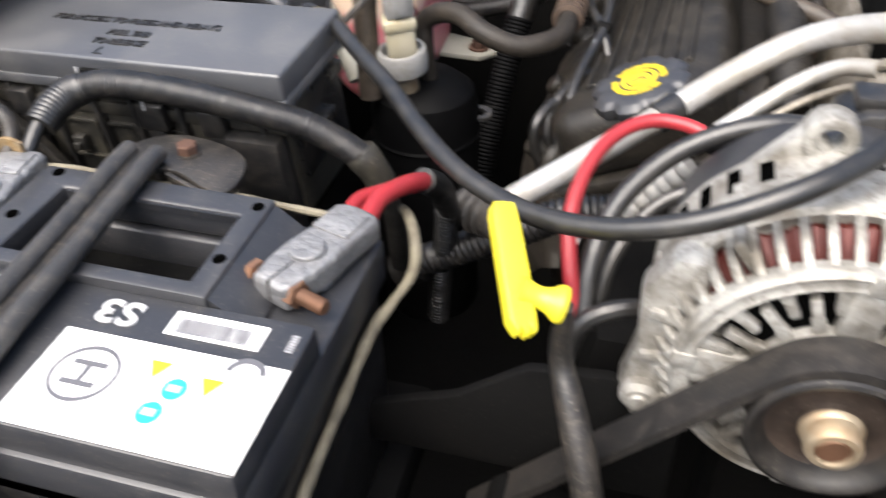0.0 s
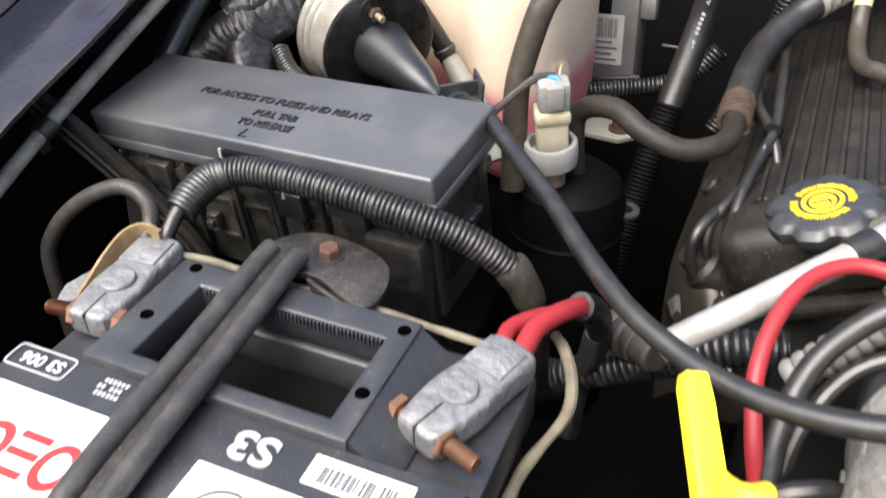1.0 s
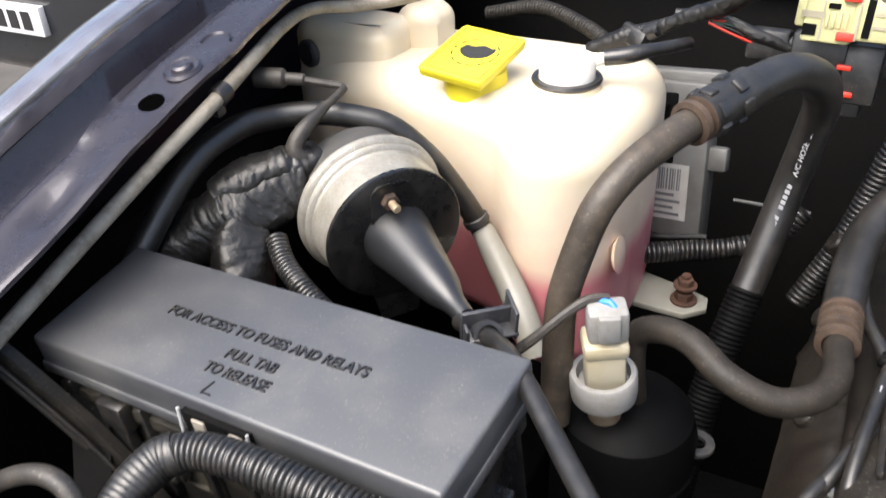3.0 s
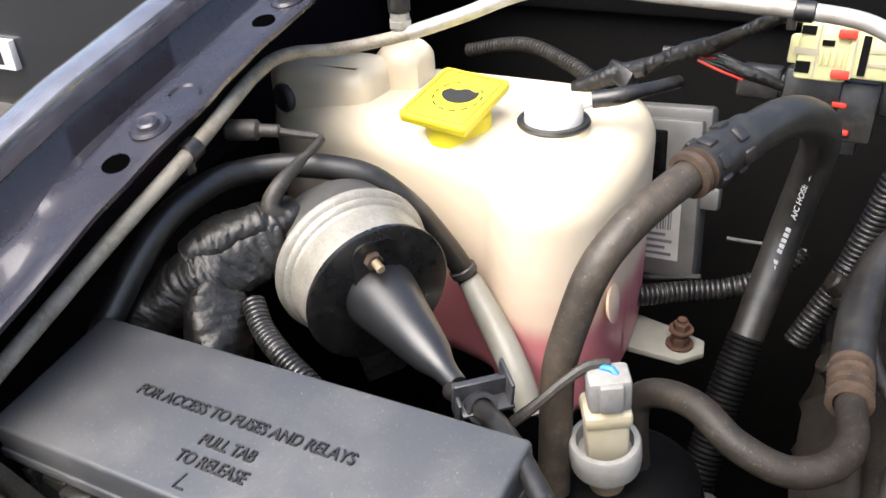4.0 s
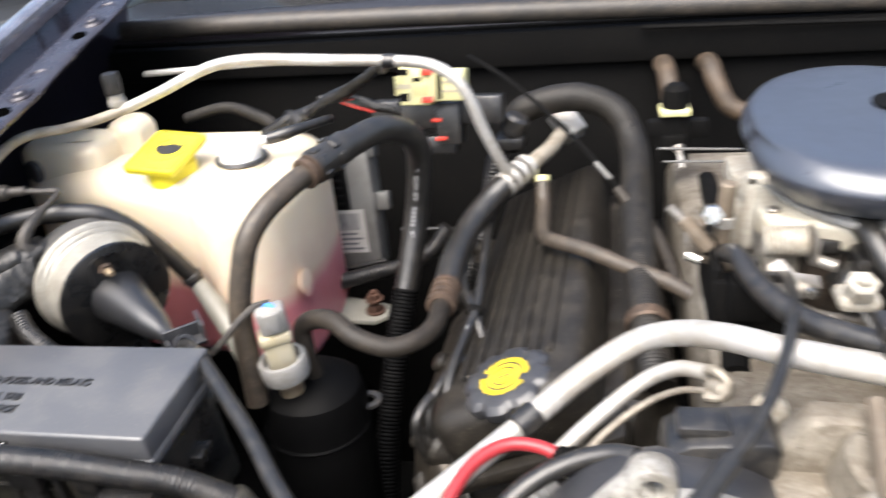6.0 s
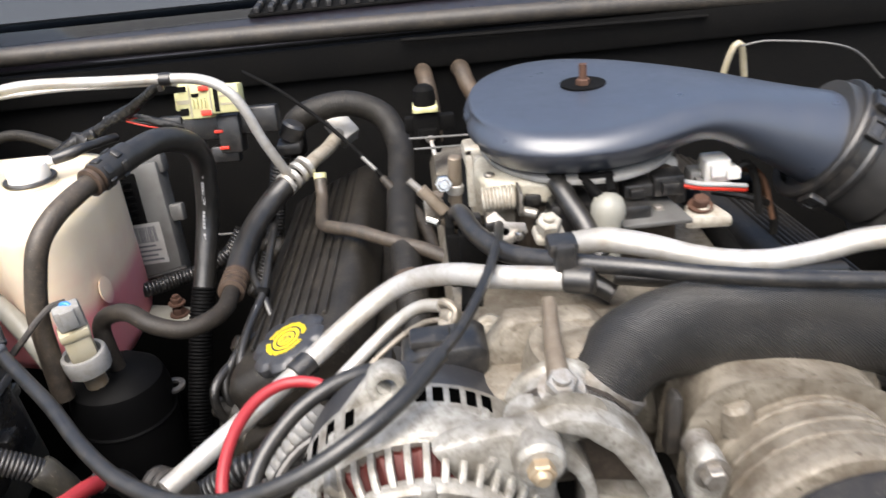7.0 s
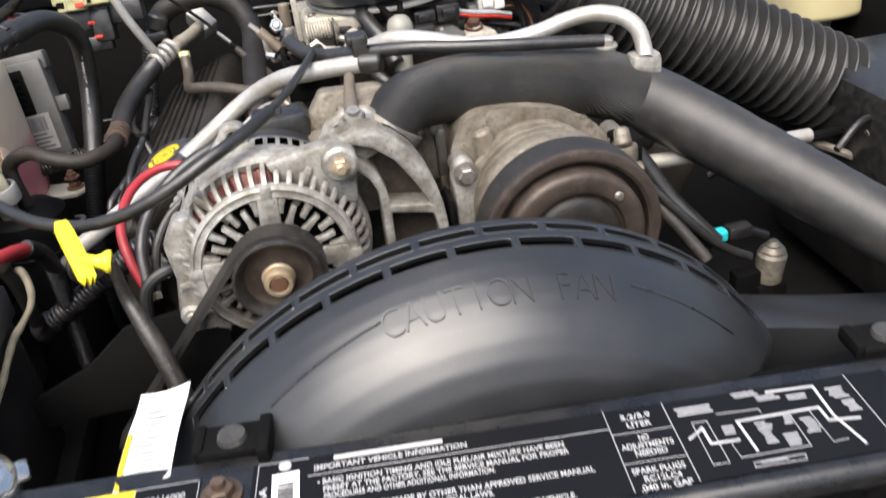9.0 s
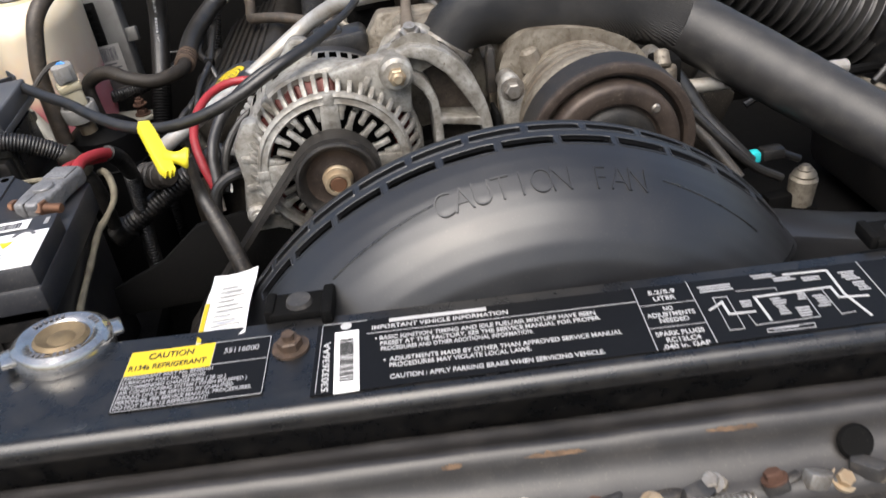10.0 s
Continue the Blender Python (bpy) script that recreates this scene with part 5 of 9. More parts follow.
def accumulator():
    t = thing("accumulator", (-0.118, 0.648, 0.8), "black air conditioning accumulator can with pressure switch", "accumulator")
    part("can", lathe([(0, 0.0), (0.044, 0.0), (0.046, 0.005), (0.046, 0.215), (0.042, 0.230), (0.030, 0.240), (0, 0.243)], pose(-0.114, 0.652, 0.795), 48), GLOSSK, t, "dusty black can")
    part("weld_seam", lathe([(0.046, 0.0), (0.0475, 0.002), (0.046, 0.004)], pose(-0.114, 0.652, 0.985), 48), GLOSSK, t)
    sw = part("pressure_switch", lathe([(0, -0.018), (0.010, -0.018), (0.010, -0.006), (0.014, -0.004), (0.0, 0.0)], pose(-0.1235, 0.630, 1.053, 4, -4, 0), 20), ZINC, t, "brass switch base")
    part("collar", lathe([(0.0145, -0.002), (0.0195, 0.0), (0.0202, 0.006), (0.0200, 0.0165), (0.0190, 0.018), (0.0160, 0.018), (0.0150, 0.010), (0, 0.010)], pose(-0.1235, 0.630, 1.0535, 4, -4, 0), 36), GREYP, sw, "pale grey ribbed collar")
    part("plug", join(box((-0.0115, -0.0095, 0.006), (0.0115, 0.0095, 0.036), 0.003, pose(-0.1235, 0.630, 1.056, 4, -4, 25)), box((-0.013, -0.011, 0.034), (0.013, 0.011, 0.044), 0.003, pose(-0.1235, 0.630, 1.056, 4, -4, 25))), CLEAR, sw, "aged translucent plug")
    part("plug_top", join(box((-0.0115, -0.0085, 0.044), (0.0115, 0.0085, 0.066), 0.003, pose(-0.1225, 0.631, 1.056, 4, -4, 25)), box((-0.006, -0.012, 0.048), (0.006, -0.008, 0.066), 0.001, pose(-0.1225, 0.631, 1.056, 4, -4, 25))), GREYP, sw, "grey plug top")
    part("wire", tube([(-0.1185, 0.624, 1.108), (-0.1190, 0.625, 1.1175), (-0.1235, 0.627, 1.1225), (-0.131, 0.628, 1.120)], 0.0022, 8), BLUE, sw, "blue wire")
    part("wire", tube([(-0.126, 0.632, 1.1215), (-0.136, 0.626, 1.1215), (-0.146, 0.617, 1.115), (-0.157, 0.608, 1.104), (-0.168, 0.600, 1.094)], 0.0030, 8, rough=0.15), DUSTY, sw, "grey braided wires")
    part("ear", prism(ring2d(0.012, 20, -0.070, 0.665), 0.004, pose(0, 0, 0.998), 0.001, [ring2d(0.006, 16, -0.070, 0.665)]), WORN, t, "worn bracket eye")


accumulator()


# ---- hoses and pipes on this side ----
t = thing("suction_hose", (-0.12, 0.68, 1.05), "brown dusty suction hose rising to a crimped joint", "hose")
part("hose", tube([(-0.150, 0.620, 1.03), (-0.152, 0.626, 1.075), (-0.153, 0.632, 1.110), (-0.147, 0.638, 1.143), (-0.139, 0.646, 1.171), (-0.128, 0.664, 1.187), (-0.115, 0.690, 1.1955), (-0.104, 0.712, 1.1995)], 0.0094, 18), BROWNH, t, "brown dusty hose")
part("crimp", join(*[lathe([(0.010, 0.0), (0.0135, 0.001), (0.0135, 0.005), (0.010, 0.006)], toward(Vector((-0.1075, 0.705, 1.1985)).lerp(Vector((-0.080, 0.760, 1.2070)), k * 0.13), (-0.020, 0.880, 1.2250)), 24) for k in range(3)]), RUSTY, t, "rusty ferrule")
fer = tube([(-0.103, 0.714, 1.2000), (-0.096, 0.728, 1.2025), (-0.084, 0.752, 1.2055)], 0.0138, 20, 0.002, rough=0.0)
sl = part("sleeve", fer, RUBBER, t, "black crimped sleeve")
for knob in [box((-0.0048, -0.0042, 0.0115), (0.0048, 0.0042, 0.0153), 0.0018, toward((-0.100 + 0.0085 * j, 0.720 + 0.0165 * j, 1.2010 + 0.003 * j), (-0.0915 + 0.0085 * j, 0.7365 + 0.0165 * j, 1.2040 + 0.003 * j)) @ Matrix.Rotation(radians(a), 4, "Z") @ pose(0, 0, 0, -90) @ pose(0, 0, 0)) for j in range(2) for a in range(j * 30, 360, 60)]:
    part("crimp_lug", knob, RUBBER, sl)
part("rubber_hose", tube([(-0.090, 0.740, 1.2040), (-0.066, 0.790, 1.2040), (-0.049, 0.825, 1.1885), (-0.044, 0.848, 1.164), (-0.047, 0.858, 1.135), (-0.054, 0.857, 1.090), (-0.062, 0.835, 1.043), (-0.070, 0.808, 1.0), (-0.077, 0.782, 0.955), (-0.083, 0.752, 0.90), (-0.083, 0.71, 0.83)], [0.0125, 0.0125, 0.0125, 0.0125, 0.0125, 0.0125, 0.0120, 0.0100, 0.009, 0.009, 0.009], 20), RUBBER, t, "smooth black rubber hose with white print")
for k, (s, p, q) in enumerate((("A/C HOSE  5/8", (-0.0505, 0.8455, 1.108), (-0.0445, 0.846, 1.158)),)):
    d = (Vector(q) - Vector(p)).normalized()
    nrm = Vector((-0.55, -0.78, 0.1))
    nrm = (nrm - d * nrm.dot(d)).normalized()
    mm = Matrix((d, nrm.cross(d), nrm)).transposed().to_4x4()
    mm.translation = Vector(p) + nrm * 0.001
    part("print", letters(s, 0.0062, mm, 0.0002), PRINTW, t, "white hose lettering")
pd = (Vector((-0.0505, 0.8455, 1.105)) - Vector((-0.0605, 0.8345, 1.045))).normalized()
pn = Vector((-0.55, -0.78, 0.1))
pn = (pn - pd * pn.dot(pd)).normalized()
pm = Matrix((pd, pn.cross(pd), pn)).transposed().to_4x4()
pm.translation = Vector((-0.0605, 0.8345, 1.045)) + pn * 0.0025
part("print_bars", bars([(k * 0.0042, -0.002, k * 0.0042 + 0.0030, 0.002) for k in range(8)] + [(0.038 + k * 0.0042, -0.002, 0.041 + k * 0.0042, 0.002) for k in range(5)], pm), PRINTG, t, "pale bars in place of a brand name")
part("sleeve_conduit", tube([(-0.0665, 0.820, 1.020), (-0.074, 0.795, 0.978), (-0.080, 0.768, 0.930), (-0.084, 0.737, 0.88), (-0.083, 0.70, 0.82)], 0.0132, 20, ribs=(0.0040, 0.0014)), GLOSSK, t, "corrugated black sleeve")

t = thing("liquid_line", (0.0, 0.7, 1.05), "dusty brown pipe and black hose from the accumulator", "hose")
part("pipe", tube([(-0.108, 0.652, 1.02), (-0.113, 0.652, 1.06), (-0.113, 0.655, 1.082), (-0.100, 0.652, 1.093), (-0.080, 0.642, 1.098), (-0.058, 0.628, 1.092), (-0.032, 0.627, 1.084), (-0.012, 0.640, 1.083), (-0.003, 0.665, 1.080), (-0.004, 0.700, 1.076)], 0.0082, 16), DARKP, t, "brown rusty pipe")
part("crimp", join(*[lathe([(0.009, 0.0), (0.0130, 0.001), (0.0130, 0.0055), (0.009, 0.0065)], toward((-0.0045, 0.700 + 0.0095 * k, 1.0755), (-0.0045, 0.8, 1.0755)), 20) for k in range(4)]), RUSTY, t, "rusty crimped ferrule")
part("hose", tube([(-0.0045, 0.733, 1.0755), (-0.003, 0.778, 1.081), (0.003, 0.824, 1.086), (0.019, 0.858, 1.098), (0.036, 0.876, 1.110)], 0.0125, 18), RUBBER, t)
part("ferrule", join(*[lathe([(0.010, 0.0), (0.0138, 0.001), (0.0138, 0.006), (0.010, 0.007)], toward(Vector((0.034, 0.874, 1.109)).lerp(Vector((0.060, 0.902, 1.122)), k * 0.26), (0.086, 0.930, 1.135)), 20) for k in range(4)]), PIPE, t, "bright ribbed ferrule")
part("elbow_pipe", tube([(0.055, 0.897, 1.118), (0.068, 0.92, 1.121), (0.080, 0.95, 1.121), (0.087, 0.99, 1.119), (0.090, 1.02, 1.116)], 0.0085, 16), WINGP, t, "dull metal pipe")
part("block_fitting", box((-0.020, -0.012, -0.014), (0.020, 0.014, 0.014), 0.003, pose(0.092, 1.022, 1.120, 25, 40, -40)), PIPE, t, "pale metal block")

t = thing("wing_pipe", (-0.39, 0.65, 1.15), "dull metal air conditioning pipe along wing and bulkhead", "pipe")
part("pipe", tube([(-0.410, 0.28, 1.062), (-0.413, 0.36, 1.088), (-0.414, 0.444, 1.118), (-0.411, 0.52, 1.145), (-0.404, 0.59, 1.172), (-0.396, 0.652, 1.196), (-0.403, 0.700, 1.205), (-0.414, 0.745, 1.2085), (-0.420, 0.780, 1.2085), (-0.4165, 0.805, 1.206), (-0.404, 0.828, 1.2015), (-0.382, 0.848, 1.202), (-0.348, 0.860, 1.210), (-0.305, 0.866, 1.2255)], 0.0050, 14, 0.006), WINGP, t, "pitted dull aluminium pipe")
part("rear_pipe", tube([(-0.348, 0.860, 1.210), (-0.305, 0.866, 1.2255), (-0.268, 0.872, 1.2405), (-0.238, 0.874, 1.2485), (-0.20, 0.873, 1.251), (-0.126, 0.872, 1.247), (-0.060, 0.873, 1.243), (-0.028, 0.872, 1.238), (-0.006, 0.868, 1.226), (0.008, 0.866, 1.205), (0.020, 0.868, 1.170), (0.034, 0.874, 1.135), (0.042, 0.880, 1.115)], 0.0057, 14, 0.006), PIPE, t, "bright aluminium pipe")
part("second_pipe", tube([(-0.40, 1.0, 1.206), (-0.25, 1.0, 1.212), (-0.18, 1.0, 1.210), (-0.12, 1.0, 1.2075), (-0.06, 0.99, 1.205)], 0.0036, 10, 0.01), PIPE, t)
part("port_base", join(rod((-0.357, 0.862, 1.206), (-0.357, 0.862, 1.226), 0.0075, seg=16, bev=0.001), rod((-0.357, 0.862, 1.214), (-0.357, 0.862, 1.219), 0.0095, seg=6)), PIPE, t, "service port")
part("port_cap", lathe([(0, 0), (0.0085, 0), (0.0085, 0.018), (0.0075, 0.021), (0, 0.021)], pose(-0.357, 0.862, 1.226), 24, wob=lambda a, h: 1 + 0.05 * math.cos(a * 10)), BLACK, t, "black ribbed port cap")
for p, q in (((-0.4142, 0.438, 1.116), (-0.4138, 0.450, 1.120)), ((-0.397, 0.646, 1.194), (-0.3965, 0.657, 1.197)), ((-0.075, 0.873, 1.2435), (-0.062, 0.873, 1.243))):
    part("pipe_clip", join(rod(p, q, 0.0070, seg=14, bev=0.001), box((-0.003, -0.004, -0.012), (0.003, 0.004, 0.002), 0.001, pose(*p))), BLACK, t, "black rubber clip")

t = thing("overflow_hose", (-0.35, 0.68, 1.1), "black hose arching behind the servo to the tank", "hose")
part("hose", tube([(-0.430, 0.50, 1.03), (-0.424, 0.56, 1.095), (-0.412, 0.62, 1.150), (-0.403, 0.665, 1.163), (-0.393, 0.695, 1.161), (-0.372, 0.714, 1.160), (-0.347, 0.727, 1.156), (-0.322, 0.738, 1.147), (-0.299, 0.750, 1.122), (-0.283, 0.760, 1.093), (-0.270, 0.766, 1.068), (-0.262, 0.768, 1.051), (-0.252, 0.760, 1.047)], 0.0088, 18), RUBBER, t, "smooth black rubber hose")
part("pinch_clip", lathe([(0.0094, 0), (0.0105, 0.001), (0.0105, 0.006), (0.0094, 0.007)], toward((-0.270, 0.766, 1.068), (-0.262, 0.768, 1.051)), 20), WORN, t, "small spring clip")

t = thing("taped_harness", (-0.37, 0.62, 1.0), "thick tape-wrapped wiring harness behind the fuse box", "wiring harness")


def wrapped(pts, r, seg=28, amp=1.0):
    """A bundle wound with tape: overlapping turns and crinkles across its length."""
    line = spline(pts, 0.0016)
    knots = np.linspace(0, 1, len(r))
    rad = [float(np.interp(k / (len(line) - 1), knots, r)) for k in range(len(line))]
    bm = tube([tuple(p) for p in line], rad, seg, 0.0016)
    for v in bm.verts:
        q = v.co * 1.0
        w = noise.noise(Vector((q.x * 60, q.y * 60, q.z * 60)))
        c = abs(noise.noise(Vector((q.x * 130 + q.z * 60, q.y * 130, q.z * 90))))
        v.co += Vector((noise.noise(q * 33), noise.noise(q * 33 + Vector((9, 0, 0))), noise.noise(q * 33 + Vector((0, 9, 0))))) * 0.007 * amp
        near = min(line, key=lambda p: (p - q).length_squared)
        d = (q - near)
        if d.length > 1e-6:
            v.co += d.normalized() * amp * (0.0018 * w - 0.0016 * (1 - c) ** 5)
    return bm


part("trunk", wrapped([(-0.432, 0.585, 1.05), (-0.425, 0.597, 1.085), (-0.407, 0.615, 1.105), (-0.385, 0.634, 1.114), (-0.366, 0.655, 1.126), (-0.352, 0.672, 1.132)], [0.021, 0.021, 0.022, 0.024, 0.022, 0.018]), TAPE, t, "crinkled black tape wrap")
part("branch", wrapped([(-0.388, 0.632, 1.112), (-0.376, 0.616, 1.100), (-0.366, 0.603, 1.075), (-0.362, 0.595, 1.03)], [0.020, 0.021, 0.019, 0.018]), TAPE, t, "crinkled black tape wrap")
part("collar", wrapped([(-0.396, 0.630, 1.124), (-0.376, 0.652, 1.136), (-0.358, 0.672, 1.140), (-0.350, 0.684, 1.142)], [0.015, 0.0185, 0.018, 0.014], 24, 0.8), TAPE, t, "crinkled black tape wrap")
part("conduit", tube([(-0.352, 0.628, 1.108), (-0.336, 0.614, 1.100), (-0.312, 0.600, 1.095), (-0.285, 0.590, 1.085), (-0.265, 0.583, 1.06)], 0.0075, 14, ribs=(0.0034, 0.0014)), BLACK, t)

t = thing("inner_brace", (-0.40, 0.44, 1.0), "black diagonal brace beside the fuse box", "brace")
part("brace", tube([(-0.405, 0.505, 1.085), (-0.345, 0.435, 1.03), (-0.30, 0.38, 0.98)], 0.008, 10, flat=(0.02, 0.006)), DARK, t)


def control_unit():
    t = thing("engine_computer", (-0.17, 1.0, 0.97), "grey metal engine control unit with barcode label", "control unit")
    m = pose(-0.175, 0.968, 1.048, -12, -6, -8)
    part("case", join(box((-0.062, -0.012, -0.075), (0.050, 0.016, 0.068), 0.003, m), box((-0.068, -0.006, 0.052), (0.056, 0.012, 0.078), 0.004, m)), CASEG, t, "dusty grey metal case")
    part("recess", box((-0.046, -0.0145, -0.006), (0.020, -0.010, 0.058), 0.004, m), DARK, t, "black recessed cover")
    part("recess_fins", join(*[box((-0.040, -0.0175, 0.000 + 0.009 * k), (0.014, -0.0143, 0.004 + 0.009 * k), 0.001, m) for k in range(6)]), DARK, t)
    part("lug", box((0.046, -0.006, -0.01), (0.066, 0.006, 0.012), 0.003, m), CASEG, t)
    part("label", box((-0.016, -0.0132, -0.058), (0.036, -0.0122, -0.006), 0, m), PAPERG, t, "grimy barcode label")
    random.seed(8)
    bs, x = [], -0.012
    while x < 0.030:
        w = random.choice((0.0008, 0.0014))
        bs.append(box((x, -0.0138, -0.030), (x + w, -0.0132, -0.010), 0, m))
        x += w + random.choice((0.0009, 0.0016))
    tagged(part("barcode", join(*bs, *[box((-0.012, -0.0138, -0.054 + 0.006 * k), (0.030 - 0.006 * (k % 2), -0.0132, -0.0515 + 0.006 * k), 0, m) for k in range(4)]), PRINTD, t), kind="stuff")
    part("cable_band", tube([tuple(m @ Vector((-0.07, -0.02, -0.068))), tuple(m @ Vector((0.0, -0.03, -0.072))), tuple(m @ Vector((0.06, -0.02, -0.066)))], 0.0025, 8), BLACK, t)


control_unit()


def bulkhead_connectors():
    t = thing("cream_connector", (-0.028, 0.905, 1.195), "cream wiring connector with red locking tabs", "connector")
    m = pose(-0.035, 0.915, 1.205, -15, 0, -3)
    part("shell", join(box((-0.034, -0.012, -0.020), (0.000, 0.012, 0.020), 0.003, m), box((-0.002, -0.014, -0.016), (0.034, 0.010, 0.016), 0.003, m), box((-0.040, -0.008, -0.010), (-0.030, 0.008, 0.010), 0.002, m)), CREAM, t)
    # Slots and cavities are shallow boxes whose darker colour stands for shade.
    for lo, hi in (((-0.036, -0.0128, -0.003), (-0.020, -0.0090, 0.0015)), ((0.0015, -0.0155, -0.016), (0.0030, -0.0125, 0.016)), ((-0.022, -0.0130, -0.018), (-0.0205, -0.0115, 0.018)), ((0.012, -0.0148, 0.002), (0.030, -0.0130, 0.0045)), ((0.012, -0.0148, -0.007), (0.030, -0.0130, -0.0045))):
        part("slot", box(lo, hi, 0, m), CLEAR, t)
    for lo, hi in (((-0.0335, -0.0128, 0.0105), (-0.024, -0.0115, 0.0165)), ((-0.0335, -0.0128, -0.0155), (-0.024, -0.0115, -0.0075)), ((-0.019, -0.0130, 0.004), (-0.011, -0.0115, 0.008)), ((0.006, -0.0150, -0.0135), (0.011, -0.0135, 0.0130))):
        part("cavity", box(lo, hi, 0, m), DARK, t, "wire cavity painted as a shade patch")
    part("latch_ridge", join(*[box((-0.019 + 0.0042 * k, -0.0145, -0.009), (-0.017 + 0.0042 * k, -0.0115, 0.002), 0.0005, m) for k in range(4)]), CREAM, t)
    for lo, hi in (((-0.010, -0.016, 0.010), (0.002, -0.012, 0.016)), ((-0.010, -0.016, -0.017), (0.002, -0.012, -0.011))):
        part("lock", box(lo, hi, 0.001, m), REDP, t, "red tab")
    t = thing("black_connector", (-0.03, 0.93, 1.14), "black wiring connectors with red locking tabs", "connector")
    m = pose(-0.030, 0.930, 1.166, -12, 0, -3)
    for lo, hi in (((-0.045, -0.012, -0.012), (0.000, 0.014, 0.020)), ((-0.006, -0.016, -0.028), (0.020, 0.010, 0.016)), ((0.018, -0.010, -0.008), (0.062, 0.014, 0.022)), ((-0.020, -0.006, -0.040), (0.012, 0.012, -0.02)), ((-0.078, -0.010, -0.006), (-0.047, 0.014, 0.018)), ((-0.049, -0.008, -0.002), (-0.043, 0.012, 0.014))):
        part("shell", box(lo, hi, 0.003, m), BLACK, t)
    for lo, hi in (((-0.010, -0.0175, -0.004), (0.000, -0.0125, 0.000)), ((-0.006, -0.0185, -0.023), (0.005, -0.0145, -0.019)), ((0.034, -0.014, 0.000), (0.040, -0.009, 0.004))):
        part("lock", box(lo, hi, 0.001, m), REDP, t, "red tab")
    for k, mt in enumerate((REDP, TAPE, GREEN, REDP, CREAM)):
        o = 0.0022 * k
        part("wire", tube([(-0.104, 0.922 + o, 1.176 + o * 0.5), (-0.120, 0.920 + o, 1.182 + o), (-0.138, 0.922 + o * 0.5, 1.188)], 0.0010, 6), mt, t)


bulkhead_connectors()

t = thing("firewall_harness", (-0.12, 0.94, 1.17), "black taped harness along the bulkhead", "wiring harness")
part("branch", wrapped([(-0.235, 0.93, 1.150), (-0.20, 0.93, 1.168), (-0.16, 0.925, 1.186), (-0.125, 0.915, 1.205), (-0.090, 0.900, 1.228), (-0.070, 0.890, 1.238)], [0.007, 0.0085, 0.006, 0.0075, 0.005, 0.005], 14, 0.5), TAPE, t)
part("branch", wrapped([(-0.165, 0.935, 1.188), (-0.135, 0.93, 1.190), (-0.105, 0.925, 1.182), (-0.075, 0.925, 1.172)], [0.005, 0.0045, 0.005, 0.004], 12, 0.4), TAPE, t)
part("branch", tube([(-0.36, 1.00, 1.150), (-0.30, 0.985, 1.166), (-0.25, 0.96, 1.162), (-0.215, 0.935, 1.155)], 0.0068, 14, ribs=(0.0036, 0.0012)), SOOT, t, "dark corrugated sleeve")
part("plug", join(box((-0.006, -0.014, -0.008), (0.006, 0.014, 0.008), 0.003, pose(-0.196, 0.928, 1.168, 10, 25, 60)), rod((-0.188, 0.926, 1.172), (-0.176, 0.924, 1.178), 0.0065, seg=12, bev=0.002)), BLACK, t)

t = thing("loom_conduits", (0.0, 0.95, 1.0), "black corrugated wiring conduits by the bulkhead", "conduit")
part("conduit", tube([(0.035, 0.955, 1.135), (0.018, 0.955, 1.105), (0.008, 0.95, 1.06), (-0.005, 0.94, 1.01), (-0.03, 0.92, 0.95)], 0.0105, 16, ribs=(0.0045, 0.002)), BLACK, t)
part("conduit", tube([(-0.165, 0.89, 0.985), (-0.13, 0.91, 0.985), (-0.09, 0.92, 0.992), (-0.06, 0.93, 1.005), (-0.04, 0.94, 1.03)], 0.0095, 16, ribs=(0.0045, 0.002)), BLACK, t)
part("connector", join(rod((0.035, 0.955, 1.135), (0.045, 0.955, 1.155), 0.014, seg=16, bev=0.003), box((0.02, 0.94, 1.12), (0.05, 0.97, 1.135), 0.004)), BLACK, t)
part("strap", rod((-0.10, 0.955, 1.02), (-0.035, 0.965, 1.015), 0.0016, seg=8), CASEG, t)

t = thing("heater_hoses", (0.15, 0.9, 1.0), "thick black heater hose from bulkhead along the valve cover", "hose")
part("hose", tube([(0.030, 1.02, 1.10), (0.038, 0.99, 1.140), (0.064, 0.985, 1.158), (0.110, 0.985, 1.163), (0.148, 0.980, 1.146), (0.165, 0.955, 1.118), (0.166, 0.90, 1.106), (0.164, 0.84, 1.100), (0.164, 0.76, 1.088), (0.168, 0.68, 1.072), (0.172, 0.63, 1.05)], 0.0155, 20, ribs=(0.0032, 0.0003), rough=0.03), SOOT, t, "finely ribbed black hose")
part("clamp", lathe([(0.0165, 0), (0.018, 0.002), (0.018, 0.010), (0.0165, 0.012)], toward((0.168, 0.69, 1.074), (0.168, 0.62, 1.06)), 24), RUSTY, t)

t = thing("breather_tube", (0.11, 0.78, 1.07), "grey-brown breather tube bending over the valve cover", "hose")
part("tube", tube([(0.073, 0.886, 1.108), (0.074, 0.872, 1.092), (0.075, 0.845, 1.087), (0.079, 0.805, 1.089), (0.092, 0.783, 1.094), (0.118, 0.764, 1.096), (0.15, 0.742, 1.093), (0.185, 0.720, 1.090), (0.21, 0.70, 1.085)], 0.0072, 14), BROWNH, t)
part("tip", rod((0.073, 0.886, 1.106), (0.073, 0.890, 1.114), 0.0074, seg=14), CREAM, t)

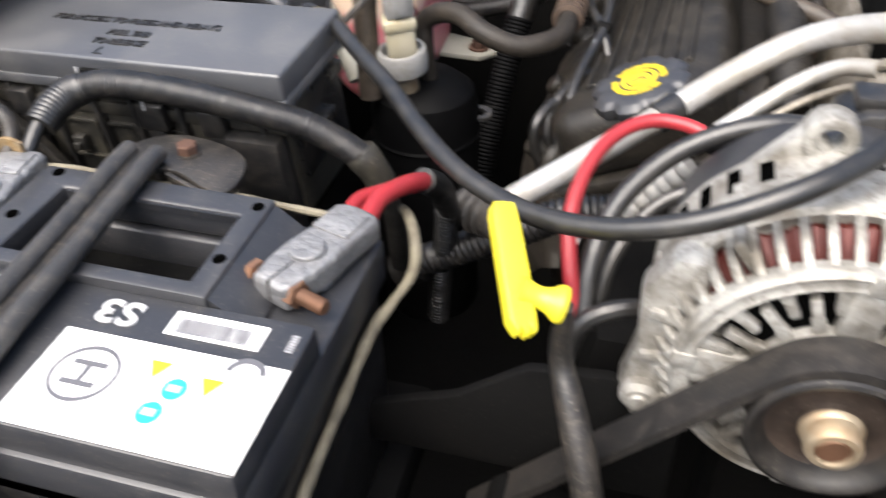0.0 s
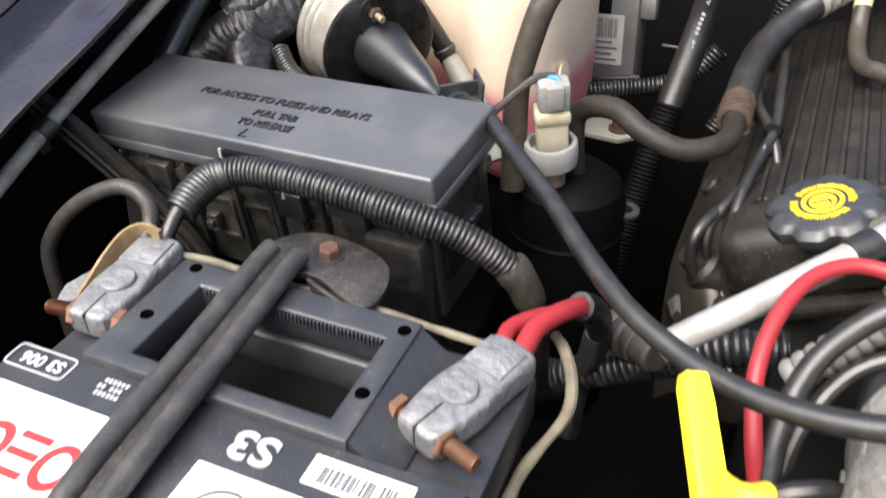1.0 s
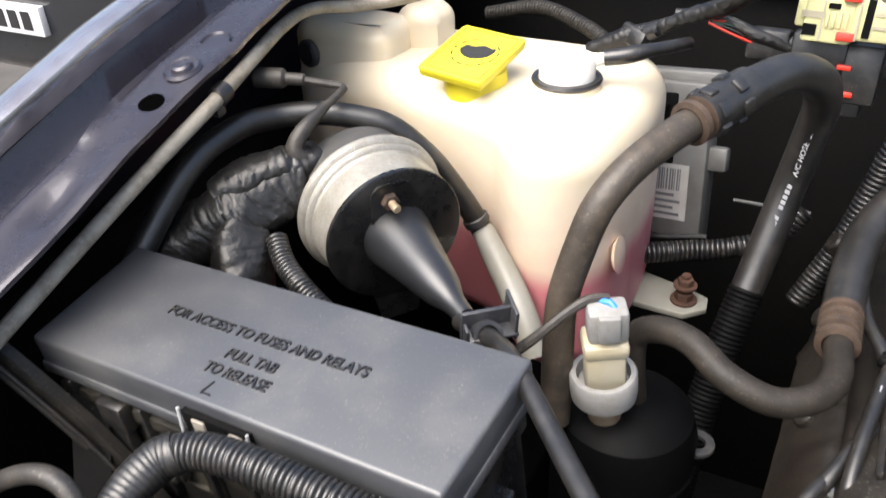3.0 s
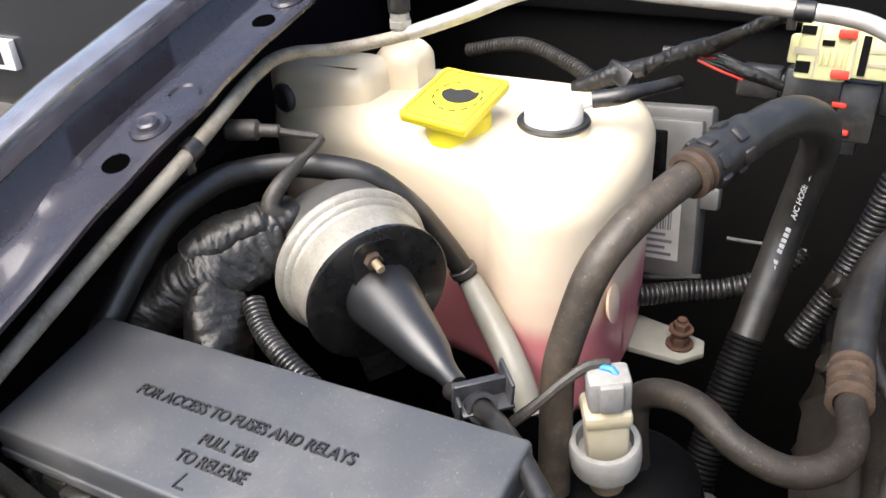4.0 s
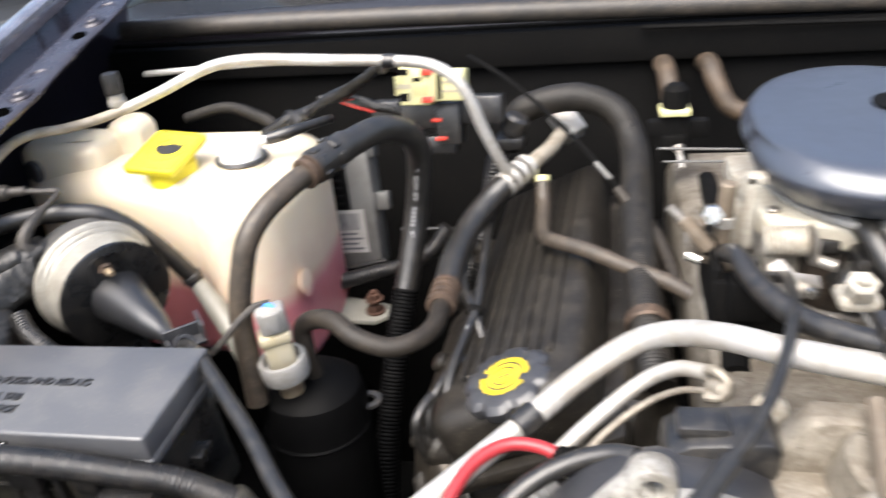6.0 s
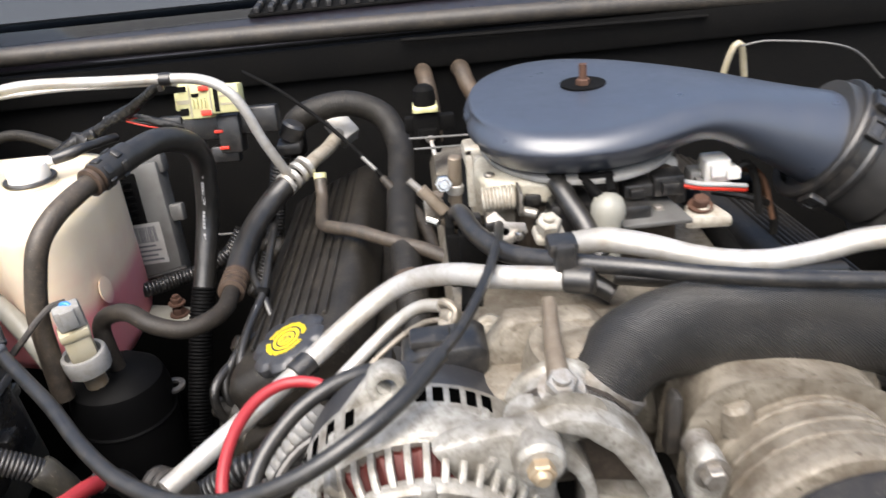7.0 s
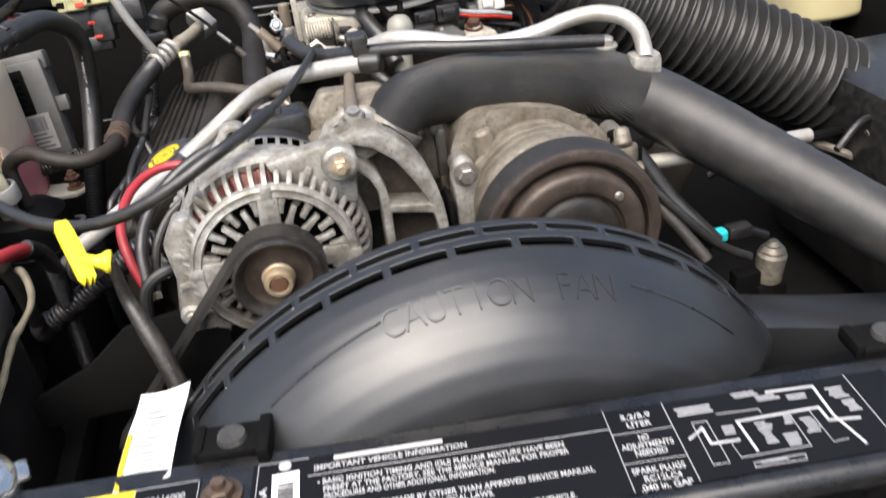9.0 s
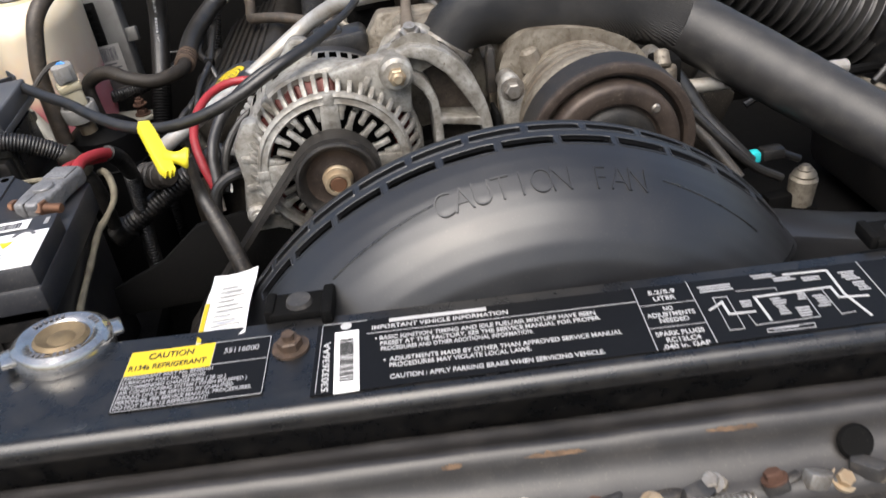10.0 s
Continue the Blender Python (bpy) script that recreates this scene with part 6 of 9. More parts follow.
t = thing("thin_cable", (0.1, 0.87, 1.1), "thin black cable with rubber elbow over the engine", "cable")
part("wire", tube([(-0.004, 0.955, 1.222), (0.04, 0.925, 1.203), (0.09, 0.89, 1.170), (0.128, 0.860, 1.138), (0.15, 0.845, 1.115)], 0.0022, 8), DARK, t)
part("sleeve", rod((0.126, 0.861, 1.139), (0.140, 0.850, 1.126), 0.0026, seg=10), CASEG, t)
part("elbow", tube([(0.146, 0.846, 1.118), (0.166, 0.825, 1.099), (0.180, 0.805, 1.088), (0.190, 0.775, 1.078), (0.195, 0.75, 1.07)], [0.0045, 0.0065, 0.0075, 0.007, 0.007], 14), DARKP, t, "grey rubber elbow")

t = thing("plug_leads", (0.0, 0.66, 1.0), "bundle of black plug leads and wires beside the head", "wires")
for pts in ([(0.020, 0.86, 1.078), (0.024, 0.766, 1.076), (0.026, 0.707, 1.072), (0.022, 0.683, 1.067), (0.016, 0.645, 1.062), (0.013, 0.618, 1.052), (0.014, 0.600, 1.037), (0.018, 0.589, 1.015), (0.026, 0.589, 0.97)],
            [(0.058, 0.71, 1.015), (0.038, 0.681, 1.050), (0.023, 0.658, 1.053), (0.013, 0.643, 1.053), (0.004, 0.622, 1.048), (-0.002, 0.609, 1.038), (0.0, 0.602, 1.02), (0.010, 0.609, 0.99)],
            [(0.010, 0.640, 1.046), (0.004, 0.625, 1.046), (-0.003, 0.610, 1.045), (-0.009, 0.596, 1.038), (-0.009, 0.593, 1.02), (-0.002, 0.598, 0.995), (0.007, 0.61, 0.96)],
            [(0.004, 0.86, 1.07), (0.006, 0.77, 1.072), (0.011, 0.736, 1.072), (0.020, 0.711, 1.072), (0.030, 0.688, 1.062), (0.040, 0.67, 1.035), (0.046, 0.66, 1.01)]):
    part("lead", tube(pts, 0.0041, 12), RUBBER, t, "black plug lead")
part("tie", rod((0.019, 0.703, 1.0725), (0.031, 0.700, 1.0710), 0.0050, seg=12, bev=0.001), DARK, t, "black cable tie")
for k in range(6):
    p, q = Vector((0.0215, 0.680, 1.0706)).lerp(Vector((0.0135, 0.622, 1.0575)), k / 6), Vector((0.0215, 0.680, 1.0706)).lerp(Vector((0.0135, 0.622, 1.0575)), k / 6 + 0.10)
    part("print_bar", rod(p, q, 0.0006, seg=6), PRINTG, t)


# ---- front of the engine ----
t = thing("ac_pipes", (0.1, 0.52, 1.1), "two bright aluminium air conditioning pipes across the engine", "pipe")
part("upper_pipe", tube([(-0.006, 0.440, 1.0715), (0.0282, 0.4756, 1.0807), (0.0578, 0.5061, 1.0887), (0.0818, 0.5310, 1.0952), (0.117, 0.5610, 1.1105), (0.1523, 0.5740, 1.1300), (0.179, 0.5610, 1.1475), (0.205, 0.5330, 1.1640), (0.2289, 0.5100, 1.1720), (0.258, 0.4910, 1.1780), (0.278, 0.4815, 1.1805)], [0.0078, 0.0078, 0.0078, 0.0080, 0.0084, 0.0085, 0.0085, 0.0085, 0.0084, 0.0084, 0.0084], 20), PIPE, t, "bright upper pipe")
part("lower_pipe", tube([(0.100, 0.514, 1.082), (0.1306, 0.5384, 1.0989), (0.158, 0.552, 1.116), (0.178, 0.546, 1.131), (0.194, 0.532, 1.139)], 0.0052, 16), PIPE, t)
part("thin_pipe", tube([(0.108, 0.500, 1.080), (0.1346, 0.5254, 1.0959), (0.160, 0.537, 1.111), (0.179, 0.532, 1.125), (0.193, 0.522, 1.133)], 0.0022, 10), PIPED, t, "thin plated line")
part("lower_loop", join(tube([(0.190, 0.540, 1.134), (0.197, 0.528, 1.144), (0.204, 0.520, 1.141), (0.200, 0.516, 1.133), (0.192, 0.520, 1.131)], 0.0035, 10), rod((0.196, 0.528, 1.132), (0.204, 0.518, 1.136), 0.0068, seg=14, bev=0.0015)), PIPED, t, "looped pipe bracket")
part("sleeve", rod((0.077, 0.5262, 1.0938), (0.089, 0.5380, 1.0982), 0.0100, seg=20, bev=0.001), BLACK, t, "black sleeve")
part("end_fitting", join(rod((-0.0355, 0.500, 1.0230), (-0.0095, 0.480, 1.0280), 0.0125, seg=22, bev=0.002), rod((-0.0420, 0.505, 1.0215), (-0.0350, 0.4996, 1.0230), 0.0150, seg=22, bev=0.003), rod((-0.0320, 0.4973, 1.0237), (-0.0270, 0.4935, 1.0247), 0.0155, seg=22, bev=0.002), rod((-0.0240, 0.4912, 1.0252), (-0.0200, 0.4881, 1.0260), 0.0145, seg=22, bev=0.001)), DUSTY, t, "ringed grey-brown coupling")
part("joint_sleeve", join(rod((0.277, 0.482, 1.1803), (0.297, 0.474, 1.181), 0.0096, seg=16, bev=0.002), box((0.272, 0.478, 1.176), (0.286, 0.492, 1.206), 0.003), box((0.268, 0.480, 1.196), (0.288, 0.500, 1.207), 0.003)), BLACK, t, "black saddle clip")
part("cross_pipe", tube([(0.296, 0.535, 1.178), (0.315, 0.520, 1.186), (0.343, 0.507, 1.1845), (0.380, 0.495, 1.1770), (0.418, 0.486, 1.1755), (0.452, 0.484, 1.1795), (0.478, 0.480, 1.1870), (0.502, 0.472, 1.191), (0.524, 0.463, 1.187), (0.537, 0.455, 1.176), (0.541, 0.448, 1.160), (0.539, 0.44, 1.15)], [0.0088, 0.0090, 0.0086, 0.0078, 0.0075, 0.0075, 0.0077, 0.0078, 0.0078, 0.0078, 0.0078, 0.0078], 18), PIPE, t, "large bright cross pipe")
part("manifold_block", box((0.526, 0.435, 1.125), (0.556, 0.460, 1.154), 0.006), CAST, t, "cast pipe block")
part("block_bolt", join(bolt((0.511, 0.468, 1.160), (0, -0.1, 1), 0.0080, 0.008), rod((0.511, 0.468, 1.12), (0.511, 0.468, 1.160), 0.010, seg=16, bev=0.002)), CAST, t, "pale bolt and post")
part("black_tube", tube([(0.214, 0.625, 1.170), (0.2175, 0.600, 1.1810), (0.2257, 0.565, 1.1795), (0.243, 0.528, 1.1805), (0.2708, 0.500, 1.1860), (0.29, 0.486, 1.1885), (0.3291, 0.466, 1.1905), (0.37, 0.455, 1.187), (0.42, 0.448, 1.182), (0.50, 0.446, 1.172)], [0.0065, 0.0075, 0.0078, 0.007, 0.0064, 0.006, 0.006, 0.006, 0.006, 0.006], 14), BLACK, t, "shiny black tube")

t = thing("radiator_hose", (0.5, 0.42, 1.05), "thick black upper radiator hose, knitted texture", "radiator hose")
hp = [(0.285, 0.425, 1.128), (0.293, 0.424, 1.142), (0.312, 0.434, 1.152), (0.345, 0.450, 1.151), (0.39, 0.460, 1.145), (0.45, 0.463, 1.137), (0.50, 0.462, 1.126), (0.54, 0.450, 1.108), (0.578, 0.422, 1.086), (0.615, 0.372, 1.064), (0.655, 0.31, 1.041), (0.70, 0.24, 1.014), (0.74, 0.18, 0.99), (0.76, 0.14, 0.985)]
part("knit_section", tube(hp[:8], [0.026, 0.0275, 0.030, 0.032, 0.0325, 0.0328, 0.0330, 0.0328], 36, 0.004, rough=0.015), KNIT, t, "black knit-textured rubber")
part("smooth_section", tube(hp[6:], [0.0318, 0.0334, 0.0328, 0.0312, 0.0295, 0.0288, 0.0285, 0.0285], 36, 0.004, rough=0.015), HOSEG, t, "smooth black rubber")
part("clamp", lathe([(0.027, 0), (0.0295, 0.001), (0.0295, 0.010), (0.027, 0.011)], toward((0.288, 0.425, 1.133), (0.300, 0.427, 1.147)), 32), STEEL, t, "worm-drive band clamp")


def alternator():
    ax, az = 0.171, 1.067
    t = thing("alternator", (ax, 0.38, 0.99), "weathered cast alternator with copper winding and belt pulley", "alternator")
    M = pose(ax, 0, az, -90)        # local z runs along +y, local y down
    # front face: hub, narrow rim and interlocking vent fins
    y0 = 0.345
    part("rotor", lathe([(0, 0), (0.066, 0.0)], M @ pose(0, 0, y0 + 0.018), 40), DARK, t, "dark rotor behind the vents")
    wind = lathe([(0.058, 0.0), (0.066, 0.004), (0.0755, 0.012), (0.0770, 0.030), (0.070, 0.034)], M @ pose(0, 0, y0 + 0.013), 240, wob=lambda a, h: 1 + 0.012 * math.sin(a * 60))
    part("winding", wind, WINDING, t, "red copper winding")
    part("face_hub", lathe([(0.016, -0.002), (0.031, -0.002), (0.0355, 0.000), (0.0362, 0.006), (0.016, 0.006)], M @ pose(0, 0, y0), 48), CAST, t)
    part("face_rim", lathe([(0.0600, 0.003), (0.0606, 0.000), (0.0618, -0.0012), (0.0635, -0.0002), (0.0668, -0.0002), (0.0682, -0.0012), (0.0700, 0.0004), (0.0712, 0.004), (0.0705, 0.009), (0.0600, 0.009), (0.0600, 0.003)], M @ pose(0, 0, y0), 96), CAST, t, "narrow cast rim")
    for k in range(32):
        a = k * 11.25 + 4
        q = M @ Matrix.Rotation(radians(a), 4, "Z")
        if k % 8 == 0:
            part("strut", join(box((0.033, -0.0085, y0 - 0.0005), (0.062, 0.0085, y0 + 0.008), 0.0015, q), box((0.060, -0.0045, y0 - 0.0016), (0.071, 0.0045, y0 + 0.006), 0.001, q)), CAST, t)
        elif k % 2:
            part("fin", join(box((0.0462, -0.0024, y0 + 0.0005), (0.061, 0.0024, y0 + 0.007), 0.0009, q), box((0.056, -0.0032, y0 + 0.0008), (0.061, 0.0032, y0 + 0.006), 0.0006, q)), CAST, t)
        else:
            part("fin", join(box((0.034, -0.0024, y0 + 0.0005), (0.0548, 0.0024, y0 + 0.007), 0.0009, q), box((0.034, -0.0032, y0 + 0.0008), (0.041, 0.0032, y0 + 0.006), 0.0006, q)), CAST, t)
    # shoulder: slim axial ribs with wide gaps over the windings
    for k in range(46):
        a = k * 360 / 46
        q = M @ Matrix.Rotation(radians(a), 4, "Z")
        bm = prism([(0.066, y0 + 0.005), (0.0698, y0 + 0.003), (0.0745, y0 + 0.0075), (0.0795, y0 + 0.016), (0.0825, y0 + 0.034), (0.0780, y0 + 0.036), (0.0760, y0 + 0.018)], 0.0043, q @ pose(0, 0.00215, 0, 90), 0.0007)
        part("rib", bm, CAST, t)
    part("front_shell", lathe([(0.0770, 0.0275), (0.0812, 0.0262), (0.0838, 0.029), (0.0848, 0.036), (0.0846, 0.048), (0.0835, 0.052), (0.0838, 0.078), (0.080, 0.081)], M @ pose(0, 0, y0), 96, wob=lambda a, h: 1 + 0.004 * noise.noise(Vector((math.cos(a) * 6, math.sin(a) * 6, h * 80)))), CAST, t, "speckled cast shell")
    part("rear_shell", lathe([(0.0, 0.128), (0.05, 0.128), (0.070, 0.124), (0.0800, 0.110), (0.0815, 0.080), (0.079, 0.079)], M @ pose(0, 0, y0), 64), GREYBLACK, t, "dark rear shell")
    for k in range(5):
        q = M @ Matrix.Rotation(radians(-90 + 3 + k * 7.2), 4, "Z")
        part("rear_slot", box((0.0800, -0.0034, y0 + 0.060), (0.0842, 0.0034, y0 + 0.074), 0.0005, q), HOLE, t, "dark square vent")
    # lugs and webs of the casting
    part("top_lug", join(rod((0.238, 0.345, 1.143), (0.238, 0.395, 1.143), 0.0150, seg=24, bev=0.003), prism([(0.178, 1.149), (0.200, 1.154), (0.238, 1.158), (0.252, 1.138), (0.248, 1.10), (0.20, 1.11)], 0.018, pose(0, 0.378, 0, 90), 0.004)), CAST, t, "cast mounting lug")
    part("top_bolt", join(bolt((0.238, 0.345, 1.143), (0, -1, 0), 0.0080, 0.007, False), rod((0.238, 0.338, 1.143), (0.238, 0.334, 1.143), 0.0055, 0.0045, 14, 0.001)), ZINC, t, "brassy hexagon bolt")
    part("strap_web", prism([(0.112, 1.112), (0.128, 1.132), (0.150, 1.146), (0.178, 1.152), (0.205, 1.149), (0.226, 1.140), (0.222, 1.128), (0.200, 1.138), (0.172, 1.143), (0.150, 1.138), (0.130, 1.124), (0.118, 1.106)], 0.020, pose(0, 0.392, 0, 90), 0.003), CAST, t, "broad cast strap over the shoulder")
    part("rear_lug", join(prism([(x + 0.155, z + 1.156) for x, z in ring2d(0.0125, 24)], 0.016, pose(0, 0.430, 0, 90), 0.002, [[(x + 0.155, z + 1.156) for x, z in ring2d(0.0060, 18)]]), prism([(0.098, 1.090), (0.106, 1.112), (0.124, 1.136), (0.146, 1.163), (0.158, 1.150), (0.164, 1.140), (0.140, 1.128), (0.118, 1.106)], 0.012, pose(0, 0.428, 0, 90), 0.002)), CAST, t, "cast eye lug and web")
    for k in range(4):
        q = M @ Matrix.Rotation(radians(-152 + k * 11), 4, "Z")
        part("flank_slot", box((0.0800, -0.0034, y0 + 0.056), (0.0842, 0.0034, y0 + 0.074), 0.0005, q), HOLE, t, "dark square vent")
    part("side_lug", prism([(0.082, 1.095), (0.096, 1.118), (0.112, 1.118), (0.121, 1.01), (0.104, 0.975), (0.086, 0.985), (0.078, 1.03), (0.084, 1.06)], 0.02, pose(0, 0.380, 0, 90), 0.005), CAST, t, "cast side lug")
    part("side_boss", join(rod((0.090, 0.352, 1.028), (0.090, 0.380, 1.028), 0.0105, seg=22, bev=0.003), rod((0.090, 0.350, 1.028), (0.090, 0.356, 1.028), 0.0052, seg=14, bev=0.001)), CAST, t, "round cast boss")
    for a in (-128, -60, 150, 172, 192, 20):
        part("flank_web", box((0.05, -0.003, y0 + 0.012), (0.0858, 0.003, y0 + 0.06), 0.0016, M @ Matrix.Rotation(radians(a), 4, "Z")), CAST, t)
    part("regulator_box", join(prism([(0.162, 1.128), (0.220, 1.128), (0.222, 1.150), (0.216, 1.156), (0.176, 1.152), (0.164, 1.145)], 0.034, pose(0, 0.484, 0, 90), 0.003), box((0.170, 0.458, 1.150), (0.198, 0.478, 1.158), 0.003), box((0.186, 0.446, 1.126), (0.196, 0.452, 1.144), 0.002), rod((0.168, 0.452, 1.138), (0.168, 0.447, 1.138), 0.004, seg=12, bev=0.001)), BLACK, t, "black plastic rear cover")
    part("regulator_nut", join(rod((0.229, 0.522, 1.122), (0.2275, 0.512, 1.126), 0.0105, seg=18, bev=0.002), rod((0.2275, 0.512, 1.126), (0.227, 0.508, 1.1275), 0.006, seg=14, bev=0.001)), CASTP, t, "tan round stud")
    # pulley
    py = 0.329
    pl = part("pulley", lathe([(0.0275, -0.0050), (0.0300, -0.0100), (0.0325, -0.0135), (0.0348, -0.0145), (0.0366, -0.0138), (0.0372, -0.0120), (0.0352, -0.0105), (0.0352, 0.011), (0.0375, 0.0125), (0.014, 0.013), (0.014, 0.02)], M @ pose(0, 0, py), 56), BELT, t, "black grooved pulley")
    part("pulley_face", lathe([(0, -0.008), (0.012, -0.008), (0.0135, -0.003), (0.0200, -0.0015), (0.0250, -0.0026), (0.0278, -0.0052)], M @ pose(0, 0, py), 56), PULLEY, pl, "brown dished pulley face")
    part("nut", join(rod((ax, py - 0.006, az), (ax, py - 0.010, az), 0.0138, 0.0132, 32, 0.001), lathe([(0.0122, 0.0), (0.0122, 0.008), (0.0108, 0.0105), (0.0082, 0.0108), (0.0074, 0.007), (0, 0.007)], toward((ax, py - 0.009, az), (ax, 0.0, az)), 36)), ZINC, pl, "gold coloured pulley nut")
    part("shaft_tip", rod((ax, py - 0.012, az), (ax, py - 0.0190, az), 0.0080, 0.0072, 20, 0.001), COPPER, pl)


alternator()


def drive_belt():
    t = thing("drive_belt", (0.2, 0.33, 0.9), "black ribbed drive belt round the pulleys", "belt")
    ax, az, r, by = 0.171, 1.067, 0.0358, 0.329
    pts = [(0.006, by, 0.931)]
    for k in range(11):
        a = radians(139 - k * 13.9)
        pts.append((ax + r * math.cos(a), by, az + r * math.sin(a)))
    pts += [(ax + r, by, 1.01), (ax + r + 0.004, by, 0.94)]
    bm, rows = bmesh.new(), []
    line = pts[:1] + [tuple(p) for p in spline(pts[1:12], 0.004)] + pts[12:]
    for k, p in enumerate(line):
        a, b = Vector(line[max(0, k - 1)]), Vector(line[min(len(line) - 1, k + 1)])
        d = (b - a).normalized()
        nrm = Vector((-d.z, 0, d.x)) * 0.0045
        row = []
        for dy, s in ((-0.0105, 0), (-0.0100, 1), (0.0110, 1), (0.0115, 0)):
            row.append(bm.verts.new(Vector(p) + Vector((0, dy, 0)) + nrm * s))
        rows.append(row)
    for a, b in zip(rows, rows[1:]):
        for j in range(4):
            bm.faces.new((a[j], a[(j + 1) % 4], b[(j + 1) % 4], b[j]))
    part("belt", bm, BELT, t)
    part("idler", join(rod((0.040, 0.318, 0.940), (0.040, 0.342, 0.940), 0.026, seg=32, bev=0.003)), DARK, t)


drive_belt()


def alternator_bracket():
    t = thing("alternator_bracket", (0.28, 0.39, 1.0), "curved cast alternator bracket with webs", "bracket")
    outer = [(0.229, 1.151), (0.242, 1.158), (0.255, 1.161), (0.273, 1.157), (0.287, 1.149), (0.300, 1.136), (0.310, 1.118), (0.316, 1.101), (0.320, 1.083), (0.322, 1.065), (0.322, 1.040), (0.320, 0.970), (0.262, 0.970), (0.2655, 1.045), (0.2665, 1.085), (0.2655, 1.105), (0.260, 1.118), (0.252, 1.127), (0.240, 1.131), (0.229, 1.134)]
    hole1 = [(0.251, 1.151), (0.267, 1.145), (0.283, 1.131), (0.296, 1.110), (0.305, 1.093), (0.309, 1.084), (0.2745, 1.090), (0.273, 1.107), (0.268, 1.122), (0.261, 1.132), (0.251, 1.139)]
    hole2 = [(0.2745, 1.083), (0.310, 1.075), (0.314, 1.055), (0.313, 0.985), (0.271, 0.985), (0.2735, 1.045)]
    close = lambda o: [(p.x, p.y) for p in spline([(x, y, 0) for x, y in o + o[:1]], 0.004)[:-1]]
    m = pose(0, 0.394, 0, 90)
    part("rim", prism(outer, 0.032, m, 0.0022, [hole1, hole2]), CAST, t, "smooth cast rim and ribs")
    part("web", prism(outer, 0.008, pose(0, 0.396, 0, 90)), RUSTC, t, "dark brown recessed web")
    part("head", puffed(close([(0.232, 1.142), (0.240, 1.155), (0.256, 1.162), (0.272, 1.158), (0.276, 1.146), (0.262, 1.138), (0.244, 1.134)]), 0, 0.034, 0.006, pose(0, 0.410, 0, 90), 4), CAST, t, "rounded cast head")
    part("bolt", join(bolt((0.258, 0.390, 1.160), (0, -0.35, 1), 0.0096, 0.010), rod((0.258, 0.3865, 1.170), (0.258, 0.3855, 1.173), 0.0055, seg=12)), STEEL, t, "plated hexagon bolt")
    part("stay", tube([(0.2575, 0.392, 1.163), (0.2580, 0.404, 1.166), (0.2600, 0.430, 1.170), (0.2640, 0.462, 1.176)], [0.0072, 0.0062, 0.0050, 0.0048], 12), BROWNP, t, "tapered stay")


alternator_bracket()


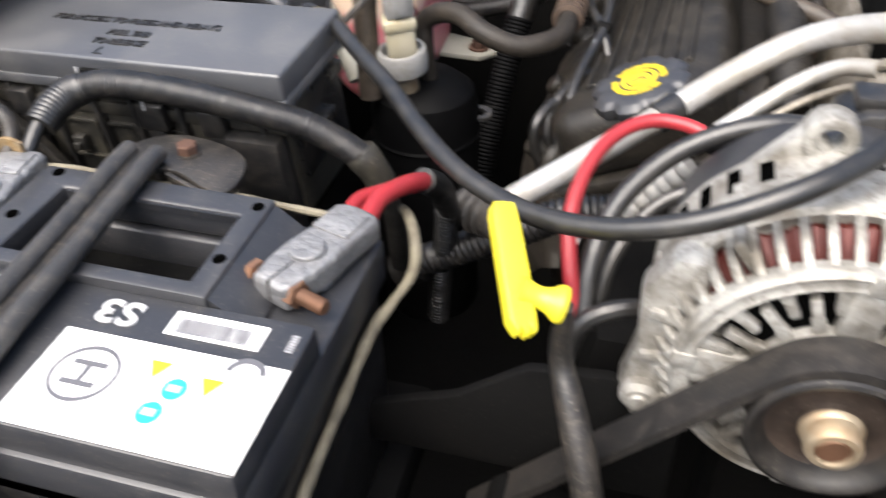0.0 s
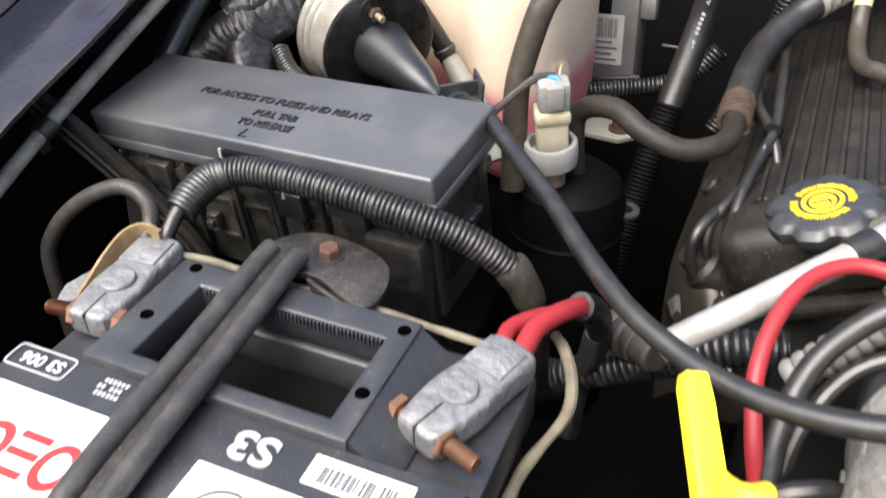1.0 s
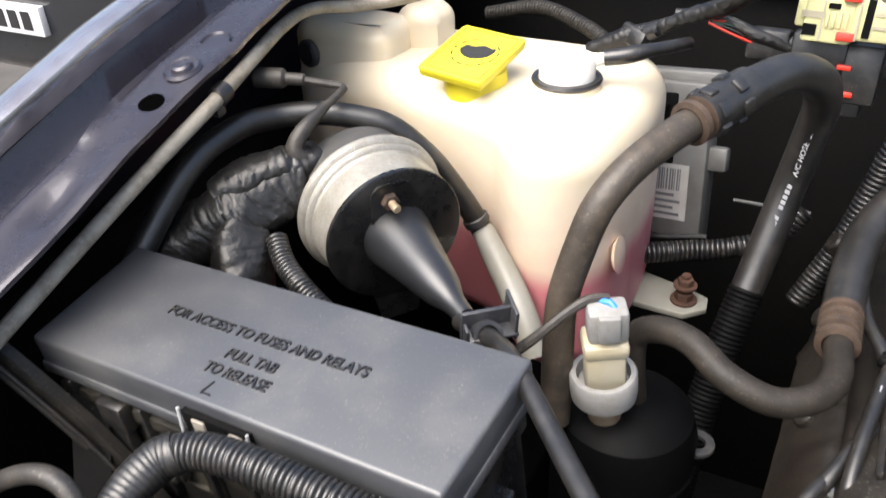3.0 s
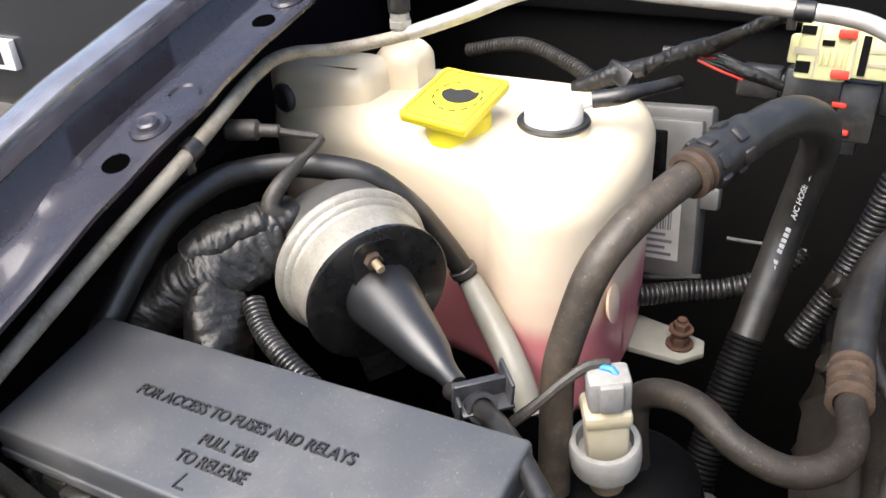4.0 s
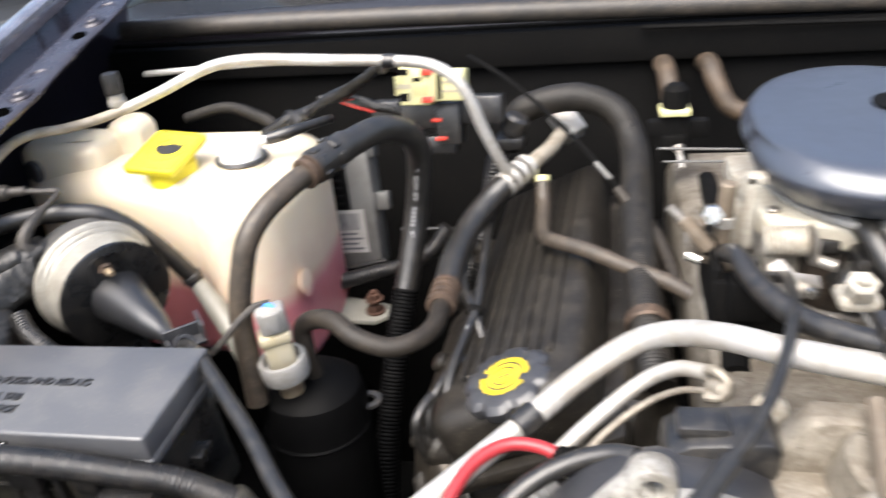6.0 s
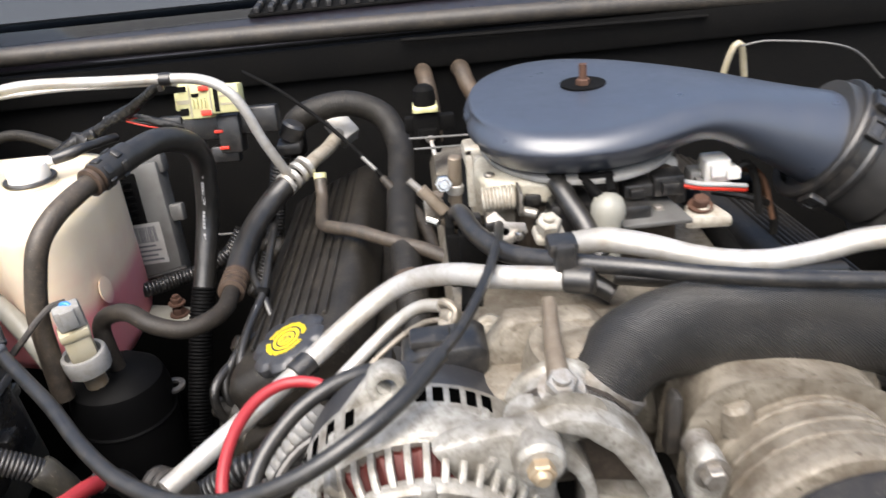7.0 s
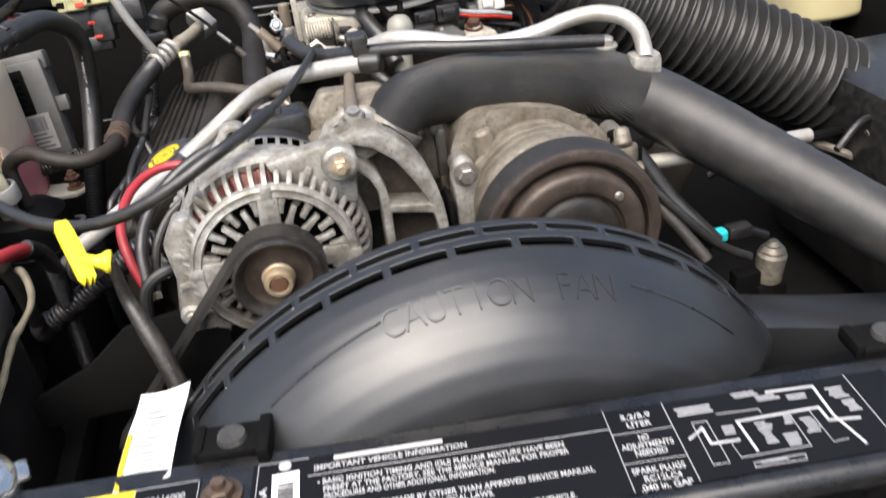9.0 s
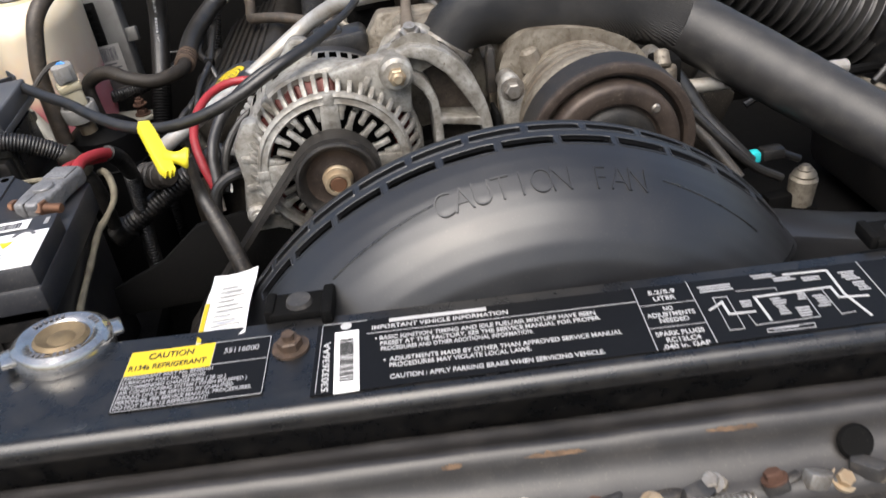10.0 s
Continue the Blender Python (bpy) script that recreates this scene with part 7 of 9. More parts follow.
def compressor():
    cx, cz = 0.411, 1.067
    t = thing("ac_compressor", (cx, 0.38, 0.99), "dirty cast air conditioning compressor with clutch pulley", "compressor")
    M = pose(cx, 0, cz, -90)
    part("body", lathe([(0, 0.345), (0.063, 0.345), (0.0640, 0.350), (0.0640, 0.375), (0.0605, 0.380), (0.0605, 0.40), (0.0625, 0.405), (0.0625, 0.455), (0.057, 0.47), (0, 0.47)], M, 64), CASTD, t, "tan stained cast body")
    for y, r in ((0.362, 0.0652), (0.3735, 0.0656), (0.392, 0.0625), (0.418, 0.0645)):
        part("body_rib", lathe([(r - 0.004, y - 0.003), (r - 0.0008, y - 0.0022), (r, y), (r - 0.0008, y + 0.0022), (r - 0.004, y + 0.003)], M, 64, wob=lambda a, h: 1 + 0.004 * math.sin(a * 9) + 0.003 * math.sin(a * 23 + h * 90)), CASTD, t, "worn casting rib")
    part("boss", rod((0.372, 0.40, 1.105), (0.366, 0.40, 1.128), 0.012, 0.009, 18, 0.003), CASTD, t, "cast boss")
    part("nose_ring", lathe([(0.060, 0.330), (0.068, 0.333), (0.0700, 0.338), (0.0690, 0.346)], M, 64), CASTD, t)
    part("rear_housing", puffed([(0.345, 0.94), (0.339, 1.00), (0.339, 1.06), (0.341, 1.098), (0.349, 1.124), (0.364, 1.137), (0.388, 1.137), (0.425, 1.131), (0.458, 1.118), (0.480, 1.092), (0.487, 1.05), (0.486, 1.0), (0.48, 0.94)], 0, 0.045, 0.006, pose(0, 0.445, 0, 90), 4), CASTD, t, "stained rear housing")
    part("mount_plate", prism([(0.326, 1.088), (0.328, 1.130), (0.331, 1.134), (0.336, 1.132), (0.335, 1.088)], 0.012, pose(0, 0.415, 0, 90), 0.002), DUSTY, t, "thin mounting plate")
    part("mount_plate", prism([(0.470, 0.96), (0.464, 1.08), (0.474, 1.098), (0.484, 1.09), (0.486, 0.96)], 0.035, pose(0, 0.40, 0, 90), 0.003), CAST, t)
    for p in ((0.343, 0.368, 1.103), (0.497, 0.400, 1.090)):
        part("bolt", join(bolt(p, (0, -1, 0), 0.0078, 0.008), rod((p[0], p[1], p[2]), (p[0], p[1] + 0.03, p[2]), 0.010, seg=18)), STEEL, t, "dull hexagon bolt")
    part("pulley", lathe([(0.060, 0.318), (0.0745, 0.318), (0.0768, 0.315), (0.0768, 0.2925), (0.0760, 0.2895), (0.0700, 0.2890), (0.0655, 0.300), (0.060, 0.300)], M, 80), BELT, t, "black clutch pulley rim")
    part("pulley_lip", lathe([(0.0762, 0.2898), (0.0752, 0.2868), (0.0732, 0.2858), (0.0680, 0.2862), (0.0652, 0.2885), (0.0642, 0.2990)], M, 80), PULLEY, t, "brown worn lip")
    part("clutch_plate", lathe([(0.0, 0.284), (0.036, 0.284), (0.0405, 0.2835), (0.0425, 0.2800), (0.0440, 0.2794), (0.0545, 0.2794), (0.0575, 0.2805), (0.0596, 0.2835), (0.0602, 0.297), (0.050, 0.300)], M, 80), PULLEY, t, "brown rusty clutch plate")
    part("hub", lathe([(0, 0.2875), (0.011, 0.2870), (0.0135, 0.2790), (0.0165, 0.2755), (0.024, 0.2748), (0.0335, 0.2768), (0.0375, 0.2795), (0.0392, 0.2838), (0.038, 0.287)], M, 56), SOOT, t, "black rubber hub")
    for a in (-43, 77, 197):
        q = M @ Matrix.Rotation(radians(a), 4, "Z")
        part("rivet", lathe([(0, -0.0024), (0.003, -0.0020), (0.0042, 0.0), (0, 0)], q @ pose(0.0488, 0, 0.2794), 16), STEEL, t, "pale rivet")
    part("front_ear", prism([(0.331, 0.96), (0.332, 1.085), (0.331, 1.100), (0.335, 1.113), (0.343, 1.117), (0.351, 1.112), (0.356, 1.098), (0.352, 1.05), (0.352, 0.96)], 0.016, pose(0, 0.384, 0, 90), 0.003), CAST, t, "cast ear with bolt boss")
    part("pale_fitting", join(rod((0.490, 0.374, 1.096), (0.4915, 0.384, 1.110), 0.0080, 0.0070, 18, 0.002), puffed([(0.482, 0.372), (0.494, 0.369), (0.504, 0.374), (0.505, 0.388), (0.492, 0.393), (0.482, 0.388)], 1.078, 1.096, 0.004), rod((0.501, 0.374, 1.078), (0.503, 0.368, 1.070), 0.006, seg=14, bev=0.002)), CASTD, t, "cast bolted fitting")
    part("side_slot", box((0.3245, 0.36, 1.06), (0.3285, 0.39, 1.085), 0.001), DARK, t)


compressor()


# ---- fan shroud ----
SX, SZ = 0.3025, 0.867
SPROF = [(0.262, 0.228), (0.266, 0.2249), (0.268, 0.2186), (0.2675, 0.2108), (0.266, 0.2010), (0.2635, 0.1890), (0.2600, 0.1775), (0.2550, 0.1655), (0.2487, 0.1540), (0.241, 0.1430), (0.232, 0.1335), (0.221, 0.1250), (0.208, 0.1185), (0.191, 0.1145), (0.165, 0.1120)]


def on_shroud(angle, s):
    """A point and outward normal on the shroud: angle from the crown, s along the profile from 0 to 1."""
    k = s * (len(SPROF) - 1)
    i = min(int(k), len(SPROF) - 2)
    (r0, y0), (r1, y1) = SPROF[i], SPROF[i + 1]
    r, y = r0 + (r1 - r0) * (k - i), y0 + (y1 - y0) * (k - i)
    a = radians(angle)
    out = Vector((math.sin(a), 0, math.cos(a)))
    tan = Vector((math.cos(a), 0, -math.sin(a)))
    slope = (out * (r1 - r0) + Vector((0, y1 - y0, 0))).normalized()
    nrm = tan.cross(slope)
    if nrm.dot(out - Vector((0, 0.6, 0))) < 0:
        nrm = -nrm
    return Vector((SX, y, SZ)) + out * r, nrm.normalized(), tan


def shroud():
    t = thing("fan_shroud", (SX, 0.2, 0.6), "smooth black plastic fan shroud with slots and warning", "fan shroud")
    rows, bm = [], bmesh.new()
    slots = []
    for row_at, half in ((0.22, 0.033), (0.331, 0.030)):
        for k in range(11):
            slots.append((row_at, half, -48.97 + k * 9.5 + (0 if row_at < 0.3 else 4.5), 4.25))
    angles = [-48.97 + 0.25 * k for k in range(-52, 445)]
    cuts = [0.0, 0.187]
    for ra, hf in ((0.22, 0.033), (0.331, 0.030)):
        cuts += [ra + hf * d for d in (-1, -0.92, -0.78, -0.4, 0, 0.4, 0.78, 0.92, 1)]
    cuts = sorted(set(cuts + [k * 0.0125 for k in range(15)] + [0.361 + (1 - 0.361) * k / 46 for k in range(47)]))

    def in_slot(ang, s):
        for ra, hf, c, w in slots:
            ds, da = abs(s - ra) / hf, abs(ang - c)
            if ds < 1 and da < w - (0.25 if ds > 0.78 else 0) - (0.25 if ds > 0.92 else 0):
                return True
        return False
    for s in cuts:
        rows.append([bm.verts.new(on_shroud(a, s)[0]) for a in angles])
    for j in range(len(cuts) - 1):
        for k in range(len(angles) - 1):
            far = angles[k] > 60.5 - 26 * max(0, cuts[j] - 0.30)
            if not far and not in_slot((angles[k] + angles[k + 1]) / 2, (cuts[j] + cuts[j + 1]) / 2):
                bm.faces.new((rows[j][k], rows[j][k + 1], rows[j + 1][k + 1], rows[j + 1][k]))
    loose = [v for v in bm.verts if not v.link_faces]
    bmesh.ops.delete(bm, geom=loose, context="VERTS")
    bmesh.ops.recalc_face_normals(bm, faces=bm.faces)
    dom = part("dome", bm, MOULD, t, "smooth moulded dome", 60)
    th = dom.modifiers.new("thickness", "SOLIDIFY")
    th.thickness, th.offset = 0.004, 0.0
    for ra, hf, c, w in slots:
        loop = [(c + i * w / 4, ra - hf) for i in range(-4, 4)] + [(c + w, ra - hf * 0.8), (c + w, ra), (c + w, ra + hf * 0.8)] + [(c - i * w / 4, ra + hf) for i in range(-4, 4)] + [(c - w, ra + hf * 0.8), (c - w, ra), (c - w, ra - hf * 0.8)]
        pts = []
        for a, s in loop + loop[:1]:
            p, nrm, tan = on_shroud(a, s)
            pts.append(tuple(p + nrm * 0.0019))
        part("slot_rim", tube(pts, 0.0009, 6, 0.004), MOULD, t)
    # letters, one by one round the dome
    word = "CAUTION FAN"
    for k, ch in enumerate(word):
        if ch == " ":
            continue
        p, nrm, tan = on_shroud(-12.9 + k * 3.22, 0.552)
        m = Matrix((tan, nrm.cross(tan), nrm)).transposed().to_4x4()
        m.translation = p + nrm * 0.002
        part("raised_letter", letters(ch, 0.0300, m, 0.0009, "CENTER", -0.0006, 0.76), MOULD, t, "raised letter")
    for side in (-1, 1):
        pts = [tuple(on_shroud(side * (19 + k * 1.7) + 5, 0.525 + 0.004 * k)[0] + on_shroud(side * (19 + k * 1.7) + 5, 0.525)[1] * 0.002) for k in range(13)]
        part("moulded_line", tube(pts, 0.0009, 6, 0.004), SATIN, t)
    # flat side plates that run to the radiator support
    part("side_plate", prism([(-0.075, 0.95), (0.115, 0.95), (0.115, 1.01), (0.075, 1.035), (0.03, 1.03), (-0.01, 1.0), (-0.075, 0.975)], 0.008, pose(0, 0.262, 0, 84), 0.002), DARK, t)
    part("side_plate", prism([(0.50, 0.90), (0.72, 0.90), (0.72, 0.950), (0.62, 0.972), (0.545, 0.992), (0.528, 0.990)], 0.055, pose(0, 0.268, 0, 90), 0.006), MOULD, t, "black side plate")
    bm, last = bmesh.new(), None
    for k in range(31):
        s = k / 30
        p = on_shroud(60.4 - 26 * max(0, s - 0.30), s)[0]
        row = [bm.verts.new(p), bm.verts.new((p.x + 0.012, p.y + 0.012, p.z - 0.012)), bm.verts.new((p.x + 0.030, 0.245, p.z - 0.035))]
        if last:
            bm.faces.new((last[0], last[1], row[1], row[0]))
            bm.faces.new((last[1], last[2], row[2], row[1]))
        last = row
    flank = part("flank_wall", bm, MOULD, t, "folded side of the shroud", 60)
    th = flank.modifiers.new("thickness", "SOLIDIFY")
    th.thickness, th.offset = 0.003, 0.0
    part("front_wall", box((0.06, 0.122, 0.75), (0.545, 0.130, 1.005), 0.002), SATIN, t)
    # Dark disc added inside the dome to put shade behind the slots.
    part("slot_shade_disc", lathe([(0.03, 0.24), (0.255, 0.24)], pose(SX, 0, SZ, -90), 48), DARK, t)


shroud()


# ---- radiator support with labels ----
XM = pose(0.131, 0.090, 1.063, 0, 0.6, -6.0)     # local x along the panel, z up


def taper(x):
    """How far the front edge of the crossmember draws back along its length."""
    return 0.022 * (x - 0.05)


def radiator_support():
    t = thing("radiator_support", (0.3, 0.07, 0.95), "black radiator crossmember with rounded front edge", "crossmember")
    prof = [(0.044, -0.030), (0.041, -0.004), (0.036, 0.0), (-0.034, 0.0), (-0.0445, 0.0), (-0.0470, 0.0010), (-0.0495, 0.0009), (-0.0525, -0.0008), (-0.0550, -0.0040), (-0.0562, -0.0085), (-0.0555, -0.013), (-0.051, -0.020), (-0.046, -0.060)]
    bm = bmesh.new()
    cols = [[bm.verts.new(XM @ Vector((-0.42 + 1.35 * k / 60, y + (taper(-0.42 + 1.35 * k / 60) if y < -0.03 else 0), z))) for y, z in prof] for k in range(61)]
    for a, b in zip(cols, cols[1:]):
        for j in range(len(prof) - 1):
            bm.faces.new((a[j], a[j + 1], b[j + 1], b[j]))
    part("top_panel", bm, SATIN, t, "satin black top panel")
    # beam below: a narrow shelf, then a broad rolled swell, dented a little along its length
    beam = spline([(-0.046, -0.052, 0), (-0.0525, -0.0365, 0), (-0.057, -0.0300, 0), (-0.062, -0.0270, 0), (-0.067, -0.0276, 0), (-0.0715, -0.0268, 0), (-0.077, -0.0240, 0), (-0.0825, -0.0240, 0), (-0.087, -0.0285, 0), (-0.0905, -0.0365, 0), (-0.096, -0.0430, 0), (-0.104, -0.0470, 0), (-0.116, -0.0520, 0), (-0.122, -0.075, 0), (-0.124, -0.15, 0)], 0.003)
    bm, cols = bmesh.new(), []
    for k in range(161):
        x = -0.42 + 1.35 * k / 160
        col = []
        for p in beam:
            dent = 0.0016 * noise.noise(Vector((x * 9, p.x * 40, 2.0))) + 0.0006 * noise.noise(Vector((x * 40, p.x * 90, 7.0)))
            col.append(bm.verts.new(XM @ Vector((x, p.x + taper(x) * 0.8, p.y + dent))))
        cols.append(col)
    for a, b in zip(cols, cols[1:]):
        for j in range(len(beam) - 1):
            bm.faces.new((a[j], a[j + 1], b[j + 1], b[j]))
    part("front_beam", bm, BEAMD, t, "dusty black lower beam", 60)
    for x, y in ((-0.003, 0.0065),):
        part("nut", join(bolt(XM @ Vector((x, y, 0.001)), (0, 0, 1), 0.0085, 0.007), lathe([(0, 0), (0.0125, 0), (0.0125, 0.0016), (0, 0.0016)], XM @ pose(x, y, 0), 24), rod(XM @ Vector((x, y, 0.0)), XM @ Vector((x, y, 0.012)), 0.0042, seg=12)), RUSTY, t, "dull brown flange nut")
    for x, y in ((0.0, 0.047), (0.4165, 0.050)):
        part("shroud_clip", join(box((x - 0.020, y - 0.012, 0.0), (x + 0.020, y + 0.014, 0.007), 0.002, XM), box((x + 0.016, y - 0.018, -0.002), (x + 0.024, y + 0.016, 0.010), 0.002, XM), box((x - 0.024, y - 0.010, -0.002), (x - 0.017, y + 0.014, 0.009), 0.002, XM)), DARK, t, "black plastic clip")
        part("clip_bolt", join(lathe([(0, 0.004), (0.0085, 0.0035), (0.0095, 0.0), (0, 0)], XM @ pose(x, y, 0.007), 20)), WORN, t)
    part("lower_tray", box((-0.42, -0.36, -0.16), (0.93, -0.12, -0.115), 0.01, XM), DARK, t, "grimy lower tray")


radiator_support()


def bonnet_latch():
    t = thing("bonnet_latch", XM @ Vector((0.2, -0.13, -0.1)), "dirty bonnet latch and bolts on the front panel", "latch")
    random.seed(21)
    mats = (GRIME, WORN, PIPED, GRIME, GRIME, WORN, GRIME, STEEL)
    for k in range(22):
        x = 0.125 + 0.0118 * k + random.uniform(-0.004, 0.004)
        y = -0.110 + random.uniform(-0.008, 0.005) + taper(x) * 0.8
        w, d, h = random.uniform(0.010, 0.024), random.uniform(0.006, 0.014), random.uniform(0.004, 0.012)
        m = XM @ pose(x, y, -0.054 + random.uniform(-0.003, 0.003), random.uniform(-25, 25), random.uniform(-20, 20), random.uniform(-40, 40))
        edge = [(w / 2 * c * random.uniform(0.75, 1.1), d / 2 * q * random.uniform(0.75, 1.1)) for c, q in ((1, 0.2), (0.8, 0.9), (0.1, 1), (-0.8, 0.9), (-1, 0.1), (-0.9, -0.8), (0, -1), (0.8, -0.9))]
        part("plate", prism(edge, h, m, 0.0012), mats[k % 8], t)
        if k % 3 == 1:
            part("bolt", bolt(m @ Vector((0, 0, h)), m.to_3x3() @ Vector((0, 0, 1)), 0.0052, 0.005), (STEEL, RUST, ZINC)[k % 9 // 3], t)
    part("latch_plate", prism([(0.27, -0.150), (0.275, -0.128), (0.33, -0.121), (0.42, -0.118), (0.42, -0.150)], 0.004, XM @ pose(0, 0.018, -0.052, 4), 0.0015), GRIME, t, "black folded plate")
    part("spring", tube([tuple(XM @ Vector((0.19, -0.117, -0.048))), tuple(XM @ Vector((0.225, -0.119, -0.046))), tuple(XM @ Vector((0.26, -0.117, -0.048)))], 0.005, 12, ribs=(0.003, 0.0014)), STEEL, t)
    part("buffer", lathe([(0, 0), (0.0095, 0), (0.0105, 0.003), (0.009, 0.005), (0, 0.0045)], XM @ pose(0.326, -0.0905, -0.0400, 48), 24), DARK, t, "black rubber buffer")
    for x, y, z, a, w in ((0.155, -0.0868, -0.0283, 52, 0.036), (0.258, -0.0858, -0.0270, 48, 0.030), (0.095, -0.0868, -0.0283, 52, 0.012)):
        edge = [(w * (q / 16 - 0.5), 0.0010 * math.sin(q * 0.196) + 0.0022 * noise.noise(Vector((q * 0.9, x * 40, 0)))) for q in range(17)]
        edge += [(w * (0.5 - q / 16), -0.0008 - 0.0010 * math.sin(q * 0.196) - 0.0016 * abs(noise.noise(Vector((q * 1.1, x * 40, 4))))) for q in range(17)]
        part("rust_patch", prism(edge, 0.0006, XM @ pose(x, y + taper(x) * 0.8, z + 0.0012, a)), RUSTO, t, "orange rust patch")


bonnet_latch()


def support_labels():
    zt = 0.0014
    t = thing("service_label", XM @ Vector((0.2, -0.01, 0)), "black service information label with white print", "label")
    part("sheet", prism([(0.014, -0.0440), (0.20, -0.0405), (0.40, -0.0362), (0.40, 0.0255), (0.014, 0.0255)], 0.0006, XM @ pose(0, 0, 0.0004)), LABELK, t)
    P = XM @ pose(0, 0, zt)

    def line(s, x0, x1, y, h):
        part("print", fitted(s, h, x0, x1, y, P), PRINTW, t, "white lettering")

    part("brand_bar", bars([(0.062, 0.0205, 0.1274, 0.0240)], XM @ pose(0, 0, zt - 0.0003)), PRINTW, t, "white bar in place of a company name")
    line("IMPORTANT VEHICLE INFORMATION", 0.0506, 0.1413, 0.0157, 0.0058)
    line("BASIC IGNITION TIMING AND IDLE FUEL/AIR MIXTURE HAVE BEEN", 0.0558, 0.1969, 0.0040, 0.0056)
    line("PRESET AT THE FACTORY. SEE THE SERVICE MANUAL FOR PROPER", 0.0563, 0.1985, -0.0018, 0.0056)
    line("PROCEDURES AND OTHER ADDITIONAL INFORMATION.", 0.0569, 0.1548, -0.0075, 0.0056)
    line("ADJUSTMENTS MADE BY OTHER THAN APPROVED SERVICE MANUAL", 0.0625, 0.2092, -0.0185, 0.0056)
    line("PROCEDURES MAY VIOLATE LOCAL LAWS.", 0.0625, 0.1513, -0.0243, 0.0056)
    line("CAUTION : APPLY PARKING BRAKE WHEN SERVICING VEHICLE.", 0.0630, 0.1949, -0.0352, 0.0056)
    for y, x in ((0.0040, 0.0535), (-0.0185, 0.0595)):
        part("bullet", lathe([(0, 0), (0.0008, 0), (0.0008, 0.0002)], P @ pose(x, y, 0), 8), PRINTW, t)
    R = XM @ pose(0, 0, zt - 0.0003)
    for r in ((0.047, 0.0102, 0.2255, 0.0107), (0.2255, -0.0395, 0.2261, 0.0255), (0.2618, -0.0388, 0.2624, 0.0255), (0.2261, 0.0045, 0.2618, 0.0049), (0.2261, -0.0190, 0.2618, -0.0186), (0.3755, -0.0365, 0.3761, 0.0255), (0.0170, 0.0249, 0.047, 0.0254), (0.0170, -0.0425, 0.0175, 0.0254)):
        part("rule", bars([r], R), PRINTG, t, "thin grey rule")
    for s, x0, x1, y in (("5.2/5.9", 0.2345, 0.2525, 0.0175), ("LITER", 0.2365, 0.2510, 0.0107), ("NO", 0.2400, 0.2460, -0.0005), ("ADJUSTMENTS", 0.2280, 0.2585, -0.0065), ("NEEDED", 0.2345, 0.2530, -0.0125), ("SPARK PLUGS", 0.2285, 0.2585, -0.0255), ("RC12LC4", 0.2335, 0.2545, -0.0318), (".040 in. GAP", 0.2295, 0.2585, -0.0380)):
        line(s, x0, x1, y, 0.0060)
    def stroke(pts, w):
        out = []
        for (xa, ya), (xb, yb) in zip(pts, pts[1:]):
            d = math.hypot(xb - xa, yb - ya)
            out.append(box((-w / 2, -w / 2, 0), (d + w / 2, w / 2, 0.0004), 0, R @ pose(xa, ya, 0, 0, 0, math.degrees(math.atan2(yb - ya, xb - xa)))))
        return join(*out)
    for pts in ([(0.3257, 0.0208), (0.3537, 0.0200), (0.3533, -0.0060), (0.3590, -0.0300)], [(0.3003, -0.0234), (0.2989, 0.0006), (0.3484, 0.0020), (0.3488, -0.0095), (0.3660, -0.0110)], [(0.2680, -0.0070), (0.2718, -0.0046), (0.2776, -0.0005), (0.2781, -0.0134), (0.2939, -0.0137)]):
        part("diagram_pipe", stroke(pts, 0.0017), PRINTW, t, "white diagram line")
    for pts in ([(0.2735, 0.005), (0.2824, 0.0046), (0.2824, -0.029), (0.2732, -0.029), (0.2735, 0.005)], [(0.2948, -0.0320), (0.3239, -0.0312), (0.3232, -0.0352), (0.2942, -0.0352), (0.2948, -0.0320)], [(0.2890, -0.0160), (0.2900, -0.0270), (0.3300, -0.0260), (0.3300, -0.0020)], [(0.3420, 0.0010), (0.3430, -0.0260), (0.3520, -0.0250)], [(0.2900, 0.0090), (0.3150, 0.0080), (0.3150, 0.0050)]):
        part("diagram_frame", stroke(pts, 0.0005), PRINTG, t, "thin grey diagram frame")
    random.seed(11)
    tiny = []
    for x, y, n, w in ((0.2665, 0.0170, 3, 0.026), (0.3040, 0.0225, 2, 0.017), (0.3170, 0.0170, 2, 0.015), (0.3060, -0.0040, 3, 0.011), (0.3080, -0.0120, 4, 0.008), (0.3180, -0.0160, 4, 0.010), (0.3235, -0.0020, 3, 0.007), (0.3330, -0.0060, 5, 0.010), (0.3330, 0.0140, 2, 0.016), (0.3590, 0.0150, 4, 0.012), (0.3630, 0.0030, 4, 0.010), (0.2880, -0.0030, 3, 0.008), (0.2980, -0.0330, 1, 0.020)):
        for k in range(n):
            tiny.append((x + random.uniform(0, 0.002), y - 0.0026 * k, x + w * random.uniform(0.7, 1.0), y - 0.0026 * k + 0.0014))
    part("fine_print", bars(tiny, R), PRINTG, t, "tiny print as bars")
    B = XM @ pose(0.0352, -0.0145, 0, 0, 0, 2.5)
    part("barcode_tag", box((-0.0080, -0.0300, 0.0010), (0.0080, 0.0300, 0.0016), 0, B), WHITE, t, "white barcode strip")
    bs, y = [], -0.020
    while y < 0.022:
        w = random.choice((0.0005, 0.0009, 0.0013))
        bs.append((-0.0045, y, 0.0045, y + w))
        y += w + random.choice((0.0006, 0.0011))
    tagged(part("barcode", bars(bs, B @ pose(0, 0, 0.0016)), PRINTK, t), kind="stuff")
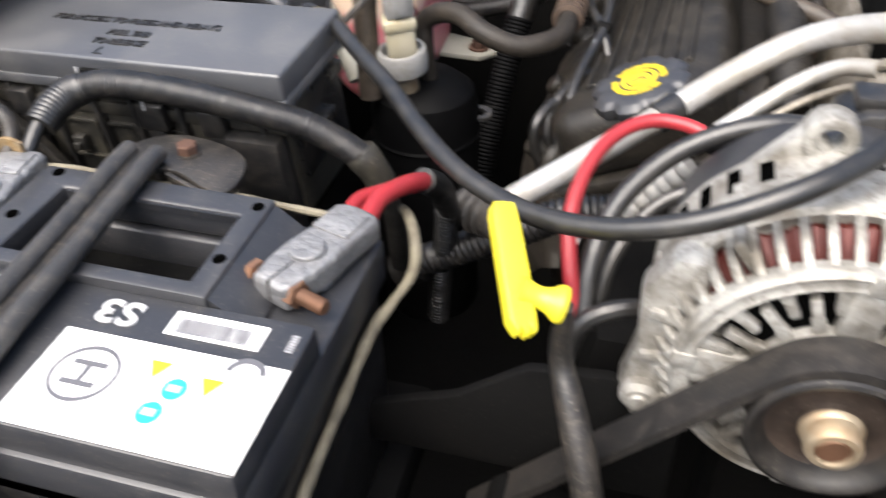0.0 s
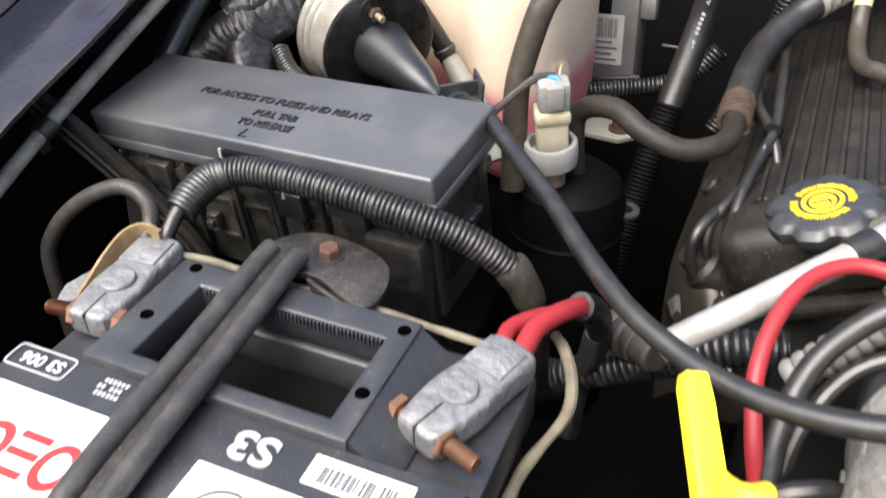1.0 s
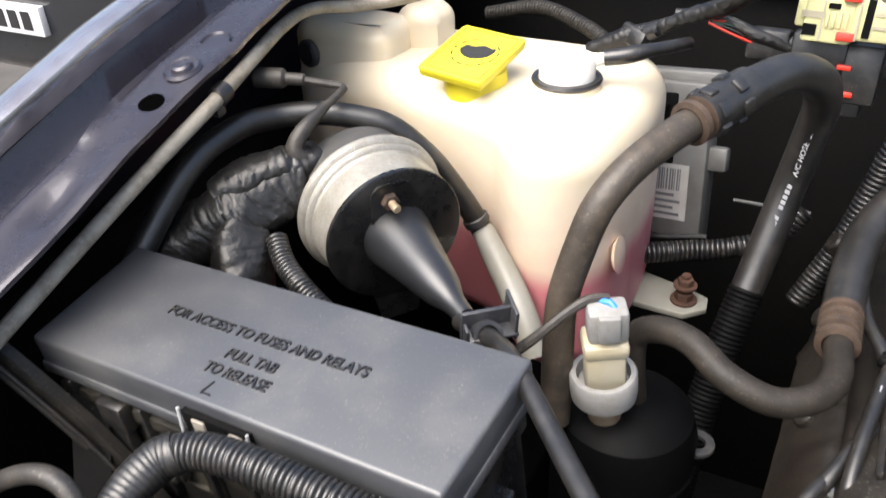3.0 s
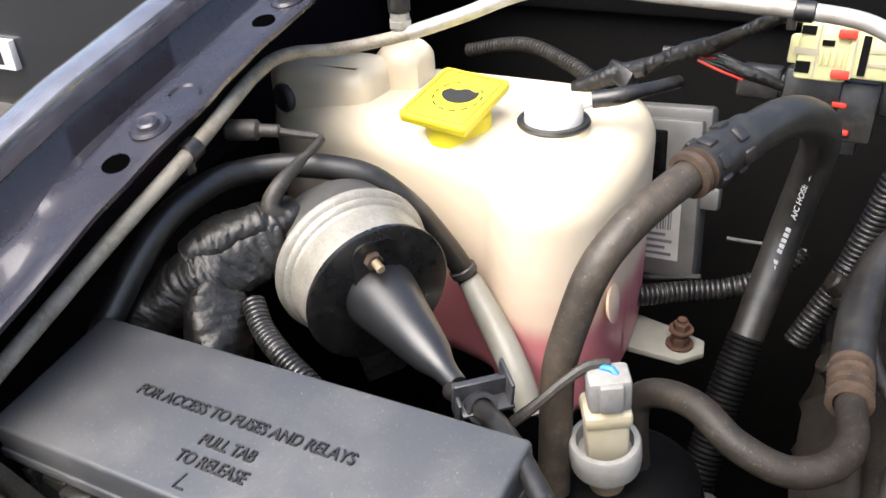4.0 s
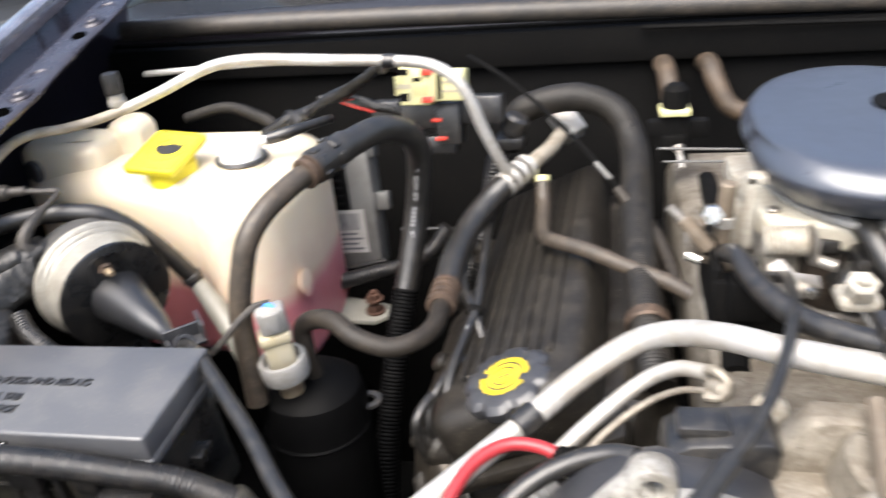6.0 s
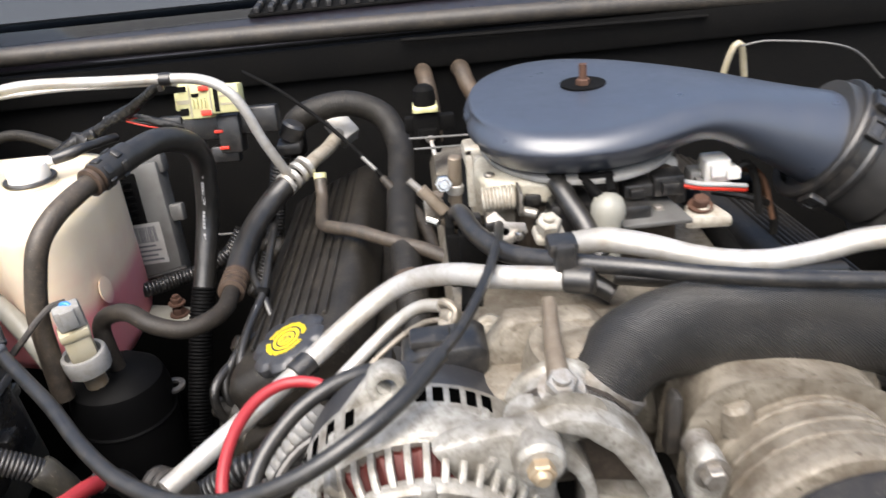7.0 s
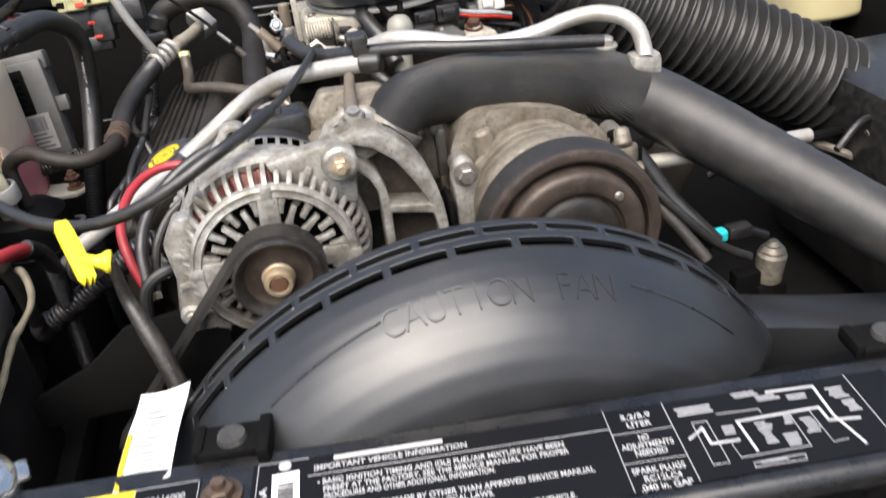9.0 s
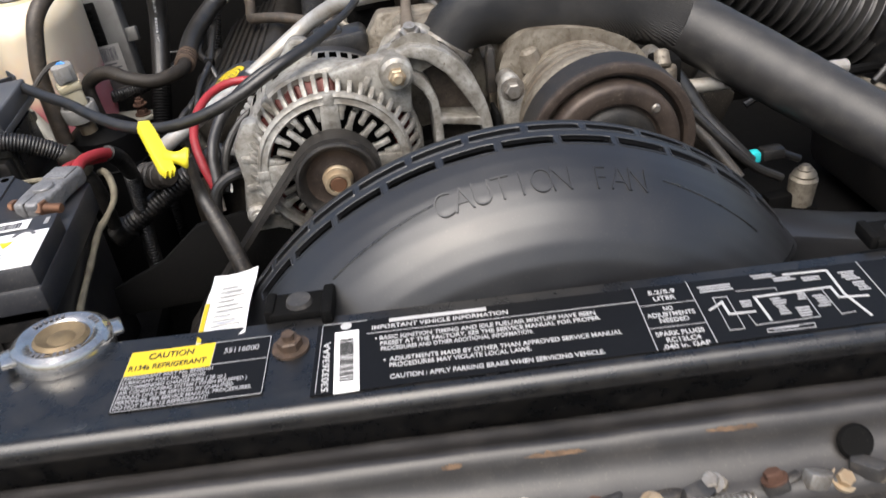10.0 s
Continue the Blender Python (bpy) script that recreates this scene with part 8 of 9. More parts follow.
    part("part_number", fitted("53032636AA", 0.0062, 0, 0.048, 0, XM @ pose(0.0232, -0.042, zt, 0, 0, 92)), PRINTW, t)
    part("maker_mark", lathe([(0, 0), (0.0038, 0), (0.0038, 0.0003), (0, 0.0003)], XM @ pose(0.0330, 0.0215, zt - 0.0003), 16), PRINTW, t)

    t = thing("refrigerant_label", XM @ Vector((-0.064, -0.008, 0)), "black and yellow refrigerant caution label", "label")
    m = XM @ pose(-0.0640, -0.0083, 0, 0, 0, 1.0)
    part("sheet", box((-0.0475, -0.0290, 0.0004), (0.0475, 0.0290, 0.0010), 0, m), LABELK, t)
    part("yellow_field", box((-0.0470, 0.0045, 0.0010), (0.0095, 0.0285, 0.0014), 0, m), PRINTY, t, "yellow field")
    Q = m @ pose(0, 0, 0.0016)
    part("print", fitted("CAUTION", 0.0084, -0.034, -0.004, 0.0215, Q), PRINTK, t)
    part("print", fitted("R134a REFRIGERANT", 0.0070, -0.0450, 0.0060, 0.0110, Q), PRINTK, t)
    part("print", fitted("55116000", 0.0070, 0.0170, 0.0400, 0.0175, Q), PRINTG, t)
    for k, (s, x1) in enumerate((("REFRIGERANT PART No. 82300101", 0.012), ("LUBRICANT PART No. 82300102", 0.008), ("RECOMMENDED CHARGE 0.8kg ( 28 oz )", 0.022), ("AIR CONDITIONING SYSTEM ( WHEN EQUIPPED )", 0.036), ("SHOULD ONLY BE SERVICED BY QUALIFIED", 0.028), ("PERSONNEL PER SERVICE MANUAL PROCEDURES.", 0.040), ("DO NOT USE R-12 REFRIGERANT.", 0.014))):
        part("print", fitted(s, 0.0046, -0.0455, x1, 0.0015 - 0.00455 * k, Q), PRINTG, t, "small grey-white lettering")
    part("frame_line", prism(rrect(0.0945, 0.0575, 0.002), 0.0003, m @ pose(0, 0, 0.001), 0, [rrect(0.0935, 0.0565, 0.0016)]), PRINTG, t)
    part("rule", bars([(0.0095, 0.0055, 0.047, 0.0059), (0.0095, 0.0055, 0.0099, 0.0285)], m @ pose(0, 0, 0.001)), PRINTG, t)

    t = thing("curled_sticker", (0.078, 0.19, 1.03), "curling white paper sticker with yellow border", "sticker")
    bm = bmesh.new()
    rows = []
    for j in range(9):
        k = j / 8
        c = Vector((0.081, 0.121, 1.062)).lerp(Vector((0.0775, 0.249, 1.030)), k) + Vector((0, 0, 0.004 * math.sin(k * 3.1) + 0.004 * max(0, k - 0.8) * 5))
        w = 0.0165 + 0.0015 * k
        rows.append([bm.verts.new(c + Vector((w * s, 0.002 * s, 0.0025 * s * s))) for s in (-1, -0.5, 0, 0.5, 1)])
    for a, b in zip(rows, rows[1:]):
        for j in range(4):
            bm.faces.new((a[j], a[j + 1], b[j + 1], b[j]))
    ob = part("paper", bm, WHITE, t)
    md = ob.modifiers.new("thickness", "SOLIDIFY")
    md.thickness = 0.0006
    bm, rows = bmesh.new(), []
    for j in range(9):
        k = j / 8
        c = Vector((0.081, 0.121, 1.062)).lerp(Vector((0.0775, 0.249, 1.030)), k) + Vector((0, 0, 0.004 * math.sin(k * 3.1) + 0.004 * max(0, k - 0.8) * 5 + 0.0008))
        w = 0.0165 + 0.0015 * k
        rows.append([bm.verts.new(c + Vector((w * s, 0.002 * s, 0.0025 * s * s))) for s in (-0.97, -0.80)])
    for a, b in zip(rows[:5], rows[1:5]):
        bm.faces.new((a[0], a[1], b[1], b[0]))
    bmesh.ops.delete(bm, geom=[v for v in bm.verts if not v.link_faces], context="VERTS")
    part("border", bm, PRINTY, t, "yellow printed strip")
    rows = []
    for k in range(9):
        c = Vector((0.081, 0.121, 1.062)).lerp(Vector((0.0775, 0.249, 1.030)), 0.12 + 0.075 * k) + Vector((0, 0, 0.0052))
        rows.append(box((-0.008, -0.0012, 0), (0.012 - 0.004 * (k % 3), 0.0012, 0.0003), 0, Matrix.Translation(c) @ pose(0, 0, 0, -14)))
    part("print_bars", join(*rows), PAPERG, t, "faint grey lines of print")


support_labels()


def radiator_filler():
    t = thing("radiator_filler", (-0.028, 0.143, 1.0), "radiator filler neck with silver pressure cap", "radiator filler")
    m = pose(-0.028, 0.143, 1.066, -3, 4, 0)
    part("neck", lathe([(0.0330, -0.030), (0.0325, -0.018), (0.0300, -0.014), (0.0265, -0.012), (0.029, -0.010), (0.0295, -0.004)], m, 40), GLOSSK, t, "black filler neck")
    part("cap", lathe([(0.0300, -0.0075), (0.0325, -0.0070), (0.0338, -0.0020), (0.0338, 0.0045), (0.0320, 0.0085), (0.0280, 0.0105), (0.0235, 0.0098), (0.0205, 0.0075), (0.0, 0.0075)], m, 72, wob=lambda a, h: 1 + (0.03 * max(0, math.cos(a * 2)) ** 6 if h < 0.006 else 0)), CHROME, t, "bright silver pressed cap")
    part("cap_tab", join(*[box((0.0315, -0.004, -0.013), (0.0332, 0.004, -0.004), 0.0006, m @ Matrix.Rotation(radians(a), 4, "Z")) for a in (-140, -110, -78, -60, -30, 60)]), CHROME, t, "bent cap tabs")
    for a in (20, 200):
        part("cap_ear", box((0.028, -0.010, 0.001), (0.0400, 0.010, 0.006), 0.0025, m @ Matrix.Rotation(radians(a), 4, "Z")), CHROME, t)
    part("centre", lathe([(0.019, 0.008), (0.0165, 0.0105), (0.012, 0.0085), (0.0095, 0.0075), (0.007, 0.009), (0, 0.009)], m, 40), BRASS, t, "dull brassy centre")
    for a in (10, 19, 28, 37, 46, 55, 150, 159, 168, 186, 195, 204, 213, 222, 300, 309, 318):
        part("print_bar", box((-0.0012, 0.0225, 0.0104), (0.0012, 0.0265, 0.0108), 0, m @ Matrix.Rotation(radians(a), 4, "Z")), PRINTD, t)
    part("overflow", tube([(-0.05, 0.143, 1.045), (-0.08, 0.14, 1.044), (-0.14, 0.13, 1.035), (-0.2, 0.12, 1.0)], 0.005, 10), DUSTY, t)
    part("filler_base", rod((-0.028, 0.143, 1.0), (-0.028, 0.143, 1.04), 0.036, 0.033, 32, 0.004), GLOSSK, t)


radiator_filler()

t = thing("radiator", (0.3, 0.12, 0.6), "dark radiator behind the crossmember", "radiator")
part("core", box((-0.10, 0.10, 0.5), (0.72, 0.14, 1.02), 0.004), DARK, t)


# ---- dipstick, alternator leads, odds and ends ----
def dipstick():
    t = thing("dipstick", (0.04, 0.33, 1.03), "bright yellow dipstick handle on black tube", "dipstick")
    a, b = Vector((0.013, 0.362, 1.131)), Vector((0.034, 0.311, 1.104))
    d = (b - a).normalized()
    side = Vector((1, 0.2, -0.4))
    side = (side - d * side.dot(d)).normalized()
    m = Matrix((side, d, side.cross(d))).transposed().to_4x4()
    m.translation = (a + b) / 2
    part("handle", join(prism([(-0.0050, -0.032), (0.0050, -0.032), (0.0062, -0.02), (0.0066, 0.010), (0.0058, 0.030), (0.0035, 0.033), (0.0025, 0.029), (0.0005, 0.034), (-0.0015, 0.029), (-0.0035, 0.033), (-0.0066, 0.026), (-0.0066, -0.026)], 0.0085, m @ pose(0, 0, -0.0055), 0.0012), box((-0.0045, -0.026, 0.002), (0.0040, 0.018, 0.0036), 0.0006, m)), YELLOW, t, "yellow moulded grip")
    part("stopper", lathe([(0, 0), (0.0075, 0), (0.0058, 0.005), (0.0052, 0.009), (0.0062, 0.013), (0.0086, 0.0165), (0.0092, 0.0185), (0.0085, 0.0205), (0.0060, 0.0212), (0.0050, 0.0195), (0, 0.0195)], toward(m @ Vector((0.002, 0.012, -0.002)), m @ Vector((0.022, 0.021, -0.006))), 28), YELLOW, t, "flared yellow stopper")
    part("mark", bars([(-0.003, -0.010, 0.002, -0.008), (-0.003, -0.004, 0.002, -0.002), (-0.003, 0.003, 0.001, 0.005)], m @ pose(0, 0, 0.0034)), PRINTK, t)
    part("tube", tube([tuple(m @ Vector((0.018, 0.022, -0.010))), (0.050, 0.330, 1.075), (0.058, 0.318, 1.055), (0.070, 0.300, 1.025), (0.085, 0.275, 0.97)], [0.004, 0.006, 0.0080, 0.0080, 0.0080], 14), GRIME, t, "black tube")


dipstick()

t = thing("alternator_lead", (0.06, 0.45, 1.05), "red charging lead looping to the alternator's back", "cable")
part("lead", tube([(0.052, 0.385, 1.05), (0.045, 0.395, 1.072), (0.040, 0.418, 1.090), (0.044, 0.448, 1.103), (0.056, 0.475, 1.110), (0.075, 0.490, 1.113), (0.097, 0.490, 1.112), (0.115, 0.480, 1.108)], 0.0043, 14), RED, t)
part("black_lead", tube([(0.056, 0.38, 1.045), (0.055, 0.402, 1.075), (0.064, 0.43, 1.095), (0.085, 0.452, 1.112), (0.110, 0.462, 1.125), (0.135, 0.462, 1.135), (0.150, 0.455, 1.140)], 0.0058, 12), RUBBER, t, "dusty black sleeve")
part("black_lead", tube([(0.060, 0.39, 1.04), (0.066, 0.415, 1.07), (0.085, 0.44, 1.09), (0.12, 0.452, 1.105)], 0.0042, 10), RUBBER, t)
part("loop", tube([(0.048, 0.372, 1.02), (0.055, 0.378, 1.05), (0.075, 0.385, 1.06), (0.095, 0.395, 1.05), (0.105, 0.40, 1.02)], 0.0055, 10), RUBBER, t)
part("terminal", join(rod((0.104, 0.487, 1.110), (0.121, 0.478, 1.106), 0.0075, seg=14, bev=0.002), rod((0.112, 0.482, 1.11), (0.116, 0.480, 1.118), 0.005, seg=10)), DARK, t)
t = thing("ribbed_sleeve", (0.085, 0.47, 1.05), "pale ribbed plastic sleeve beside the alternator", "sleeve")
part("sleeve", tube([(0.060, 0.47, 1.045), (0.074, 0.475, 1.062), (0.088, 0.480, 1.078), (0.100, 0.482, 1.092)], 0.010, 16, ribs=(0.008, 0.002)), GREYP, t)
t = thing("floor_conduit", (0.0, 0.50, 0.95), "black corrugated conduit low beside the battery", "conduit")
part("conduit", tube([(-0.078, 0.498, 0.966), (-0.05, 0.500, 0.982), (0.0, 0.500, 1.012), (0.028, 0.502, 1.028), (0.06, 0.508, 1.032)], 0.0120, 20, ribs=(0.005, 0.002)), BLACK, t)
part("end_cuff", rod((-0.072, 0.4985, 0.969), (-0.092, 0.497, 0.957), 0.0140, seg=20, bev=0.002), TAPE, t, "taped end")
lone("green_hose", tube([(-0.1765, 0.476, 0.955), (-0.1740, 0.482, 0.975), (-0.1692, 0.4902, 0.982), (-0.160, 0.497, 0.982), (-0.150, 0.502, 0.975)], 0.0050, 12), GREEN, "dull green hose below the fuse box", "hose")


def rolled_sheet(line, v0, v1, lift, crease, seed):
    """A thin sheet rolled over along a line: it falls away on the outer side and is creased more towards its inner edge."""
    bm, rows = bmesh.new(), []
    for p in spline(line, 0.004):
        row = []
        for k in range(15):
            v = v0 + (v1 - v0) * k / 14
            o = max(0.0, 1 - v)
            q = p + Vector((-0.019 + 0.034 * v, 0.025 * o * o, lift - 0.045 * o ** 1.8))
            d = Vector((noise.noise(q * 70 + Vector((seed, 0, 0))), noise.noise(q * 70 + Vector((0, seed, 3))), noise.noise(q * 85 + Vector((5, 0, seed)))))
            d += Vector((abs(noise.noise(q * 190)), 0, abs(noise.noise(q * 190 + Vector((9, 0, 0)))))) * 0.5
            row.append(bm.verts.new(q + d * crease * (0.25 + 0.75 * v)))
        rows.append(row)
    for a, b in zip(rows, rows[1:]):
        for k in range(14):
            bm.faces.new((a[k], a[k + 1], b[k + 1], b[k]))
    return bm


def heat_shield():
    t = thing("heat_shield", (-0.005, 0.6, 0.98), "crumpled silver foil heat shield beside the cylinder head", "heat shield")
    line = [(-0.002, 0.78, 1.028), (-0.003, 0.71, 1.030), (-0.005, 0.653, 1.030), (-0.006, 0.609, 1.018), (-0.002, 0.575, 0.985), (0.004, 0.55, 0.94)]
    for name, bm, mt, lab in (("shield_sheet", rolled_sheet(line, 0.0, 1.1, 0.0, 0.003, 1), SHIELD, "grimy rolled sheet"),
                              ("shield_piece", rolled_sheet([(0.002, 0.645, 1.030), (0.002, 0.615, 1.022), (0.006, 0.585, 0.995), (0.012, 0.56, 0.955)], 0.5, 1.25, 0.003, 0.007, 4), FOIL, "creased shiny foil"),
                              ("shield_piece", rolled_sheet([(0.012, 0.690, 1.036), (0.010, 0.672, 1.036), (0.009, 0.655, 1.034)], 0.6, 1.1, 0.003, 0.007, 7), FOIL, "creased shiny foil")):
        ob = part(name, bm, mt, t, lab, 40)
        ob.modifiers.new("thickness", "SOLIDIFY").thickness = 0.001


heat_shield()


# ---- air intake ----
def air_hat():
    t = thing("intake_hat", (0.34, 0.715, 1.16), "smooth black plastic intake hat with duct, sky blue coloured in", "air intake")
    # plan outline narrows from the round hat into the neck; sections swept to the bellows
    bm = bmesh.new()
    secs = []
    path = [(0.230, 0.692, 0.0), (0.233, 0.694, 0.040), (0.243, 0.699, 0.073), (0.262, 0.705, 0.100), (0.290, 0.710, 0.119), (0.322, 0.712, 0.125), (0.355, 0.709, 0.118), (0.386, 0.700, 0.098), (0.412, 0.692, 0.078), (0.436, 0.686, 0.064), (0.462, 0.680, 0.056), (0.492, 0.676, 0.052), (0.522, 0.672, 0.050), (0.551, 0.669, 0.049)]
    # half section of the hat, from the middle of the top to the middle of the base: flat top, bulging flank with a seam, base drawn in
    half = [(0, 1), (0.30, 1), (0.60, 1), (0.80, 0.985), (0.875, 0.93), (0.925, 0.80), (0.965, 0.60), (0.99, 0.38), (1.0, 0.20), (0.990, 0.14), (0.985, 0.02), (0.955, -0.25), (0.90, -0.60), (0.84, -0.88), (0.80, -1), (0.40, -1), (0, -1)]
    for k, (x, y, hw) in enumerate(path):
        u = k / (len(path) - 1)
        top = 1.239 + (0.005 * math.sin((u - 0.45) / 0.4 * 3.14) if 0.45 < u < 0.85 else 0.0) - max(0, u - 0.8) * 0.075
        bot = 1.199 + (0.010 * math.sin(min(1, (u - 0.5) / 0.2) * 1.57) if u > 0.5 else 0) - 0.085 * max(0, (u - 0.66) / 0.34) ** 1.2
        w = min(1, max(0, (u - 0.5) / 0.38))
        ring = []
        for j in range(32):
            i, sign = (j, 1) if j <= 16 else (32 - j, -1)
            fy, fz = half[i]
            th = math.pi * i / 16
            ey, ez = abs(math.sin(th)) ** 0.9, math.copysign(abs(math.cos(th)) ** 0.9, math.cos(th))
            yy, zz = (fy * (1 - w) + ey * w) * sign, fz * (1 - w) + ez * w
            g = (0.94 if fz > 0.9 else max(fy, 0.80)) if x < 0.322 else 1
            ring.append(bm.verts.new((0.322 + (x - 0.322) * g, y + yy * max(hw, 0.002), (top + bot) / 2 + zz * (top - bot) / 2)))
        secs.append(ring)
    for a, b in zip(secs, secs[1:]):
        for j in range(32):
            bm.faces.new((a[j], a[(j + 1) % 32], b[(j + 1) % 32], b[j]))
    bm.faces.new(secs[0])
    bmesh.ops.recalc_face_normals(bm, faces=bm.faces)
    ob = part("hat", bm, HAT, t, "smooth moulded hat and neck", 70)
    sd = ob.modifiers.new("smooth", "SUBSURF")
    sd.levels = sd.render_levels = 1
    part("base_gasket", prism([(x * 0.90, y * 1.05) for x, y in ring2d(0.0955, 56)], 0.0045, pose(0.330, 0.702, 1.1925), 0.001), GREYP, t, "pale gasket edge")
    # Raised dark dish; the recess's shade is only its colour.
    part("dish", lathe([(0.020, 0.0), (0.0205, 0.0022), (0.0185, 0.0022), (0.016, 0.0012), (0, 0.0008)], pose(0.341, 0.718, 1.2388), 28), DARK, t, "recess round the stud, shaded by its dark colour")
    part("stud", join(rod((0.341, 0.718, 1.234), (0.341, 0.718, 1.258), 0.0036, seg=12), hexnut((0.341, 0.718, 1.2390), (0.341, 0.718, 1.2450), 0.0066)), RUST, t, "rusty stud and nut")


air_hat()


def bellows():
    t = thing("intake_bellows", (0.72, 0.64, 1.05), "black ribbed rubber intake bellows with clamp", "air hose")
    c1 = Vector((0.86, 0.588, 1.010))
    part("cuff", tube([(0.535, 0.670, 1.184), (0.564, 0.667, 1.171), (0.594, 0.661, 1.152)], 0.0535, 40, 0.006), BELLOW, t, "grey-black rubber cuff")
    prof, L = [], (c1 - Vector((0.594, 0.661, 1.152))).length
    n = 21
    for k in range(n):
        h = L * k / n
        prof += [(0.0455, h), (0.0470, h + L / n * 0.22), (0.0590, h + L / n * 0.42), (0.0600, h + L / n * 0.5), (0.0590, h + L / n * 0.58), (0.0470, h + L / n * 0.78)]
    prof += [(0.052, L), (0.052, L + 0.03), (0.057, L + 0.032), (0.057, L + 0.042), (0.052, L + 0.044), (0.052, L + 0.12)]
    part("bellows", lathe(prof, toward((0.594, 0.661, 1.152), tuple(c1)), 56), BELLOW, t, "deep rubber ribs")
    m = toward((0.556, 0.668, 1.173), (0.606, 0.659, 1.140))
    part("clamp", lathe([(0.0480, -0.0215), (0.0565, -0.0215), (0.0580, -0.0195), (0.0580, -0.0150), (0.0565, -0.013), (0.0565, -0.003), (0.0580, -0.001), (0.0580, 0.003), (0.0565, 0.005), (0.053, 0.005)], m, 48), BLACK, t, "wide band clamp")
    ax = (m.to_3x3() @ Vector((0, 0, 1))).normalized()
    for d in (Vector((0.0, -0.38, 0.92)), Vector((0.0, -0.80, 0.60)), Vector((0.0, -0.62, -0.78))):
        d = (d - ax * d.dot(ax)).normalized()
        q = Matrix((d.cross(ax), ax, d)).transposed().to_4x4()
        q.translation = m.translation - ax * 0.008 + d * 0.0565
        part("buckle", prism(rrect(0.019, 0.017, 0.002), 0.006, q, 0.001, [rrect(0.012, 0.010, 0.001)]), BLACK, t, "black box buckle")
        part("buckle_core", box((-0.006, -0.005, 0), (0.006, 0.005, 0.004), 0.001, q), GREYBLACK, t)
    part("air_box", box((0.82, 0.36, 0.80), (1.02, 0.66, 1.05), 0.02), BLACK, t, "black air filter box")


bellows()


def throttle_area():
    t = thing("throttle_unit", (0.32, 0.69, 1.09), "cast throttle unit with linkage and springs", "throttle unit")
    part("body", join(box((0.265, 0.63, 1.09), (0.405, 0.78, 1.188), 0.01), rod((0.30, 0.70, 1.12), (0.30, 0.70, 1.19), 0.045, seg=32, bev=0.004), rod((0.375, 0.70, 1.12), (0.375, 0.70, 1.19), 0.045, seg=32, bev=0.004)), RUSTC, t, "brown cast body")
    part("side_casting", join(prism([(0.231, 0.775), (0.232, 0.735), (0.244, 0.712), (0.266, 0.699), (0.292, 0.690), (0.330, 0.700), (0.330, 0.780)], 0.020, pose(0, 0, 1.160), 0.004), box((0.234, 0.725, 1.115), (0.29, 0.78, 1.165), 0.006)), CASTP, t, "pale cream casting under the hat")
    edge = [(p.x, p.y) for p in spline([(x, y, 0) for x, y in [(0.237, 0.690), (0.234, 0.664), (0.240, 0.640), (0.252, 0.630), (0.272, 0.627), (0.292, 0.622), (0.304, 0.632), (0.300, 0.665), (0.280, 0.700), (0.255, 0.705), (0.237, 0.690)]], 0.005)[:-1]]
    part("cream_housing", puffed(edge, 1.170, 1.1915, 0.006), CREAMC, t, "cream cast housing")
    part("housing_skirt", box((0.242, 0.640, 1.130), (0.296, 0.690, 1.176), 0.006), CASTP, t)
    part("housing_screw", rod((0.246, 0.645, 1.189), (0.246, 0.645, 1.194), 0.0045, seg=14, bev=0.001), STEEL, t)
    part("spring", tube([(0.2365, 0.622, 1.1800), (0.2640, 0.620, 1.1815)], 0.0105, 22, 0.0008, ribs=(0.0030, 0.0022)), CASTP, t, "pale coil spring on its shaft")
    part("spring_plate", prism([(p[0] * 0.012, p[1] * 0.014) for p in ((-1, -1), (0.4, -1), (1, -0.3), (1, 0.6), (0.3, 1), (-1, 0.8))], 0.0025, pose(0.2655, 0.618, 1.178, 0, 90, 0), 0.0005), STEEL, t, "plated lever plate")
    part("lever_pin", rod((0.2680, 0.612, 1.172), (0.2800, 0.606, 1.170), 0.0042, seg=12, bev=0.001), STEEL, t)
    part("upright_tube", join(rod((0.2150, 0.662, 1.140), (0.2185, 0.660, 1.206), 0.0066, 0.0060, 14, 0.001), rod((0.2140, 0.662, 1.135), (0.2145, 0.662, 1.150), 0.0082, seg=14, bev=0.001)), BROWNP, t, "tan upright tube")
    part("tube_collar", rod((0.2165, 0.661, 1.172), (0.2175, 0.661, 1.181), 0.0075, seg=14, bev=0.001), PIPE, t)
    part("link_nut", join(hexnut((0.207, 0.655, 1.185), (0.207, 0.643, 1.189), 0.008), rod((0.207, 0.643, 1.189), (0.207, 0.634, 1.192), 0.0045, seg=12, bev=0.001)), CHROME, t, "shiny linkage nut")
    part("link_rod", rod((0.187, 0.650, 1.184), (0.206, 0.645, 1.162), 0.0058, seg=14, bev=0.001), BROWNP, t, "dull linkage barrel")
    part("link_rod", rod((0.178, 0.652, 1.192), (0.190, 0.648, 1.180), 0.0035, seg=10), STEEL, t)
    part("stay_strip", join(box((0.2265, 0.637, 1.168), (0.2325, 0.640, 1.220), 0.001), box((0.2265, 0.637, 1.214), (0.2390, 0.650, 1.2195), 0.001)), CASTP, t, "pale steel strip")
    part("knob", join(rod((0.275, 0.650, 1.188), (0.275, 0.637, 1.192), 0.0105, seg=20, bev=0.003), rod((0.275, 0.662, 1.184), (0.275, 0.648, 1.188), 0.007, seg=14)), PIPED, t, "grey round knob")
    part("relay", join(box((0.268, 0.628, 1.166), (0.292, 0.645, 1.186), 0.003), box((0.272, 0.622, 1.170), (0.286, 0.630, 1.180), 0.002)), BLACK, t, "small black sensor")
